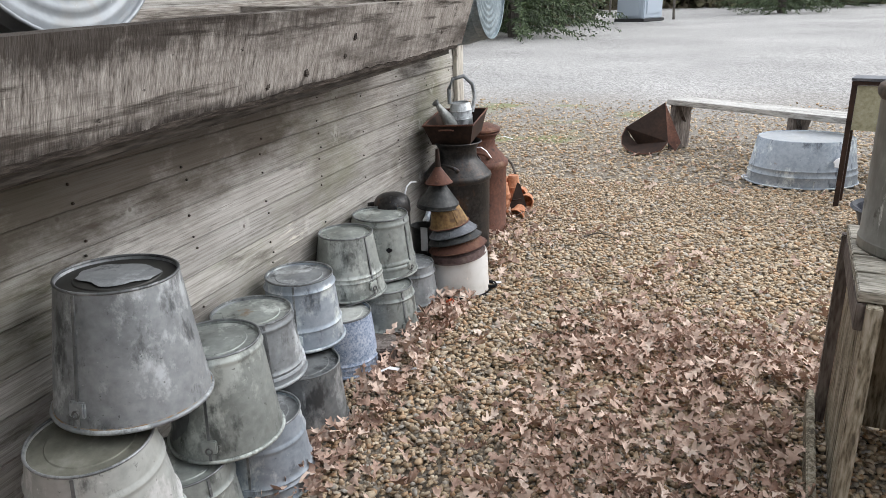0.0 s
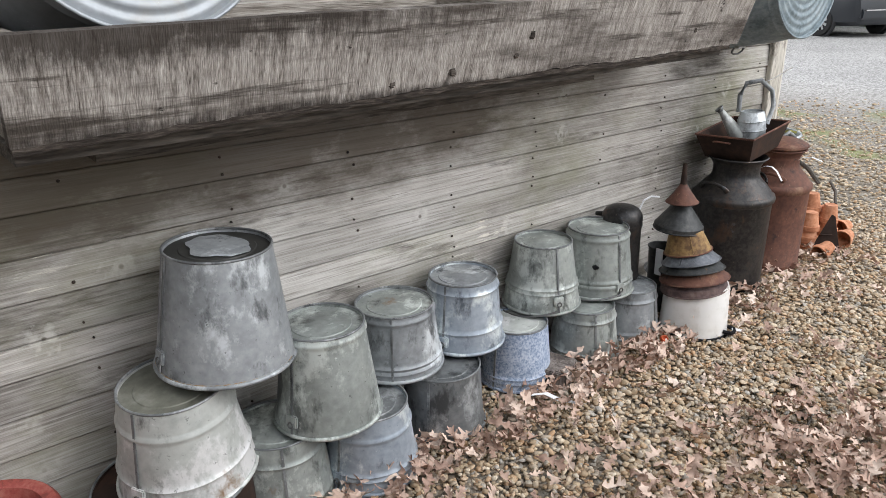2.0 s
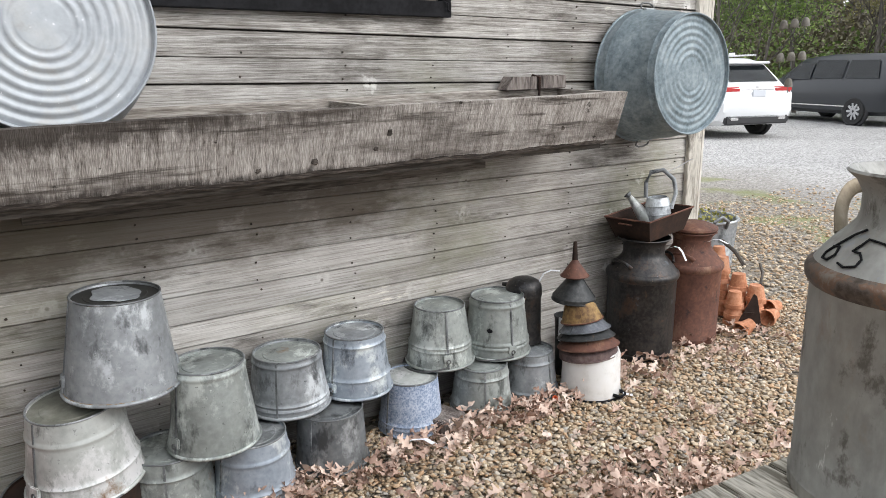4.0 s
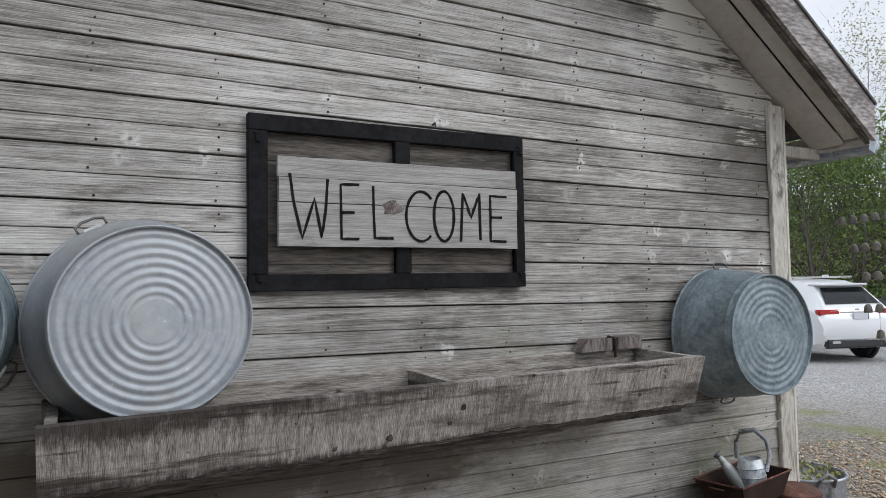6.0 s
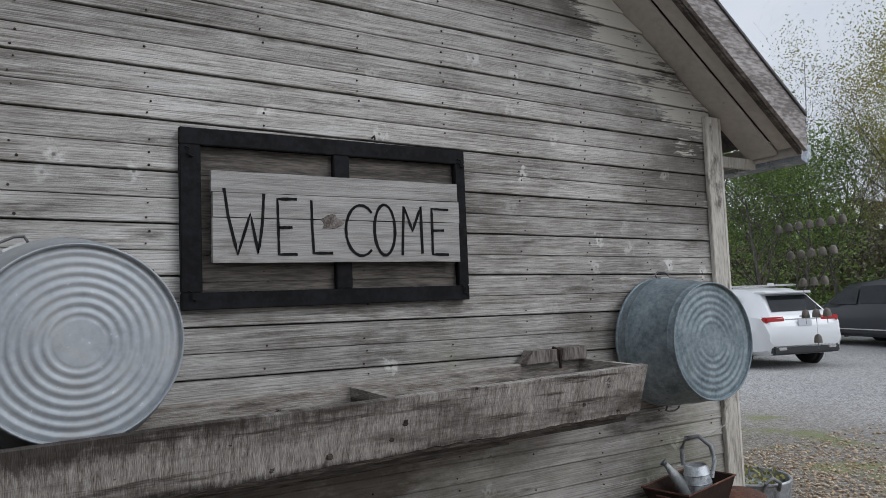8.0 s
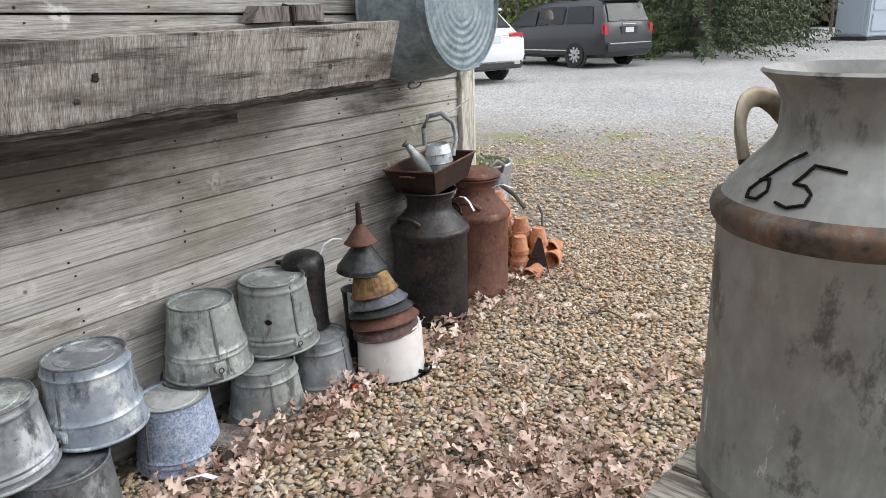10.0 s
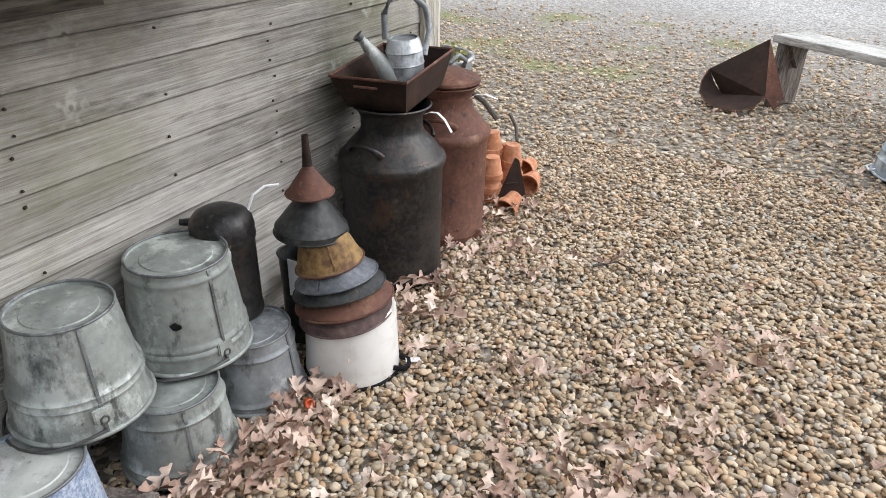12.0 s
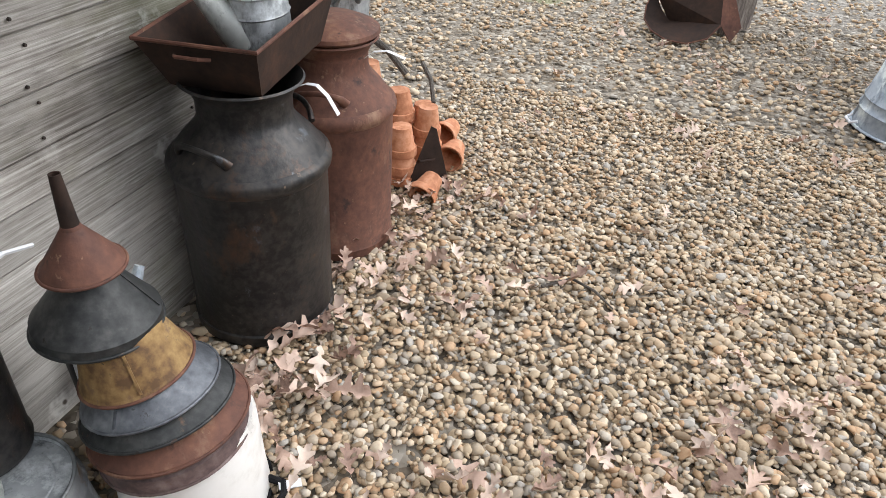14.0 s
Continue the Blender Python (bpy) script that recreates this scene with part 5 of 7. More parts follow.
def milk_can(m, mat, label, s=1.0, wide=1.0, lid=None, handles=(0, 180), hmat=None, band=None, flat=False):
    t = thing("milk_can", m, label, "milk can", "milk cans")
    rim = [(0.124, 0.600), (0.128, 0.604), (0.124, 0.608), (0.114, 0.597), (0.094, 0.57), (0.092, 0.52), (0.14, 0.455), (0.158, 0.40), (0.158, 0.05), (0, 0.04)]
    prof = [(0, 0.0), (0.160, 0.0), (0.165, 0.004), (0.166, 0.03), (0.1625, 0.034), (0.165, 0.40), (0.171, 0.412), (0.1735, 0.424), (0.170, 0.436), (0.162, 0.444), (0.152, 0.460), (0.136, 0.480), (0.116, 0.501), (0.104, 0.516), (0.099, 0.530), (0.099, 0.566), (0.110, 0.588)]
    bm = lathe([(a * s * wide, b * s) for a, b in prof + rim], 64, wobble=0.004)
    part("body", bm, mat, t, smooth=42)
    part("shoulder_band", lathe([(a * s * wide, b * s) for a, b in ((0.1665, 0.402), (0.174, 0.412), (0.1765, 0.425), (0.173, 0.437), (0.163, 0.444))], 64), band or mat, t, smooth=60)
    for a in handles:
        pts = []
        for i in range(13):
            f = i / 12
            ang = radians(-27 + 54 * f)
            lift = math.sin(math.pi * f) ** 0.6
            rr = ((0.149 + 0.012 * lift) if flat else (0.140 + 0.035 * lift)) * wide
            pts.append((rr * math.cos(ang) * s, rr * math.sin(ang) * s * (1 - 0.1 * lift), (0.432 + UP + (0.034 if flat else 0.085) * lift) * s))
        thick = 0.5 if flat else 1.0
        hb = tube(pts, 0.012, 12, squash=0.6 if flat else 0.32, taper=[q * thick for q in (0.026, 0.023, 0.019, 0.017, 0.016, 0.015, 0.015, 0.015, 0.016, 0.017, 0.019, 0.023, 0.026)])
        h = part("handle", hb, hmat or mat, t, "riveted strap handle", smooth=60)
        h.matrix_basis = pose(0, 0, 0, 0, 0, a)
    if lid:
        l = part("lid", lathe([(0.0, 0.660), (0.03, 0.658), (0.075, 0.652), (0.116, 0.636), (0.128, 0.628), (0.130, 0.618), (0.124, 0.612), (0.102, 0.606), (0.098, 0.56)], 56), lid, t, "domed lid", smooth=40)
    return t


CAN_K = milk_can(pose(0.205, 3.815, 0, 0, 0, 0), M_CAN_BLACK, "blackened open milk can standing by the wall", 1.03, 1.02, handles=(-98, 82), flat=True)
CAN_L = milk_can(pose(0.212, 4.20, 0), M_RUST, "rusty lidded milk can standing by the wall", 1.0, 0.99, lid=M_RUST, handles=(-75, 105), flat=True)


def tie_tag(pts, w, label):
    t = thing("price_tag", Matrix(), label, "tag", "paper price tags")
    part("strip", strip(pts, w), M_TAG, t)
    return t


def strip(pts, w):
    bm = bmesh.new()
    prev = None
    for p in pts:
        p = Vector(p)
        q = [bm.verts.new(p + Vector((0, w, 0))), bm.verts.new(p - Vector((0, w, 0))), bm.verts.new(p + Vector((0, w, -0.0012))), bm.verts.new(p + Vector((0, -w, -0.0012)))]
        if prev:
            for a, b in ((0, 1), (1, 3), (3, 2), (2, 0)):
                bm.faces.new((prev[a], prev[b], q[b], q[a]))
        prev = q
    bmesh.ops.recalc_face_normals(bm, faces=bm.faces)
    return bm


tie_tag([(0.235, 3.98, 0.545), (0.262, 3.985, 0.557), (0.29, 3.985, 0.558), (0.322, 3.975, 0.542), (0.355, 3.965, 0.505)], 0.007, "curled white price tag tied to a milk can")
tie_tag([(0.305, 4.20, 0.555), (0.325, 4.22, 0.572), (0.36, 4.23, 0.577), (0.41, 4.23, 0.565)], 0.007, "curled white price tag on the rusty milk can")

# ---- iron pan and watering can ----
PAN = pose(0.188, 3.875, 0.632, 5, -2, 4)
pan = thing("iron_pan", PAN, "rusty deep rectangular iron pan lying across a milk can", "pan")
pb = bmesh.new()
lo = [(-0.105, -0.145), (0.105, -0.145), (0.105, 0.145), (-0.105, 0.145)]
hi = [(-0.135, -0.185), (0.135, -0.185), (0.135, 0.185), (-0.135, 0.185)]
vl = [pb.verts.new((x, y, 0.0)) for x, y in lo]
vh = [pb.verts.new((x, y, 0.112)) for x, y in hi]
wl = [pb.verts.new((x * 0.97, y * 0.98, 0.004)) for x, y in lo]
wh = [pb.verts.new((x * 0.975, y * 0.98, 0.112)) for x, y in hi]
pb.faces.new(vl[::-1])
pb.faces.new(wl)
for i in range(4):
    j = (i + 1) % 4
    pb.faces.new((vl[i], vl[j], vh[j], vh[i]))
    pb.faces.new((wl[j], wl[i], wh[i], wh[j]))
    pb.faces.new((vh[i], vh[j], wh[j], wh[i]))
part("body", pb, M_RUST_DARK, pan)
rim_pts = [(-0.136, -0.186, 0.113), (0.136, -0.186, 0.113), (0.136, 0.186, 0.113), (-0.136, 0.186, 0.113), (-0.136, -0.186, 0.113)]
part("rolled_rim", tube(rim_pts, 0.0045, 8), M_RUST, pan)
part("loop_handle", tube([(-0.05, -0.182, 0.085), (-0.035, -0.20, 0.092), (0.015, -0.20, 0.092), (0.03, -0.182, 0.085)], 0.004), M_RUST, pan)
wc = thing("watering_can", pose(0.200, 3.925, 0.645, 4, -2, 0), "small dull galvanised watering can standing in a pan", "watering can")
part("body", lathe([(0, 0.0), (0.068, 0.0), (0.070, 0.004), (0.068, 0.085), (0.071, 0.089), (0.068, 0.093), (0.067, 0.128), (0.070, 0.132), (0.066, 0.136), (0.058, 0.165), (0.05, 0.172), (0.05, 0.165), (0.0, 0.16)], 36, sx=0.9), M_GALV, wc, smooth=35)
part("handle", tube([(0.005, 0.066, 0.11), (0.0, 0.09, 0.19), (0, 0.08, 0.26), (0, 0.03, 0.31), (-0.01, -0.03, 0.30), (-0.012, -0.055, 0.25), (-0.012, -0.058, 0.17)], 0.011, 10), M_GALV, wc, smooth=60).matrix_basis = pose(0, 0, 0, 0, 0, -48)
part("spout", tube([(-0.02, -0.035, 0.035), (-0.055, -0.068, 0.10), (-0.10, -0.105, 0.19)], 0.03, 16, taper=[0.046, 0.031, 0.011]), M_GALV_PALE, wc, smooth=60)
part("rose", lathe([(0.011, 0), (0.019, 0.014), (0.02, 0.02), (0.012, 0.02), (0, 0.016)], 20), M_GALV_DARK, wc, smooth=50).matrix_basis = Matrix.Translation((-0.095, -0.102, 0.182)) @ Vector((-0.55, -0.45, 0.85)).to_track_quat("Z", "Y").to_matrix().to_4x4()
part("tag", strip([(0.03, 0.04, 0.300), (0.05, 0.08, 0.312), (0.09, 0.16, 0.350)], 0.013), M_TAG, wc, "white paper tag on the handle")


# ---- clay pots ----
def clay_pot(m, r, h, label="terracotta flowerpot lying in a pile by the wall"):
    t = thing("flowerpot", m, label, "flowerpot", "terracotta pots")
    part("pot", lathe([(0, 0.0), (r * 0.66, 0.0), (r * 0.90, h * 0.72), (r * 0.92, h * 0.73)], 30), M_TERRA, t, smooth=35)
    part("rim", lathe([(r * 0.92, h * 0.725), (r, h * 0.73), (r * 1.03, h * 0.98), (r * 1.02, h), (r * 0.92, h), (r * 0.86, h * 0.8), (r * 0.55, h * 0.08), (0, h * 0.08)], 30), M_TERRA, t, smooth=35)
    return t


PILE = [(0.262, 4.57, (0.105, 0.145, 0.205), 0.054), (0.20, 4.69, (0.11, 0.165, 0.22, 0.275), 0.060), (0.10, 4.66, (0.11, 0.175, 0.24, 0.305, 0.365), 0.056), (0.295, 4.715, (0.105, 0.165, 0.225), 0.053),
        (0.0, 4.77, (0.11, 0.18, 0.25, 0.32, 0.39), 0.055), (0.24, 4.83, (0.11, 0.18), 0.055)]
for x, y, heights, r in PILE:
    for i, z in enumerate(heights):
        clay_pot(pose(x + 0.003 * math.sin(z * 90), y, z, 180, 3 * math.sin(z * 60), 0), r * (1 - 0.03 * i), 0.10)
for x, y, z, rx, ry in ((0.31, 4.95, 0.055, 95, 60), (0.385, 4.56, 0.045, 112, 20), (0.38, 4.80, 0.052, 96, -25)):
    clay_pot(pose(x, y, z, rx, ry, 0), 0.05, 0.09)
pl = thing("iron_plate", pose(0.362, 4.575, 0.0, 0, -14, -58), "thin dark iron plate leaning on the flowerpots", "plate")
part("sheet", prism([(-0.075, 0.0), (0.072, 0.0), (0.030, 0.195), (0.012, 0.205)], "x", -0.003, 0.003), M_RUST_DARK, pl)
part("stub", tube([(0.003, -0.03, 0.09), (0.02, -0.03, 0.092), (0.02, 0.02, 0.096)], 0.005), M_RUST_DARK, pl)
for a, b, r0 in (((0.06, 4.70, 0.45), (0.22, 4.70, 0.33), 0.012), ((0.20, 4.90, 0.30), (0.30, 4.76, 0.22), 0.008)):
    st = thing("stick", Matrix(), "bare weathered branch stub among the flowerpots", "stick", "sticks")
    part("wood", tube([a, tuple((u + v) / 2 + 0.008 for u, v in zip(a, b)), b], r0, 8), M_BARK, st)

# planter behind the corner
ptr = thing("planter_tub", pose(-0.30, 4.98, 0.0), "tall galvanised tub planted with greenery round the corner", "planter")
part("body", lathe([(0, 0), (0.19, 0.0), (0.215, 0.2), (0.22, 0.21), (0.217, 0.22), (0.235, 0.50), (0.226, 0.50), (0.22, 0.44), (0, 0.43)], 40), M_GALV, ptr, smooth=40)
part("rim", torus(0.236, 0.009, 0.50, 44), M_GALV, ptr, smooth=60)
for s in (-25, 155):
    part("ring_handle", tube([(0.235, -0.05, 0.47), (0.262, -0.045, 0.52), (0.262, 0.0, 0.55), (0.262, 0.045, 0.52), (0.235, 0.05, 0.47)], 0.011, 8), M_GALV_DARK, ptr, smooth=60).matrix_basis = pose(0, 0, 0, 0, 0, s)
gb2 = bmesh.new()
rg = random.Random(8)
for _ in range(260):
    a, d = rg.uniform(0, 6.28), 0.21 * math.sqrt(rg.random())
    p = Vector((d * math.cos(a), d * math.sin(a), 0.44 + rg.uniform(0, 0.10)))
    u = Vector((rg.uniform(-1, 1), rg.uniform(-1, 1), rg.uniform(-0.2, 1))).normalized() * 0.022
    w = u.cross(Vector((rg.uniform(-1, 1), rg.uniform(-1, 1), 0.4))).normalized() * 0.011
    v = [gb2.verts.new(p), gb2.verts.new(p + u * 0.5 + w), gb2.verts.new(p + u), gb2.verts.new(p + u * 0.5 - w)]
    gb2.faces.new(v)
part("greenery", gb2, M_YELLOW, ptr, "yellow-green ground cover")["kind"] = "stuff"

# ---- crate table with milk cans ----
crate = thing("crate_table", pose(1.835, 1.94, 0, 0, 0, -6.5), "old open-fronted wooden crate used as a display table", "crate")
CW, CD, CH = 0.95, 0.57, 0.68
for i in range(4):
    part("top_board", roughen(box(-0.02, CW, 0.0 + i * CD / 4 + 0.002, (i + 1) * CD / 4 - 0.002, CH - 0.028, CH, 0.003), 0.002, 8, seed=i), M_OLDWOOD_TOP, crate)
for i in range(4):
    part("side_plank", roughen(box(0.005, 0.028, 0.02 + i * 0.135, 0.02 + (i + 1) * 0.135 - 0.003, 0.02, CH - 0.032, 0.002), 0.002, 8, seed=i + 5), M_OLDWOOD, crate)
part("side_rail", roughen(box(-0.02, 0.003, 0.0, CD, CH - 0.10, CH - 0.03, 0.003), 0.003, 10), M_BENCH_LEG, crate)
part("corner_post", roughen(box(-0.0, 0.034, -0.022, 0.018, 0.0, CH - 0.03, 0.003), 0.002, 8), M_OLDWOOD, crate)
part("corner_post", roughen(box(-0.03, 0.004, CD - 0.03, CD + 0.01, 0.0, CH - 0.03, 0.003), 0.002, 8), M_BENCH_LEG, crate)
part("corner_post", box(CW - 0.06, CW, -0.022, 0.018, 0.0, CH - 0.03, 0.003), M_OLDWOOD, crate)
part("far_side", box(CW - 0.028, CW - 0.005, 0.02, CD, 0.02, CH - 0.032), M_OLDWOOD, crate)
part("back_panel", box(0.03, CW - 0.03, CD - 0.025, CD - 0.004, 0.02, CH - 0.032), M_OLDWOOD, crate)
part("leaning_batten", roughen(box(-0.055, -0.03, -0.02, CD + 0.06, 0.0, 0.075, 0.004), 0.004, 8), M_OLDWOOD, crate, "split loose batten at the foot")
CAN_M = milk_can(pose(2.035, 2.30, CH, 0, 0, 0), M_CAN_GREY, "tarnished grey milk can marked 65 on the crate table", 1.0, handles=(-30, 150), hmat=M_STRAP, band=M_BAND)


def cone_mark(pts, parent):
    """A painted stroke on the can's sloping shoulder: (angle, share of the slope) pairs."""
    out = []
    for a, f in pts:
        a -= 11
        r, z = 0.161 + (0.110 - 0.161) * f, 0.449 + (0.511 - 0.449) * f
        out.append(((r + 0.0016) * math.cos(radians(a)), (r + 0.0016) * math.sin(radians(a)), z + 0.0016))
    fine = []
    for p, q in zip(out, out[1:]):
        fine += [tuple(u + (w - u) * k / 3 for u, w in zip(p, q)) for k in range(3)]
    fine.append(out[-1])
    return part("digit", tube(fine, 0.0021, 6), M_INK, parent, "black hand-painted digit")


cone_mark([(-103, 1.0), (-111, 0.8), (-118, 0.5), (-123, 0.2), (-121, 0.06), (-115, 0.08), (-112, 0.25), (-115, 0.45), (-121, 0.4)], CAN_M)
cone_mark([(-78, 0.74), (-87, 0.78), (-95, 0.8), (-98, 0.62), (-101, 0.45), (-95, 0.45), (-91, 0.32), (-92, 0.14), (-99, 0.05), (-105, 0.1)], CAN_M)
CAN_N = milk_can(pose(2.42, 2.28, CH, 0, 0, 30), M_CAN_GREY, "tarnished grey milk can beside another on the crate", 1.0, handles=(10, 190), hmat=M_BAND, band=M_BAND)

# ---- bench, scoop, oval tub, stand, basin ----
bench = thing("plank_bench", pose(1.16, 6.90, 0, 0, 0, -33), "long grey plank bench on board legs", "bench")
part("seat", roughen(box(0.0, 2.3, 0.0, 0.30, 0.40, 0.445, 0.004), 0.003, 5), M_BENCH, bench, "bleached grey plank")
for x in (0.03, 1.1, 2.2):
    part("leg", roughen(box(x, x + 0.05, 0.02, 0.27, 0.0, 0.398, 0.003), 0.003, 7, seed=int(x * 9)), M_BENCH_LEG, bench)
    part("brace", prism([(0.04, 0.398), (0.26, 0.398), (0.15, 0.24)], "x", x + 0.052, x + 0.085), M_BENCH_LEG, bench)
sc = thing("coal_scoop", pose(1.06, 6.74, 0.0, 0, 0, -20), "rusty sheet-iron hopper lying open on the gravel", "scoop")
# an elevator bucket lying on its side: flat back, one end plate and a rounded lip
def sheet(faces, t=0.006):
    bm = bmesh.new()
    made = []
    for f in faces:
        made.append(bm.faces.new([bm.verts.new(p) for p in f]))
    bmesh.ops.remove_doubles(bm, verts=bm.verts, dist=0.001)
    bmesh.ops.recalc_face_normals(bm, faces=bm.faces)
    bmesh.ops.solidify(bm, geom=list(bm.faces), thickness=t)
    return bm


apex, fold, heel = (0.06, 0.10, 0.43), (0.16, -0.02, 0.11), (-0.16, 0.06, 0.04)
wing_l, wing_r = (-0.27, 0.04, 0.19), (0.245, 0.06, 0.10)
part("back_plate", sheet([[wing_l, apex, fold, heel]]), M_RUST_DARK, sc)
part("end_plate", sheet([[apex, wing_r, (0.225, 0.0, 0.03), fold]]), M_RUST, sc, "red-brown rusted end plate")
lip = [(-0.27, 0.04, 0.19), (-0.272, -0.03, 0.12), (-0.245, -0.08, 0.06), (-0.17, -0.13, 0.025), (-0.06, -0.165, 0.008), (0.05, -0.15, 0.012), (0.13, -0.09, 0.045), fold]
root = [wing_l, (-0.25, 0.045, 0.15), (-0.22, 0.05, 0.10), heel, (-0.08, 0.04, 0.055), (0.0, 0.02, 0.075), (0.08, 0.0, 0.09), fold]
part("rounded_lip", sheet([[a, b, d, c] for a, b, c, d in zip(lip[1:-1], lip[2:-1], root[1:-1], root[2:-1])] + [[lip[0], lip[1], root[1]], [lip[-2], fold, root[-2]]]), M_RUST_DARK, sc, smooth=50)
part("rolled_edge", tube(lip, 0.005), M_RUST, sc)
tubn = thing("oval_tub", pose(2.19, 5.93, 0, 0, 0, 10), "oval galvanised tub upside down on the gravel", "tub")
part("body", lathe([(0.30, 0.003), (0.292, 0.07), (0.296, 0.08), (0.29, 0.09), (0.286, 0.115), (0.29, 0.125), (0.284, 0.135), (0.258, 0.325), (0.254, 0.33), (0.25, 0.323)], 64, sx=1.28), M_GALV_BLUE, tubn, smooth=40)
part("base", lathe([(0.252, 0.323), (0.1, 0.326), (0, 0.326)], 64, sx=1.28), M_TUB, tubn, "pale oval base", smooth=40)
part("rim", torus(0.302, 0.006, 0.006, 64, sx=1.28), M_GALV_BLUE, tubn, smooth=60)
part("label_patch", lathe([(0.045, 0.0), (0.04, 0.003), (0, 0.003)], 20, wobble=0.3, sx=0.8), M_TAG, tubn, "worn white paint patch").matrix_basis = pose(0, 0, 0, 0, 0, -62) @ pose(0.318, 0, 0.19, 0, 80, 0)
part("seam", box(-0.004, 0.004, -0.302, -0.294, 0.01, 0.06), M_GALV, tubn)
part("drop_handle", tube([(-0.385, -0.04, 0.03), (-0.41, -0.03, 0.02), (-0.41, 0.03, 0.02), (-0.385, 0.04, 0.03)], 0.006), M_TAG, tubn)

M_CLOUDED = surface("clouded_panel", [(0.2, (0.22, 0.215, 0.13)), (0.5, (0.36, 0.35, 0.24)), (0.8, (0.46, 0.45, 0.35))], scale=5, rough=(0.4, 0.6), bump=0.1)
stand = thing("metal_stand", pose(2.33, 5.25, 0, 0, 0, -16), "black iron-legged stand with a clouded boxed top", "stand")
for x, y in ((0.0, 0.0), (0.75, 0.0), (0.0, 0.16), (0.75, 0.16)):
    part("leg", box(x - 0.015, x + 0.015, y - 0.015, y + 0.015, 0, 0.80, 0.002), M_RUST_DARK, stand)
part("front_panel", box(0.018, 0.732, -0.006, 0.006, 0.50, 0.775), M_CLOUDED, stand, "mossy clouded panel")
part("side_panel", box(-0.006, 0.006, 0.018, 0.142, 0.50, 0.775), M_CLOUDED, stand)
part("top", box(-0.02, 0.77, -0.02, 0.18, 0.803, 0.82, 0.002), M_FUNNEL_BLUE, stand)
part("edge_rail", box(-0.016, 0.766, -0.016, 0.016, 0.778, 0.80), M_RUST_DARK, stand)
basin = thing("dark_basin", pose(2.50, 4.55, 0.0), "dark blue plastic basin on the ground", "basin")
part("bowl", lathe([(0, 0), (0.14, 0), (0.19, 0.17), (0.215, 0.18), (0.222, 0.19), (0.21, 0.20), (0.185, 0.19), (0.13, 0.02), (0, 0.02)], 40), M_PLASTIC, basin, smooth=50)

# small litter by the buckets
bw = thing("wood_block", pose(0.30, 2.50, 0.0, 0, 4, 25), "short weathered wood offcut among the leaves", "wood block")
part("block", roughen(box(-0.06, 0.06, -0.07, 0.07, 0.0, 0.065, 0.004), 0.003, 12), M_BENCH_LEG, bw)
oc = thing("orange_cap", pose(0.41, 3.02, 0.03, 60, 20, 40), "small bright orange plastic cap on the leaves", "cap")
part("cap", lathe([(0, 0), (0.013, 0), (0.014, 0.03), (0.011, 0.032), (0, 0.02)], 16), M_ORANGE, oc, smooth=40)
gt = thing("price_tag", pose(0.42, 2.33, 0.03), "white paper tag lying on the leaves", "tag", "paper price tags")
part("strip", strip([(-0.03, -0.05, 0.03), (-0.01, 0.0, 0.025), (0.03, 0.03, 0.005), (0.08, 0.07, 0.0)], 0.010), M_TAG, gt)
gt2 = thing("paper_scrap", pose(0.56, 3.33, 0.022, 8, 6, 40), "small scrap of white card on the gravel", "paper")
part("scrap", box(-0.022, 0.022, -0.009, 0.009, 0, 0.002), M_TAG, gt2)


# ---- loose stones and leaves ----
def fast_mesh(name, verts, faces, mat, smooth=True):
    """A mesh from arrays of corners and of faces that all have the same number of corners."""
    me = bpy.data.meshes.new(name)
    nv, (nf, k) = len(verts), faces.shape
    me.vertices.add(nv)
    me.vertices.foreach_set("co", verts.astype(np.float32).ravel())
    me.loops.add(nf * k)
    me.loops.foreach_set("vertex_index", faces.astype(np.int32).ravel())
    me.polygons.add(nf)
    me.polygons.foreach_set("loop_start", np.arange(0, nf * k, k, dtype=np.int32))
    me.polygons.foreach_set("use_smooth", np.full(nf, smooth))
    me.update(calc_edges=True)
    me.materials.append(mat)
    return new(name, me)


def ball(sub):
    bm = bmesh.new()
    bmesh.ops.create_icosphere(bm, subdivisions=sub, radius=1)
    v = np.array([p.co[:] for p in bm.verts])
    f = np.array([[q.index for q in p.verts] for p in bm.faces])
    bm.free()
    return v, f


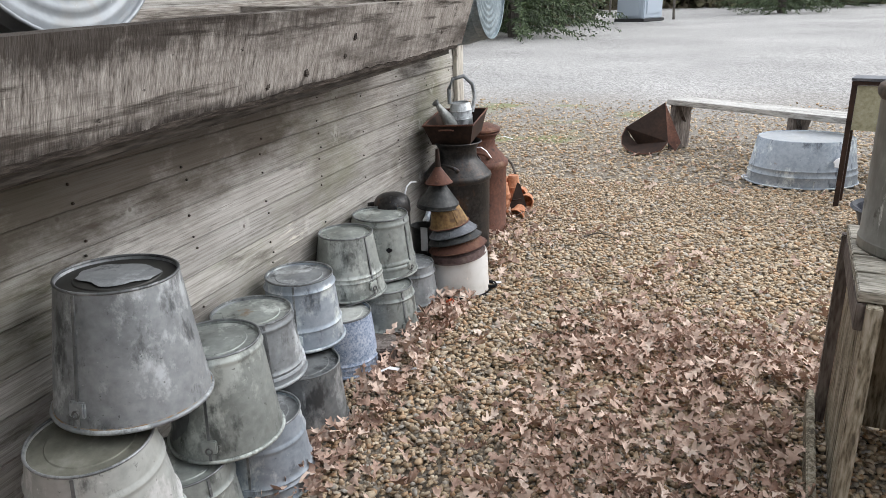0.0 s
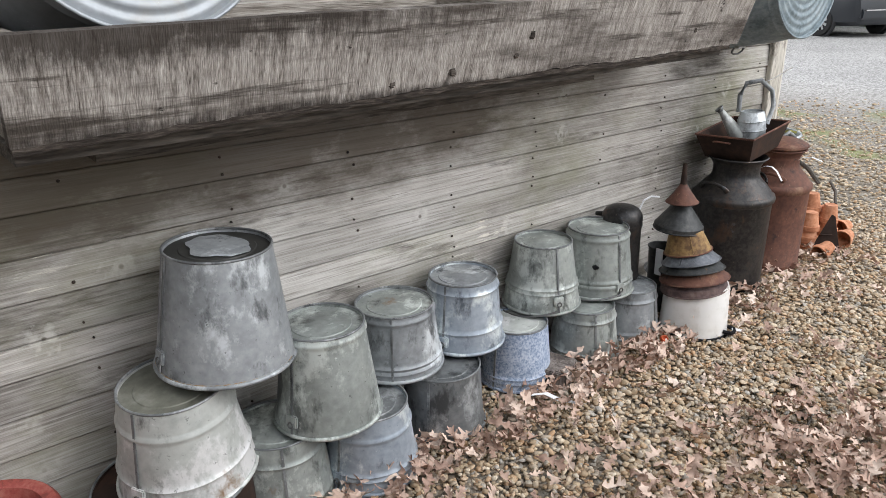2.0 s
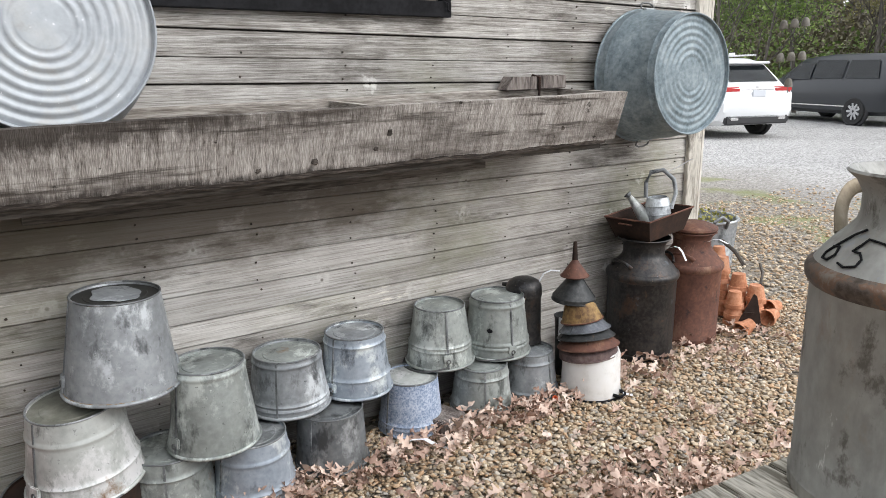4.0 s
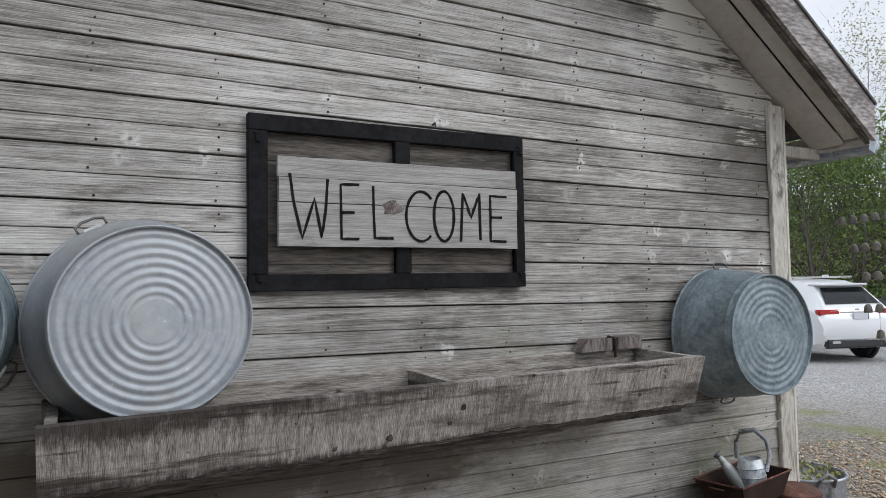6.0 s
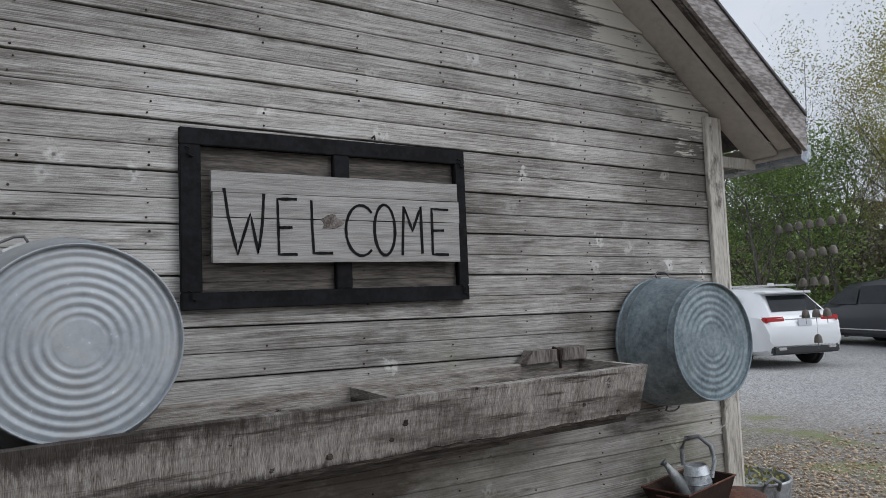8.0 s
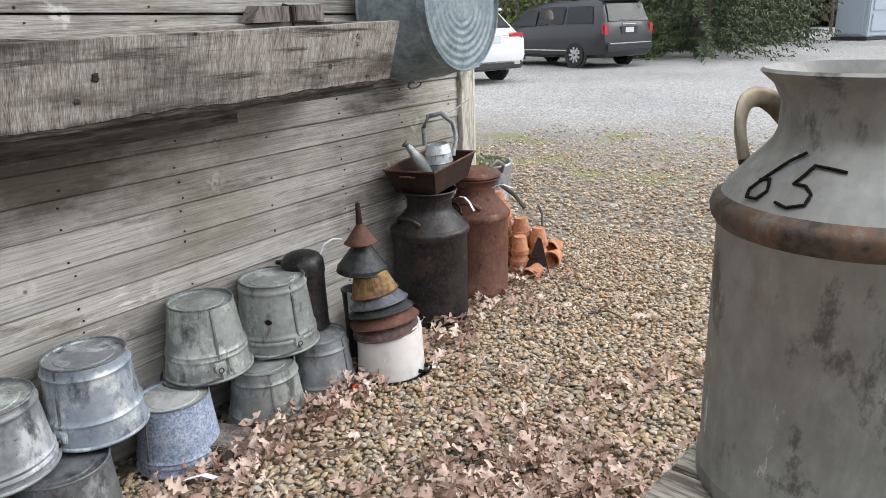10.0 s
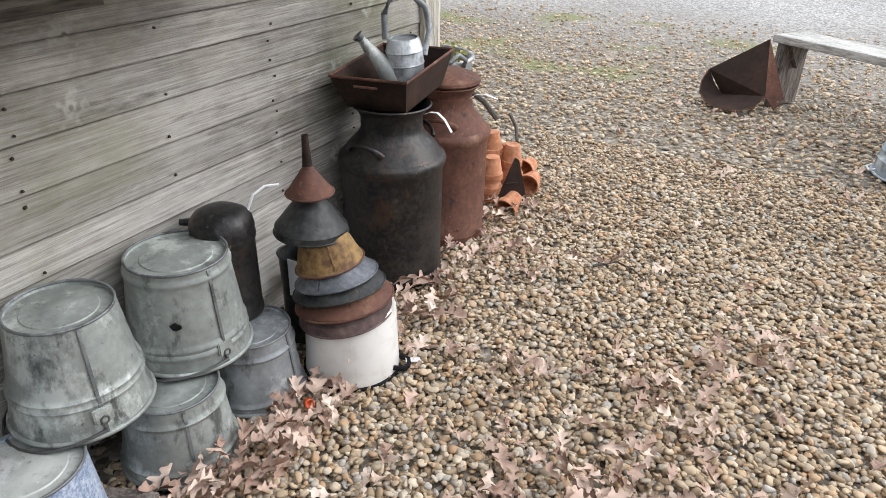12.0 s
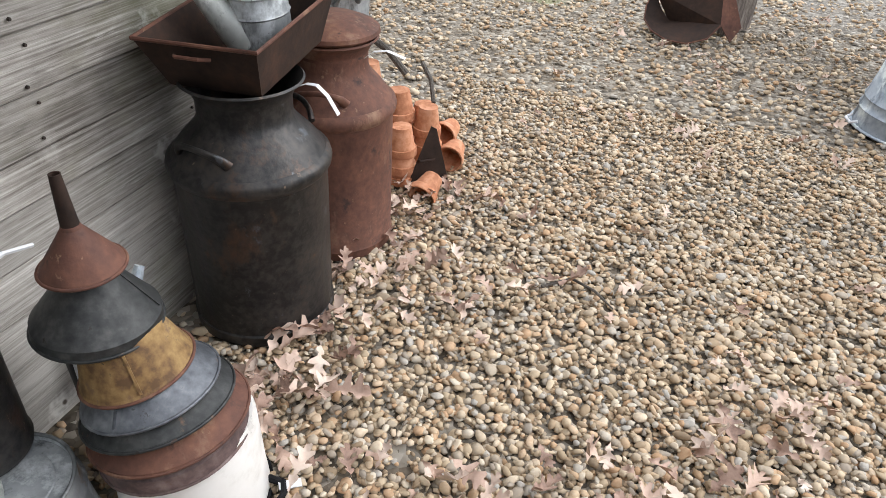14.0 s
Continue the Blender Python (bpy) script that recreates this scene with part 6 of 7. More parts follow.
def pebbles(name, n, x0, x1, y0, y1, size, sub, seed, keep, lift=0.0):
    r = np.random.RandomState(seed)
    x, y = r.uniform(x0, x1, n), r.uniform(y0, y1, n)
    ok = keep(x, y)
    x, y = x[ok], y[ok]
    n = len(x)
    bv, bf = ball(sub)
    nv = len(bv)
    s = size * np.exp(np.clip(r.normal(0, 0.24, n), -0.5, 0.45))
    shape = np.stack([s * r.uniform(0.8, 1.25, n), s * r.uniform(0.62, 0.95, n), s * r.uniform(0.32, 0.52, n)], 1)
    # lumpy outlines
    lump = 1 + 0.22 * np.sin(bv[None, :, 0] * r.uniform(1.5, 3.5, (n, 1)) + r.uniform(0, 6, (n, 1))) + 0.12 * np.sin(bv[None, :, 1] * r.uniform(2, 4, (n, 1)) + r.uniform(0, 6, (n, 1)))
    P = bv[None] * lump[..., None] * shape[:, None, :]
    a, b, c = r.uniform(0, 2 * np.pi, n), r.normal(0, 0.26, n), r.normal(0, 0.26, n)
    ca, sa, cb, sb, cc, sc_ = np.cos(a), np.sin(a), np.cos(b), np.sin(b), np.cos(c), np.sin(c)
    px, py, pz = P[..., 0], P[..., 1], P[..., 2]
    py, pz = py * cc[:, None] - pz * sc_[:, None], py * sc_[:, None] + pz * cc[:, None]
    px, pz = px * cb[:, None] + pz * sb[:, None], -px * sb[:, None] + pz * cb[:, None]
    px, py = px * ca[:, None] - py * sa[:, None], px * sa[:, None] + py * ca[:, None]
    z = r.uniform(-0.014, 0.006, n) + lift
    V = np.stack([px + x[:, None], py + y[:, None], pz + z[:, None]], 2).reshape(-1, 3)
    Fc = (bf[None] + (np.arange(n) * nv)[:, None, None]).reshape(-1, 3)
    ob = fast_mesh(name, V, Fc, M_STONE)
    return tagged(ob, "loose rounded tan, grey and rust-coloured river pebbles", "pebbles", kind="stuff")


def near(x, y):
    return (x > 0.02) | (y > CORNER_Y + 0.05)


def zone(x, y):
    return (x > 0.15) & (x < 2.75) & (y > 0.6) & (y < 5.6)


def middle(x, y):
    return (x > 0.3) & (x < 2.3) & (y > 2.3) & (y < 4.7)


def fade(x, y):
    """The rounded stones give out gradually towards the lot."""
    h = np.sin(x * 127.1 + y * 311.7) * 43758.5453
    return near(x, y) & (h - np.floor(h) > (y - 6.2) / 4.0)


pebbles("pebbles", 26000, 0.3, 2.3, 2.3, 4.7, 0.0104, 1, 1, middle)
pebbles("pebbles", 7500, 0.3, 2.3, 2.3, 4.7, 0.0112, 2, 9, middle, 0.004)
pebbles("pebbles", 64000, 0.02, 2.75, 0.6, 5.6, 0.0108, 1, 8, lambda x, y: near(x, y) & zone(x, y) & ~middle(x, y))
pebbles("pebbles", 60000, -2.2, 5.2, -1.2, 10.5, 0.0150, 1, 2, lambda x, y: fade(x, y) & ~zone(x, y))


def leaf_outline():
    """Half of a lobed oak leaf: distance along the midrib, and half width."""
    return [(0.0, 0.012), (0.10, 0.02), (0.18, 0.13), (0.24, 0.15), (0.30, 0.06), (0.38, 0.08), (0.46, 0.27), (0.53, 0.29), (0.56, 0.09), (0.64, 0.10), (0.72, 0.25), (0.79, 0.23), (0.82, 0.09), (0.88, 0.10), (0.94, 0.10), (1.0, 0.015)]


def oak_leaves(name, n, place, seed, size=(0.06, 0.115)):
    r = np.random.RandomState(seed)
    half = np.array(leaf_outline())
    k = len(half)
    # three verts a station: left, midrib, right
    base = np.concatenate([np.stack([half[:, 0], half[:, 1], np.zeros(k)], 1), np.stack([half[:, 0], np.zeros(k), np.zeros(k)], 1), np.stack([half[:, 0], -half[:, 1], np.zeros(k)], 1)])
    F = []
    for i in range(k - 1):
        F += [(i, k + i, k + i + 1, i + 1), (k + i, 2 * k + i, 2 * k + i + 1, k + i + 1)]
    F = np.array(F)
    V, FF = [], []
    for i in range(n):
        x, y, z = place(r)
        s = r.uniform(*size)
        p = base.copy()
        p[:, 1] *= r.uniform(0.6, 1.05)
        # sweep lobes forward, fold along the rib and curl the ends
        p[:, 0] += np.abs(p[:, 1]) * r.uniform(0.1, 0.5)
        p[:, 2] += np.abs(p[:, 1]) * r.uniform(-0.4, 1.3) + r.uniform(-0.7, 0.9) * (p[:, 0] - 0.5) ** 2 + 0.07 * np.sin(p[:, 0] * 9 + r.uniform(0, 6)) * np.sign(p[:, 1]) + 0.25 * r.normal() * p[:, 1] * p[:, 0]
        p[:, 0] -= 0.5
        p *= s
        e = Euler((r.normal(0, 0.38), r.normal(0, 0.38), r.uniform(0, 6.28)))
        p = p @ np.array(e.to_matrix()).T
        p[:, 2] -= p[:, 2].min() * 0.8
        V.append(p + (x, y, z))
        FF.append(F + len(V) * len(base) - len(base))
    ob = fast_mesh(name, np.concatenate(V), np.concatenate(FF), M_LEAF)
    return tagged(ob, "dry curled brown oak leaves drifted over the gravel", "leaves", kind="stuff")


def drift(r):
    """Leaves lie thick across the near gravel and thin out further along."""
    while True:
        x, y = r.uniform(0.36, 2.75), r.uniform(0.4, 4.2)
        d = 0.95 * min(1, max(0, (x - 0.80) / 0.35)) * min(1, max(0, (3.3 - y) / 0.45)) + 0.3 * noise.noise(Vector((x * 1.9, y * 1.9, 2)))
        d = max(d, 0.55 if x < 0.52 and y < 3.1 else 0.10 if y < 3.5 else 0.0)
        if 1.8 < x and 1.9 < y < 2.55:
            continue
        if r.uniform() < d * 0.9:
            return x, y, r.uniform(0.012, 0.06)


oak_leaves("leaf_litter", 4300, drift, 3, (0.052, 0.098))
oak_leaves("leaf_litter", 130, lambda r: (r.uniform(0.30, 0.50), r.uniform(1.4, 3.6), r.uniform(0.008, 0.05)), 5)
oak_leaves("leaf_litter", 90, lambda r: (0.24 + abs(r.normal(0.12, 0.12)), r.uniform(3.45, 4.6), r.uniform(0.008, 0.03)), 6, (0.06, 0.11))
oak_leaves("leaf_litter", 130, lambda r: (r.uniform(0.5, 3.2), r.uniform(2.9, 7.5), r.uniform(0.008, 0.02)), 7, (0.05, 0.10))
for pts in (((0.86, 4.16, 0.02), (0.93, 4.22, 0.028), (1.0, 4.19, 0.028), (1.06, 4.14, 0.022)), ((1.02, 3.0, 0.02), (1.06, 2.9, 0.03), (1.08, 2.78, 0.02), (1.15, 2.68, 0.02)), ((1.3, 3.1, 0.02), (1.34, 3.0, 0.03), (1.3, 2.9, 0.022))):
    tw = thing("twig", Matrix(), "thin dry grey twig lying on the gravel", "twig", "twigs")
    part("stem", tube(pts, 0.004, 6, taper=[0.005] + [0.004] * (len(pts) - 2) + [0.002]), M_BARK, tw)


# ---- vehicles ----
def loft(sections, closed=True, bm=None):
    bm = bm or bmesh.new()
    rings = [[bm.verts.new(p) for p in s] for s in sections]
    n = len(rings[0])
    for a, b in zip(rings, rings[1:]):
        for i in range(n if closed else n - 1):
            j = (i + 1) % n
            bm.faces.new((a[i], a[j], b[j], b[i]))
    if closed:
        bm.faces.new(rings[0][::-1])
        bm.faces.new(rings[-1])
    bmesh.ops.recalc_face_normals(bm, faces=bm.faces)
    return bm


def car_section(x, zb, zbelt, ztop, wb, wbelt, wtop):
    """A cross-section at x: sill, flank, belt line, roof, mirrored."""
    right = [(wb * 0.86, zb), (wb, zb + 0.1), (wbelt + 0.015, (zb + zbelt) * 0.52), (wbelt, zbelt), (wtop + 0.02, ztop - 0.09), (wtop - 0.06, ztop - 0.015), (wtop * 0.5, ztop)]
    pts = [(x, w, z) for w, z in right] + [(x, -w, z) for w, z in right[::-1]]
    return pts


def vehicle(m, name, label, secs, paint, rim, wheel_r, wheel_x, glass, half, lamps, extras, category):
    t = thing(name, m, label, category)
    part("body", loft([car_section(*s) for s in secs]), paint, t, smooth=34)
    for wx in wheel_x:
        for sd in (1, -1):
            w = part("wheel", lathe([(wheel_r * 0.62, -0.10), (wheel_r * 0.95, -0.105), (wheel_r, -0.085), (wheel_r, 0.085), (wheel_r * 0.95, 0.105), (wheel_r * 0.66, 0.10), (wheel_r * 0.62, 0.05)], 36), M_TYRE, t, "black tyre", smooth=40)
            w.matrix_basis = pose(wx, sd * (half - 0.055), wheel_r, -90 * sd, 0, 0)
            part("rim", lathe([(wheel_r * 0.66, 0.085), (wheel_r * 0.60, 0.06), (wheel_r * 0.2, 0.075), (0, 0.08)], 30), M_RIM_DARK, w, smooth=40)
            for k in range(5 if rim is M_RIM_DARK else 9):
                a = 360 * k / (5 if rim is M_RIM_DARK else 9)
                part("spoke", box(wheel_r * 0.1, wheel_r * 0.62, -0.028, 0.028, 0.078, 0.094, 0.004), M_RIM, w).matrix_basis = pose(0, 0, 0, 0, 0, a)
            arch = part("wheel_arch", torus(wheel_r + 0.035, 0.045, 0.0, 40, 8), M_TRIM_BLACK, t, smooth=60)
            arch.matrix_basis = pose(wx, sd * (half - 0.03), wheel_r + 0.01, 90, 0, 0)
    for nm, pts, mat in glass:
        bm = bmesh.new()
        f = bm.faces.new([bm.verts.new(p) for p in pts])
        bmesh.ops.solidify(bm, geom=[f], thickness=0.012)
        part(nm, bm, mat, t)
    for nm, b, mat, lab in extras:
        part(nm, box(*b), mat, t, lab)
    for b in lamps:
        part("tail_lamp", box(*b), M_LAMP_RED, t, "red tail lamp")
    return t


def flank(x0, x1, x2, x3, z0, z1, w0, w1, sd):
    """A side window between the belt and the roof rail."""
    return [(x0, sd * w0, z0), (x1, sd * w0, z0), (x2, sd * w1, z1), (x3, sd * w1, z1)]


def bearing(fx, fy):
    return math.degrees(math.atan2(fy, fx))


# local x runs forward from the rear bumper
SUV_SECS = [(0.0, 0.42, 0.70, 0.84, 0.80, 0.85, 0.76), (0.08, 0.30, 0.92, 1.04, 0.87, 0.91, 0.80), (0.20, 0.27, 1.04, 1.16, 0.91, 0.93, 0.76), (0.58, 0.24, 1.07, 1.53, 0.93, 0.945, 0.62), (1.05, 0.24, 1.06, 1.65, 0.935, 0.95, 0.63),
            (2.0, 0.24, 1.03, 1.69, 0.93, 0.945, 0.65), (2.9, 0.24, 1.02, 1.60, 0.93, 0.94, 0.64), (3.55, 0.24, 1.02, 1.16, 0.93, 0.93, 0.78), (4.5, 0.26, 0.92, 0.98, 0.90, 0.90, 0.74), (4.85, 0.36, 0.72, 0.76, 0.74, 0.74, 0.6)]
suv_glass = [("rear_window", [(0.190, -0.62, 1.165), (0.190, 0.62, 1.165), (0.50, 0.50, 1.49), (0.50, -0.50, 1.49)], M_GLASS_DARK)]
for sd in (1, -1):
    suv_glass += [("side_window", flank(0.75, 1.6, 1.6, 1.0, 1.10, 1.50, 0.955, 0.80, sd), M_GLASS_DARK), ("side_window", flank(1.68, 2.6, 2.45, 1.68, 1.10, 1.52, 0.955, 0.80, sd), M_GLASS_DARK)]
suv_extra = [("lower_bumper", (-0.03, 0.10, -0.80, 0.80, 0.30, 0.47, 0.03), M_TRIM_BLACK, "black lower bumper"), ("number_plate", (-0.012, 0.02, -0.16, 0.16, 0.86, 0.99, 0.004), M_PLATE, "white number plate"),
             ("exhaust", (-0.05, 0.02, 0.50, 0.70, 0.39, 0.45, 0.015), M_CHROME, "chrome exhaust trim"), ("exhaust", (-0.05, 0.02, -0.70, -0.50, 0.39, 0.45, 0.015), M_CHROME, "chrome exhaust trim"),
             ("spoiler", (0.40, 0.78, -0.58, 0.58, 1.525, 1.575, 0.02), M_CAR_WHITE, ""), ("roof_fin", (0.85, 1.02, -0.02, 0.02, 1.70, 1.76, 0.008), M_CAR_WHITE, ""),
             ("roof_rail", (0.9, 2.7, 0.60, 0.63, 1.69, 1.73, 0.01), M_CHROME, ""), ("roof_rail", (0.9, 2.7, -0.63, -0.60, 1.69, 1.73, 0.01), M_CHROME, ""),
             ("badge", (0.075, 0.10, -0.05, 0.05, 1.02, 1.07, 0.01), M_CHROME, "plain chrome badge"), ("chrome_strip", (0.05, 0.09, -0.42, 0.42, 0.995, 1.012, 0.003), M_CHROME, "")]
suv_lamps = [(0.05, 0.24, 0.42, 0.90, 0.94, 1.06, 0.03), (0.05, 0.24, -0.90, -0.42, 0.94, 1.06, 0.03)]
SUV = vehicle(pose(-6.15, 14.93, 0, 0, 0, bearing(-0.958, 0.285)), "white_suv", "white crossover car parked on the gravel lot", SUV_SECS, M_CAR_WHITE, M_RIM_DARK, 0.37, (0.98, 3.75), suv_glass, 0.93, suv_lamps, suv_extra, "car")
VAN_SECS = [(0.0, 0.40, 0.66, 0.80, 0.86, 0.90, 0.84), (0.06, 0.30, 1.06, 1.16, 0.92, 0.95, 0.88), (0.12, 0.28, 1.10, 1.295, 0.94, 0.97, 0.84), (0.30, 0.26, 1.10, 1.70, 0.96, 0.985, 0.78), (0.6, 0.25, 1.09, 1.76, 0.97, 0.99, 0.78),
            (2.2, 0.25, 1.06, 1.77, 0.97, 0.99, 0.78), (3.2, 0.25, 1.02, 1.68, 0.97, 0.985, 0.76), (4.1, 0.25, 1.0, 1.16, 0.96, 0.97, 0.8), (4.8, 0.28, 0.88, 0.94, 0.92, 0.92, 0.78), (5.14, 0.38, 0.68, 0.72, 0.74, 0.74, 0.6)]
van_glass = [("rear_window", [(0.045, -0.76, 1.20), (0.045, 0.76, 1.20), (0.24, 0.68, 1.64), (0.24, -0.68, 1.64)], M_GLASS_DARK)]
for sd in (1, -1):
    van_glass += [("side_window", flank(0.40, 1.45, 1.45, 0.55, 1.16, 1.60, 0.992, 0.85, sd), M_GLASS_DARK), ("side_window", flank(1.55, 2.6, 2.6, 1.55, 1.14, 1.61, 0.992, 0.85, sd), M_GLASS_DARK), ("side_window", flank(2.68, 3.7, 3.25, 2.68, 1.12, 1.56, 0.990, 0.85, sd), M_GLASS_DARK)]
van_extra = [("rear_bumper", (-0.06, 0.12, -0.90, 0.90, 0.42, 0.66, 0.04), M_CAR_GREY, ""), ("bumper_trim", (-0.07, 0.0, -0.80, 0.80, 0.62, 0.645, 0.006), M_CHROME, "thin bright trim"), ("number_plate", (-0.005, 0.04, -0.16, 0.16, 0.90, 1.03, 0.004), M_PLATE, "white number plate"),
             ("plate_recess", (0.005, 0.05, -0.32, 0.32, 0.86, 1.06, 0.01), M_TRIM_BLACK, ""), ("chrome_letters", (0.028, 0.05, -0.25, 0.25, 1.10, 1.13, 0.003), M_CHROME, "plain chrome strip"), ("spoiler", (0.16, 0.5, -0.72, 0.72, 1.715, 1.755, 0.018), M_CAR_GREY, ""),
             ("wiper", (0.07, 0.10, -0.30, 0.20, 1.19, 1.21, 0.004), M_TRIM_BLACK, ""), ("sill_strip", (0.8, 4.2, 0.985, 1.0, 0.44, 0.47, 0.004), M_CHROME, ""), ("sill_strip", (0.8, 4.2, -1.0, -0.985, 0.44, 0.47, 0.004), M_CHROME, "")]
van_lamps = [(0.02, 0.16, 0.78, 0.965, 0.84, 1.14, 0.03), (0.02, 0.16, -0.965, -0.78, 0.84, 1.14, 0.03)]
VAN = vehicle(pose(-5.30, 20.45, 0, 0, 0, bearing(-0.936, 0.35)), "grey_minivan", "dark slate-grey minivan parked on the gravel lot", VAN_SECS, M_CAR_GREY, M_RIM, 0.34, (1.05, 4.05), van_glass, 0.97, van_lamps, van_extra, "van")

booth = thing("portable_toilet", pose(-1.6, 37.6, 0, 0, 0, -30) @ Matrix.Scale(1.4, 4), "pale blue-grey plastic portable toilet cabin", "toilet cabin")
part("cabin", box(-0.55, 0.55, -0.55, 0.55, 0.1, 2.1, 0.03), M_BOOTH, booth)
part("roof", box(-0.6, 0.6, -0.6, 0.6, 2.1, 2.25, 0.05), M_BENCH, booth)
part("door", box(-0.40, 0.40, -0.585, -0.552, 0.18, 1.95, 0.01), M_BOOTH, booth, "moulded plastic door")
for z in (0.25, 0.85, 1.45):
    part("panel", box(0.552, 0.58, -0.42, 0.42, z, z + 0.5, 0.02), M_BOOTH, booth)
part("skid", box(-0.6, 0.6, -0.6, 0.6, 0.0, 0.1, 0.01), M_TRIM_BLACK, booth)


# ---- trees ----
def limb_tree(seed, h, r0, levels=4, spread=0.55, first=0.35):
    """A bare tree: tapered trunk with limbs that fork three or four times. Returns its mesh and its twig ends."""
    rg = random.Random(seed)
    V, Fq, ends = [], [], []

    def seg(pts, rad, n):
        up = Vector((0.3, 0.2, 0.9))
        start = len(V)
        for i, p in enumerate(pts):
            d = (pts[min(i + 1, len(pts) - 1)] - pts[max(i - 1, 0)]).normalized()
            a = d.cross(Vector((1, 0.3, 0.1))).normalized()
            b = d.cross(a)
            for k in range(n):
                c, s = math.cos(2 * math.pi * k / n), math.sin(2 * math.pi * k / n)
                V.append(p + (a * c + b * s) * rad[i])
        for i in range(len(pts) - 1):
            for k in range(n):
                j = (k + 1) % n
                Fq.append((start + i * n + k, start + i * n + j, start + (i + 1) * n + j, start + (i + 1) * n + k))

    def grow(p, d, length, r, lev):
        m = 5 if lev == 0 else 4
        pts, rad = [p], [r]
        for i in range(m):
            d = (d + Vector((rg.uniform(-1, 1), rg.uniform(-1, 1), rg.uniform(-0.3, 0.7))) * (0.12 if lev == 0 else 0.34)).normalized()
            pts.append(pts[-1] + d * length / m)
            rad.append(r * (1 - 0.62 * (i + 1) / m))
        seg(pts, rad, 8 if lev == 0 else 5 if lev == 1 else 3)
        if lev >= levels:
            ends.append(pts[-1])
            ends.append(pts[-2])
            return
        kids = rg.randint(5, 7) if lev == 0 else rg.randint(3, 5)
        for c in range(kids):
            f = first + (1 - first) * (c + rg.random() * 0.6) / kids if lev == 0 else 0.25 + 0.75 * (c + 0.5) / kids
            f = min(f, 1.0)
            i = min(int(f * m), m - 1)
            q = pts[i].lerp(pts[i + 1], f * m - i)
            side = Vector((rg.uniform(-1, 1), rg.uniform(-1, 1), 0)).normalized()
            nd = (d * (1 - spread) + side * spread * rg.uniform(0.7, 1.3) + Vector((0, 0, 0.18))).normalized()
            grow(q, nd, length * rg.uniform(0.46, 0.68), r * (1 - 0.62 * f) * 0.6, lev + 1)

    grow(Vector((0, 0, -0.1)), Vector((0, 0, 1)), h * 0.72, r0, 0)
    return np.array([v[:] for v in V]), np.array(Fq), np.array([e[:] for e in ends])


def leaf_cloud(points, per, spread, size, seed):
    """Small leaf blades scattered round points."""
    r = np.random.RandomState(seed)
    P = np.repeat(points, per, 0) + r.normal(0, spread, (len(points) * per, 3))
    n = len(P)
    u = r.normal(0, 1, (n, 3)); u /= np.linalg.norm(u, axis=1)[:, None]
    w = np.cross(u, r.normal(0, 1, (n, 3))); w /= np.linalg.norm(w, axis=1)[:, None]
    s = size * r.uniform(0.6, 1.5, (n, 1))
    V = np.stack([P - u * s, P + w * s * 0.5, P + u * s, P - w * s * 0.5], 1).reshape(-1, 3)
    return V, np.arange(n * 4).reshape(-1, 4)


TREE_KINDS = []
for seed, h, lv, leafmat, per, spread, size, label in (
        (1, 15, 4, None, 0, 0, 0, "tall bare woodland tree with grey branching limbs"), (2, 13, 4, M_BUDS, 1, 0.2, 0.03, "budding woodland tree with thin brown twigs"), (3, 16, 4, M_YELLOW, 20, 0.5, 0.06, "tall tree in yellow-green spring bud"),
        (4, 9, 3, M_SPRING, 60, 0.6, 0.065, "small tree in fresh green spring leaf"), (5, 14, 4, None, 0, 0, 0, "bare woodland tree with a forked crown")):
    tv, tf, te = limb_tree(seed, h, 0.13 if h > 10 else 0.08, lv, first=0.3 if h > 10 else 0.15)
    t = thing("tree", pose(0, -60 - seed, 0), label, "tree", "woodland trees")
    a = fast_mesh("trunk", tv, tf, M_BARK)
    a.parent = t
    if leafmat:
        lv_, lf_ = leaf_cloud(te, per, spread, size, seed)
        b = fast_mesh("crown", lv_, lf_, leafmat, False)
        b.parent = t
    TREE_KINDS.append(t)


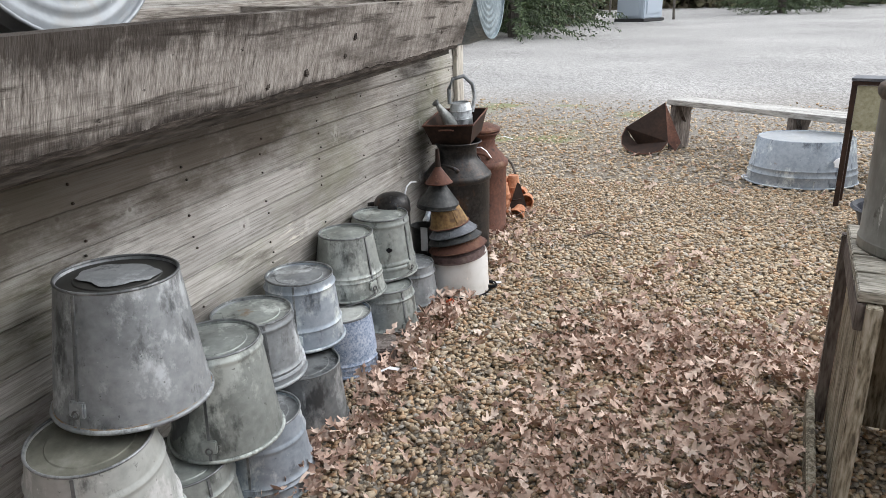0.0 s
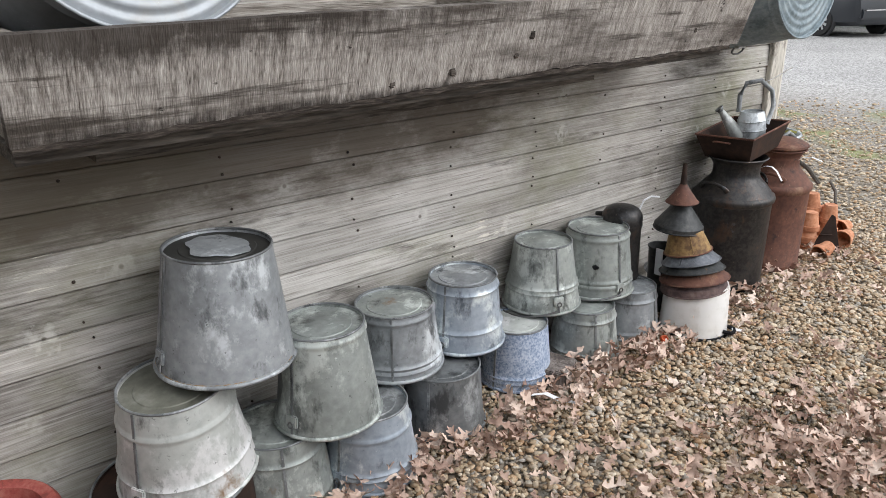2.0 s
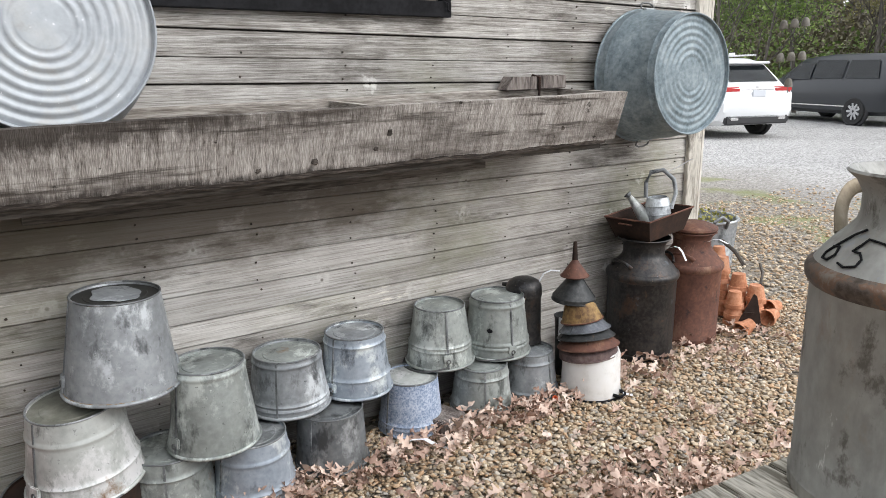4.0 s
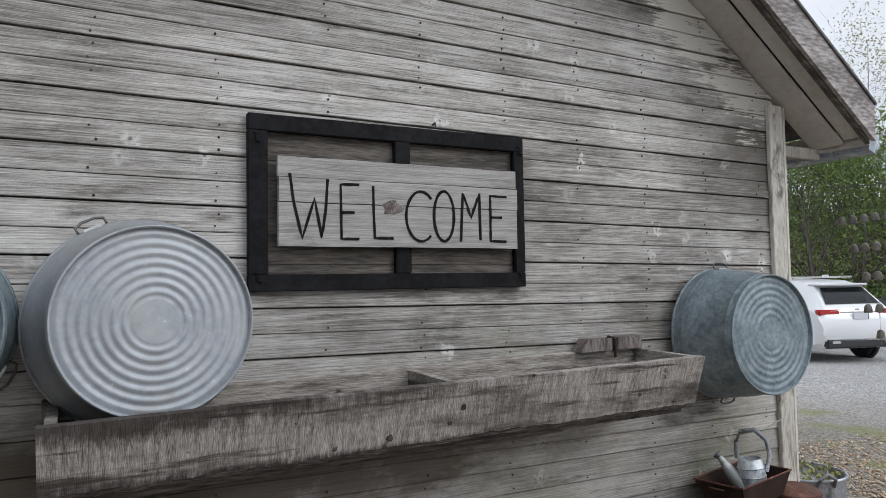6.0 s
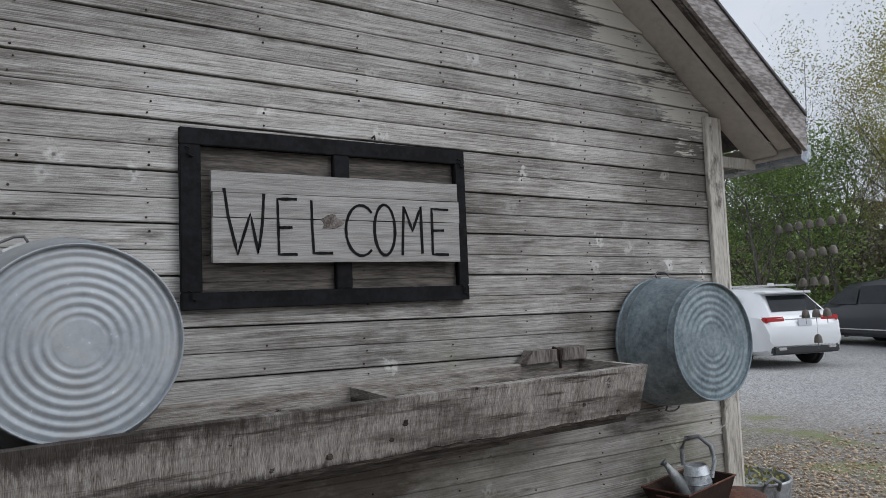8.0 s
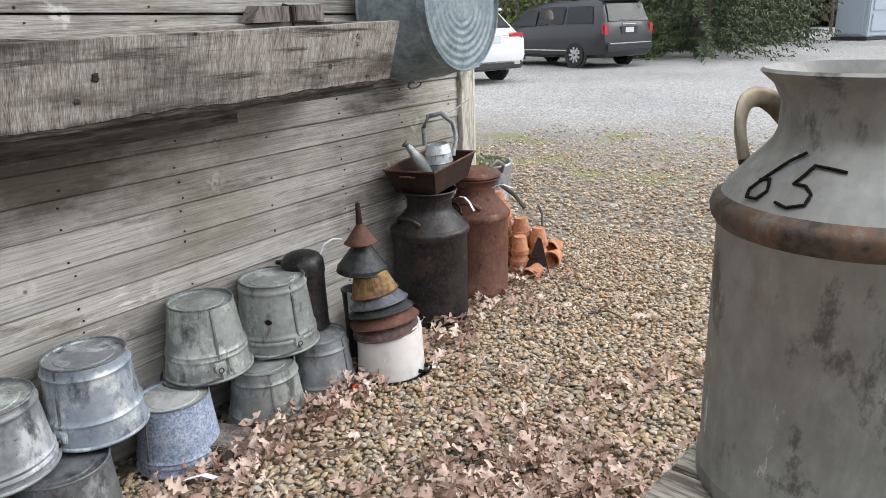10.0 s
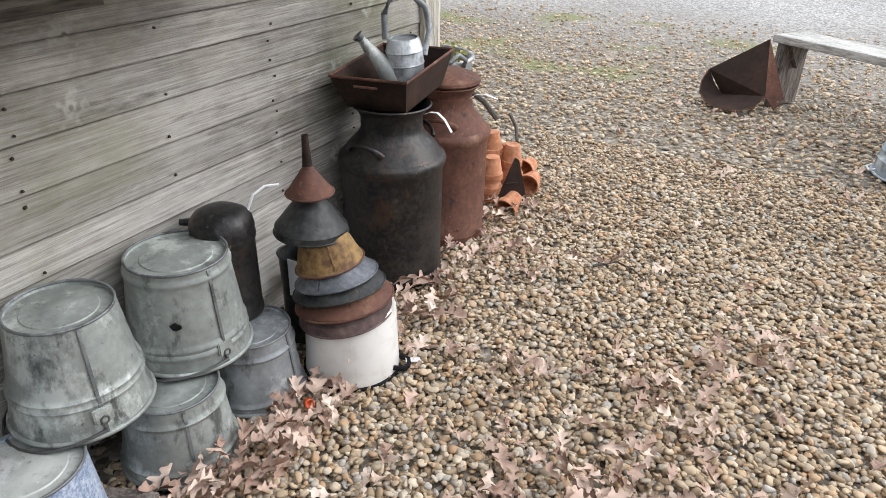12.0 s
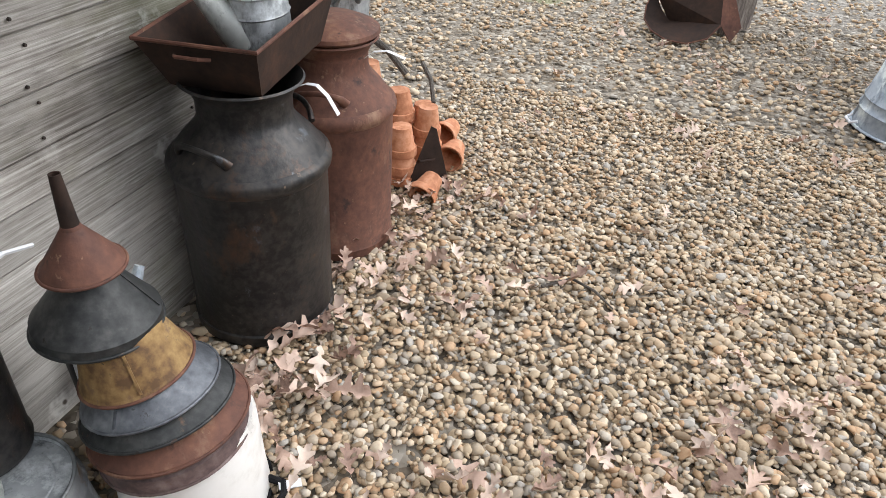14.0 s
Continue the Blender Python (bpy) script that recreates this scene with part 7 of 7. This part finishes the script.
def spruce(seed, h, width):
    """A spruce: whorls of drooping boughs, each hung with short needle sprays."""
    r = np.random.RandomState(seed)
    base, axis, fin = [], [], []
    z = 0.25
    while z < h:
        f = 1 - z / h
        L = width * (f ** 0.85) * r.uniform(0.85, 1.1) + 0.15
        n = r.randint(9, 13)
        for k in range(n):
            a = 2 * np.pi * (k + r.uniform(-0.3, 0.3)) / n
            droop = r.uniform(0.18, 0.42)
            l = L * r.uniform(0.7, 1.12)
            m = int(l / 0.11) + 3
            s = np.linspace(0.12, 1, m)
            px, pz = l * s, z + 0.12 * l * s - droop * l * s ** 2 + 0.16 * l * np.maximum(s - 0.75, 0)
            for side in (-1, 1, 2):
                base.append(np.stack([px * np.cos(a) + r.normal(0, 0.035, m), px * np.sin(a) + r.normal(0, 0.035, m), pz + r.normal(0, 0.03, m)], 1))
                out = 0.6 * np.array([np.cos(a), np.sin(a), 0]) + (side if side < 2 else 0) * np.array([-np.sin(a), np.cos(a), 0]) + np.array([0, 0, -0.35 if side < 2 else -1.1])
                axis.append(np.tile(out, (m, 1)) + r.normal(0, 0.28, (m, 3)))
                fin.append(np.full(m, 0.9) * (0.6 + 0.6 * (1 - s)))
        z += r.uniform(0.20, 0.30)
    P, A, S = np.concatenate(base), np.concatenate(axis), np.concatenate(fin)
    A /= np.linalg.norm(A, axis=1)[:, None]
    n = len(P)
    ln = (0.17 * r.uniform(0.6, 1.5, n) * S)[:, None]
    w = np.cross(A, r.normal(0, 1, (n, 3))); w /= np.linalg.norm(w, axis=1)[:, None]
    w *= 0.025
    V = np.stack([P - w, P + w, P + A * ln * 0.6 + w * 0.9, P + A * ln], 1).reshape(-1, 3)
    return V, np.arange(n * 4).reshape(-1, 4)


SPRUCES = []
for seed, h, w in ((21, 13.0, 3.3), (22, 10.0, 2.7)):
    t = thing("spruce", pose(0, -70 - seed, 0), "dense dark green spruce with drooping boughs", "spruce tree", "spruces")
    sv, sf = spruce(seed, h, w)
    b = fast_mesh("crown", sv, sf, M_NEEDLE, False)
    b.parent = t
    part("trunk", lathe([(0.22, -0.1), (0.16, h * 0.4), (0.03, h * 0.98), (0, h)], 10), M_BARK, t)
    SPRUCES.append(t)

rg = random.Random(77)
used_kind, used_spruce = set(), set()


def plant(kinds, used, k, x, y, s=1.0):
    m = pose(x, y, 0, 0, 0, rg.uniform(0, 360))
    if k not in used:
        used.add(k)
        kinds[k].matrix_basis = m
        kinds[k].scale = (s, s, s)
        return
    t = copy_thing(kinds[k], m)
    t.scale = (s, s, s)


# spruces along the lot's far side
for k, x, y, s in ((0, -4.75, 25.2, 1.08), (1, -6.3, 29.5, 1.0), (0, -8.2, 31.5, 0.8), (1, 5.2, 54.0, 1.1), (0, 5.4, 46.0, 1.0), (1, -4.6, 33.5, 1.0), (0, 9.5, 56.0, 1.0), (1, 15, 66, 1.2)):
    plant(SPRUCES, used_spruce, k, x, y, s)
# mixed wood behind the cars
for i in range(66):
    u = i / 65
    x = -34 + 34 * u + rg.uniform(-1.0, 1.0)
    y = 27 + 10 * u + rg.uniform(0, 17)
    near_row = rg.random()
    k = rg.choice((0, 1, 4, 0, 0, 4, 1, 0, 4))
    plant(TREE_KINDS, used_kind, k, x, y, rg.uniform(0.52, 0.74) if k != 3 else rg.uniform(0.6, 0.9))
for k, x, y, s in ((2, -9.7, 26.4, 0.42), (2, -8.5, 25.9, 0.40), (3, -11.0, 22.5, 0.72), (3, -13.5, 24.5, 0.8), (2, -9.0, 27.0, 0.62), (2, -7.9, 25.6, 0.62), (2, -7.2, 27.5, 0.66), (0, -10.5, 24.0, 0.6), (4, -8.4, 24.4, 0.6), (1, -11.5, 21.5, 0.5), (3, -17, 24, 0.9), (3, -21, 22, 0.9)):
    plant(TREE_KINDS, used_kind, k, x, y, s)


def thicket(n, x0, x1, y_of, h, mat, seed, label, depth=3.0, size=0.09):
    r = np.random.RandomState(seed)
    x = r.uniform(x0, x1, n)
    y = y_of(x) + r.uniform(0, depth, n)
    P = np.stack([x, y, h * r.uniform(0, 1, n) ** 1.3 * (0.65 + 0.35 * np.sin(x * 1.7) * np.sin(x * 0.6 + 1))], 1)
    V, Fc = leaf_cloud(P, 5, 0.22, size, seed)
    ob = fast_mesh("undergrowth", V, Fc, mat, False)
    return tagged(ob, label, "undergrowth", kind="stuff")


thicket(13500, -34, -4.2, lambda x: 28 + 0.22 * (x + 34) - 2, 5.0, M_BUDS, 31, "brown tangled undergrowth at the wood's edge", 9, 0.11)
thicket(3000, -34, -9, lambda x: 25 + 0.1 * (x + 30), 3.6, M_SPRING, 32, "fresh green shrubs at the wood's edge", 8)
thicket(900, -9.6, -6.4, lambda x: 24.5 + 0 * x, 2.2, M_SPRING, 33, "fresh green shrub behind the parked cars", 1.6)
thicket(17000, -60, 60, lambda x: 62 + 0 * x, 11, M_BUDS, 34, "far wooded edge beyond the lot", 14, 0.40)

# ---- hanging bells under the gutter ----
bells = thing("bell_mobile", pose(0, 0, 0), "hanging mobile of small weathered bells on thin wires", "wind chime")
start, right, TOP = Vector((0.055, 4.925, 0)), Vector((0.99, 0.14, 0)), 2.20
for n, z, s0 in ((7, 1.985, 0), (5, 1.825, 1), (3, 1.665, 2), (3, 1.485, 2), (1, 1.345, 3)):
    for i in range(n):
        p = start + right * 0.0595 * (s0 + i)
        zz = z + 0.004 * i
        b = part("bell", lathe([(0.0225, 0.0), (0.0215, 0.017), (0.018, 0.036), (0.009, 0.047), (0.0, 0.049)], 16), M_BELL, bells, smooth=60)
        b.matrix_basis = Matrix.Translation((p.x, p.y, zz))
        part("clapper", tube([(p.x, p.y, zz + 0.01), (p.x, p.y, zz - 0.035)], 0.002, 5), M_WIRE, bells)
        part("wire", tube([(p.x, p.y, zz + 0.048), (p.x, p.y, TOP)], 0.0008, 4), M_WIRE, bells)
p0, p1 = start - right * 0.03 + Vector((0, 0, TOP)), start + right * 0.39 + Vector((0, 0, TOP))
part("carrier_bar", tube([tuple(p0), tuple(p1)], 0.003, 6), M_WIRE, bells)
for q, gx in ((p0, 0.08), (p1, 0.26)):
    part("hanger", tube([tuple(q), (gx, 4.895, 2.37)], 0.0012, 4), M_WIRE, bells)
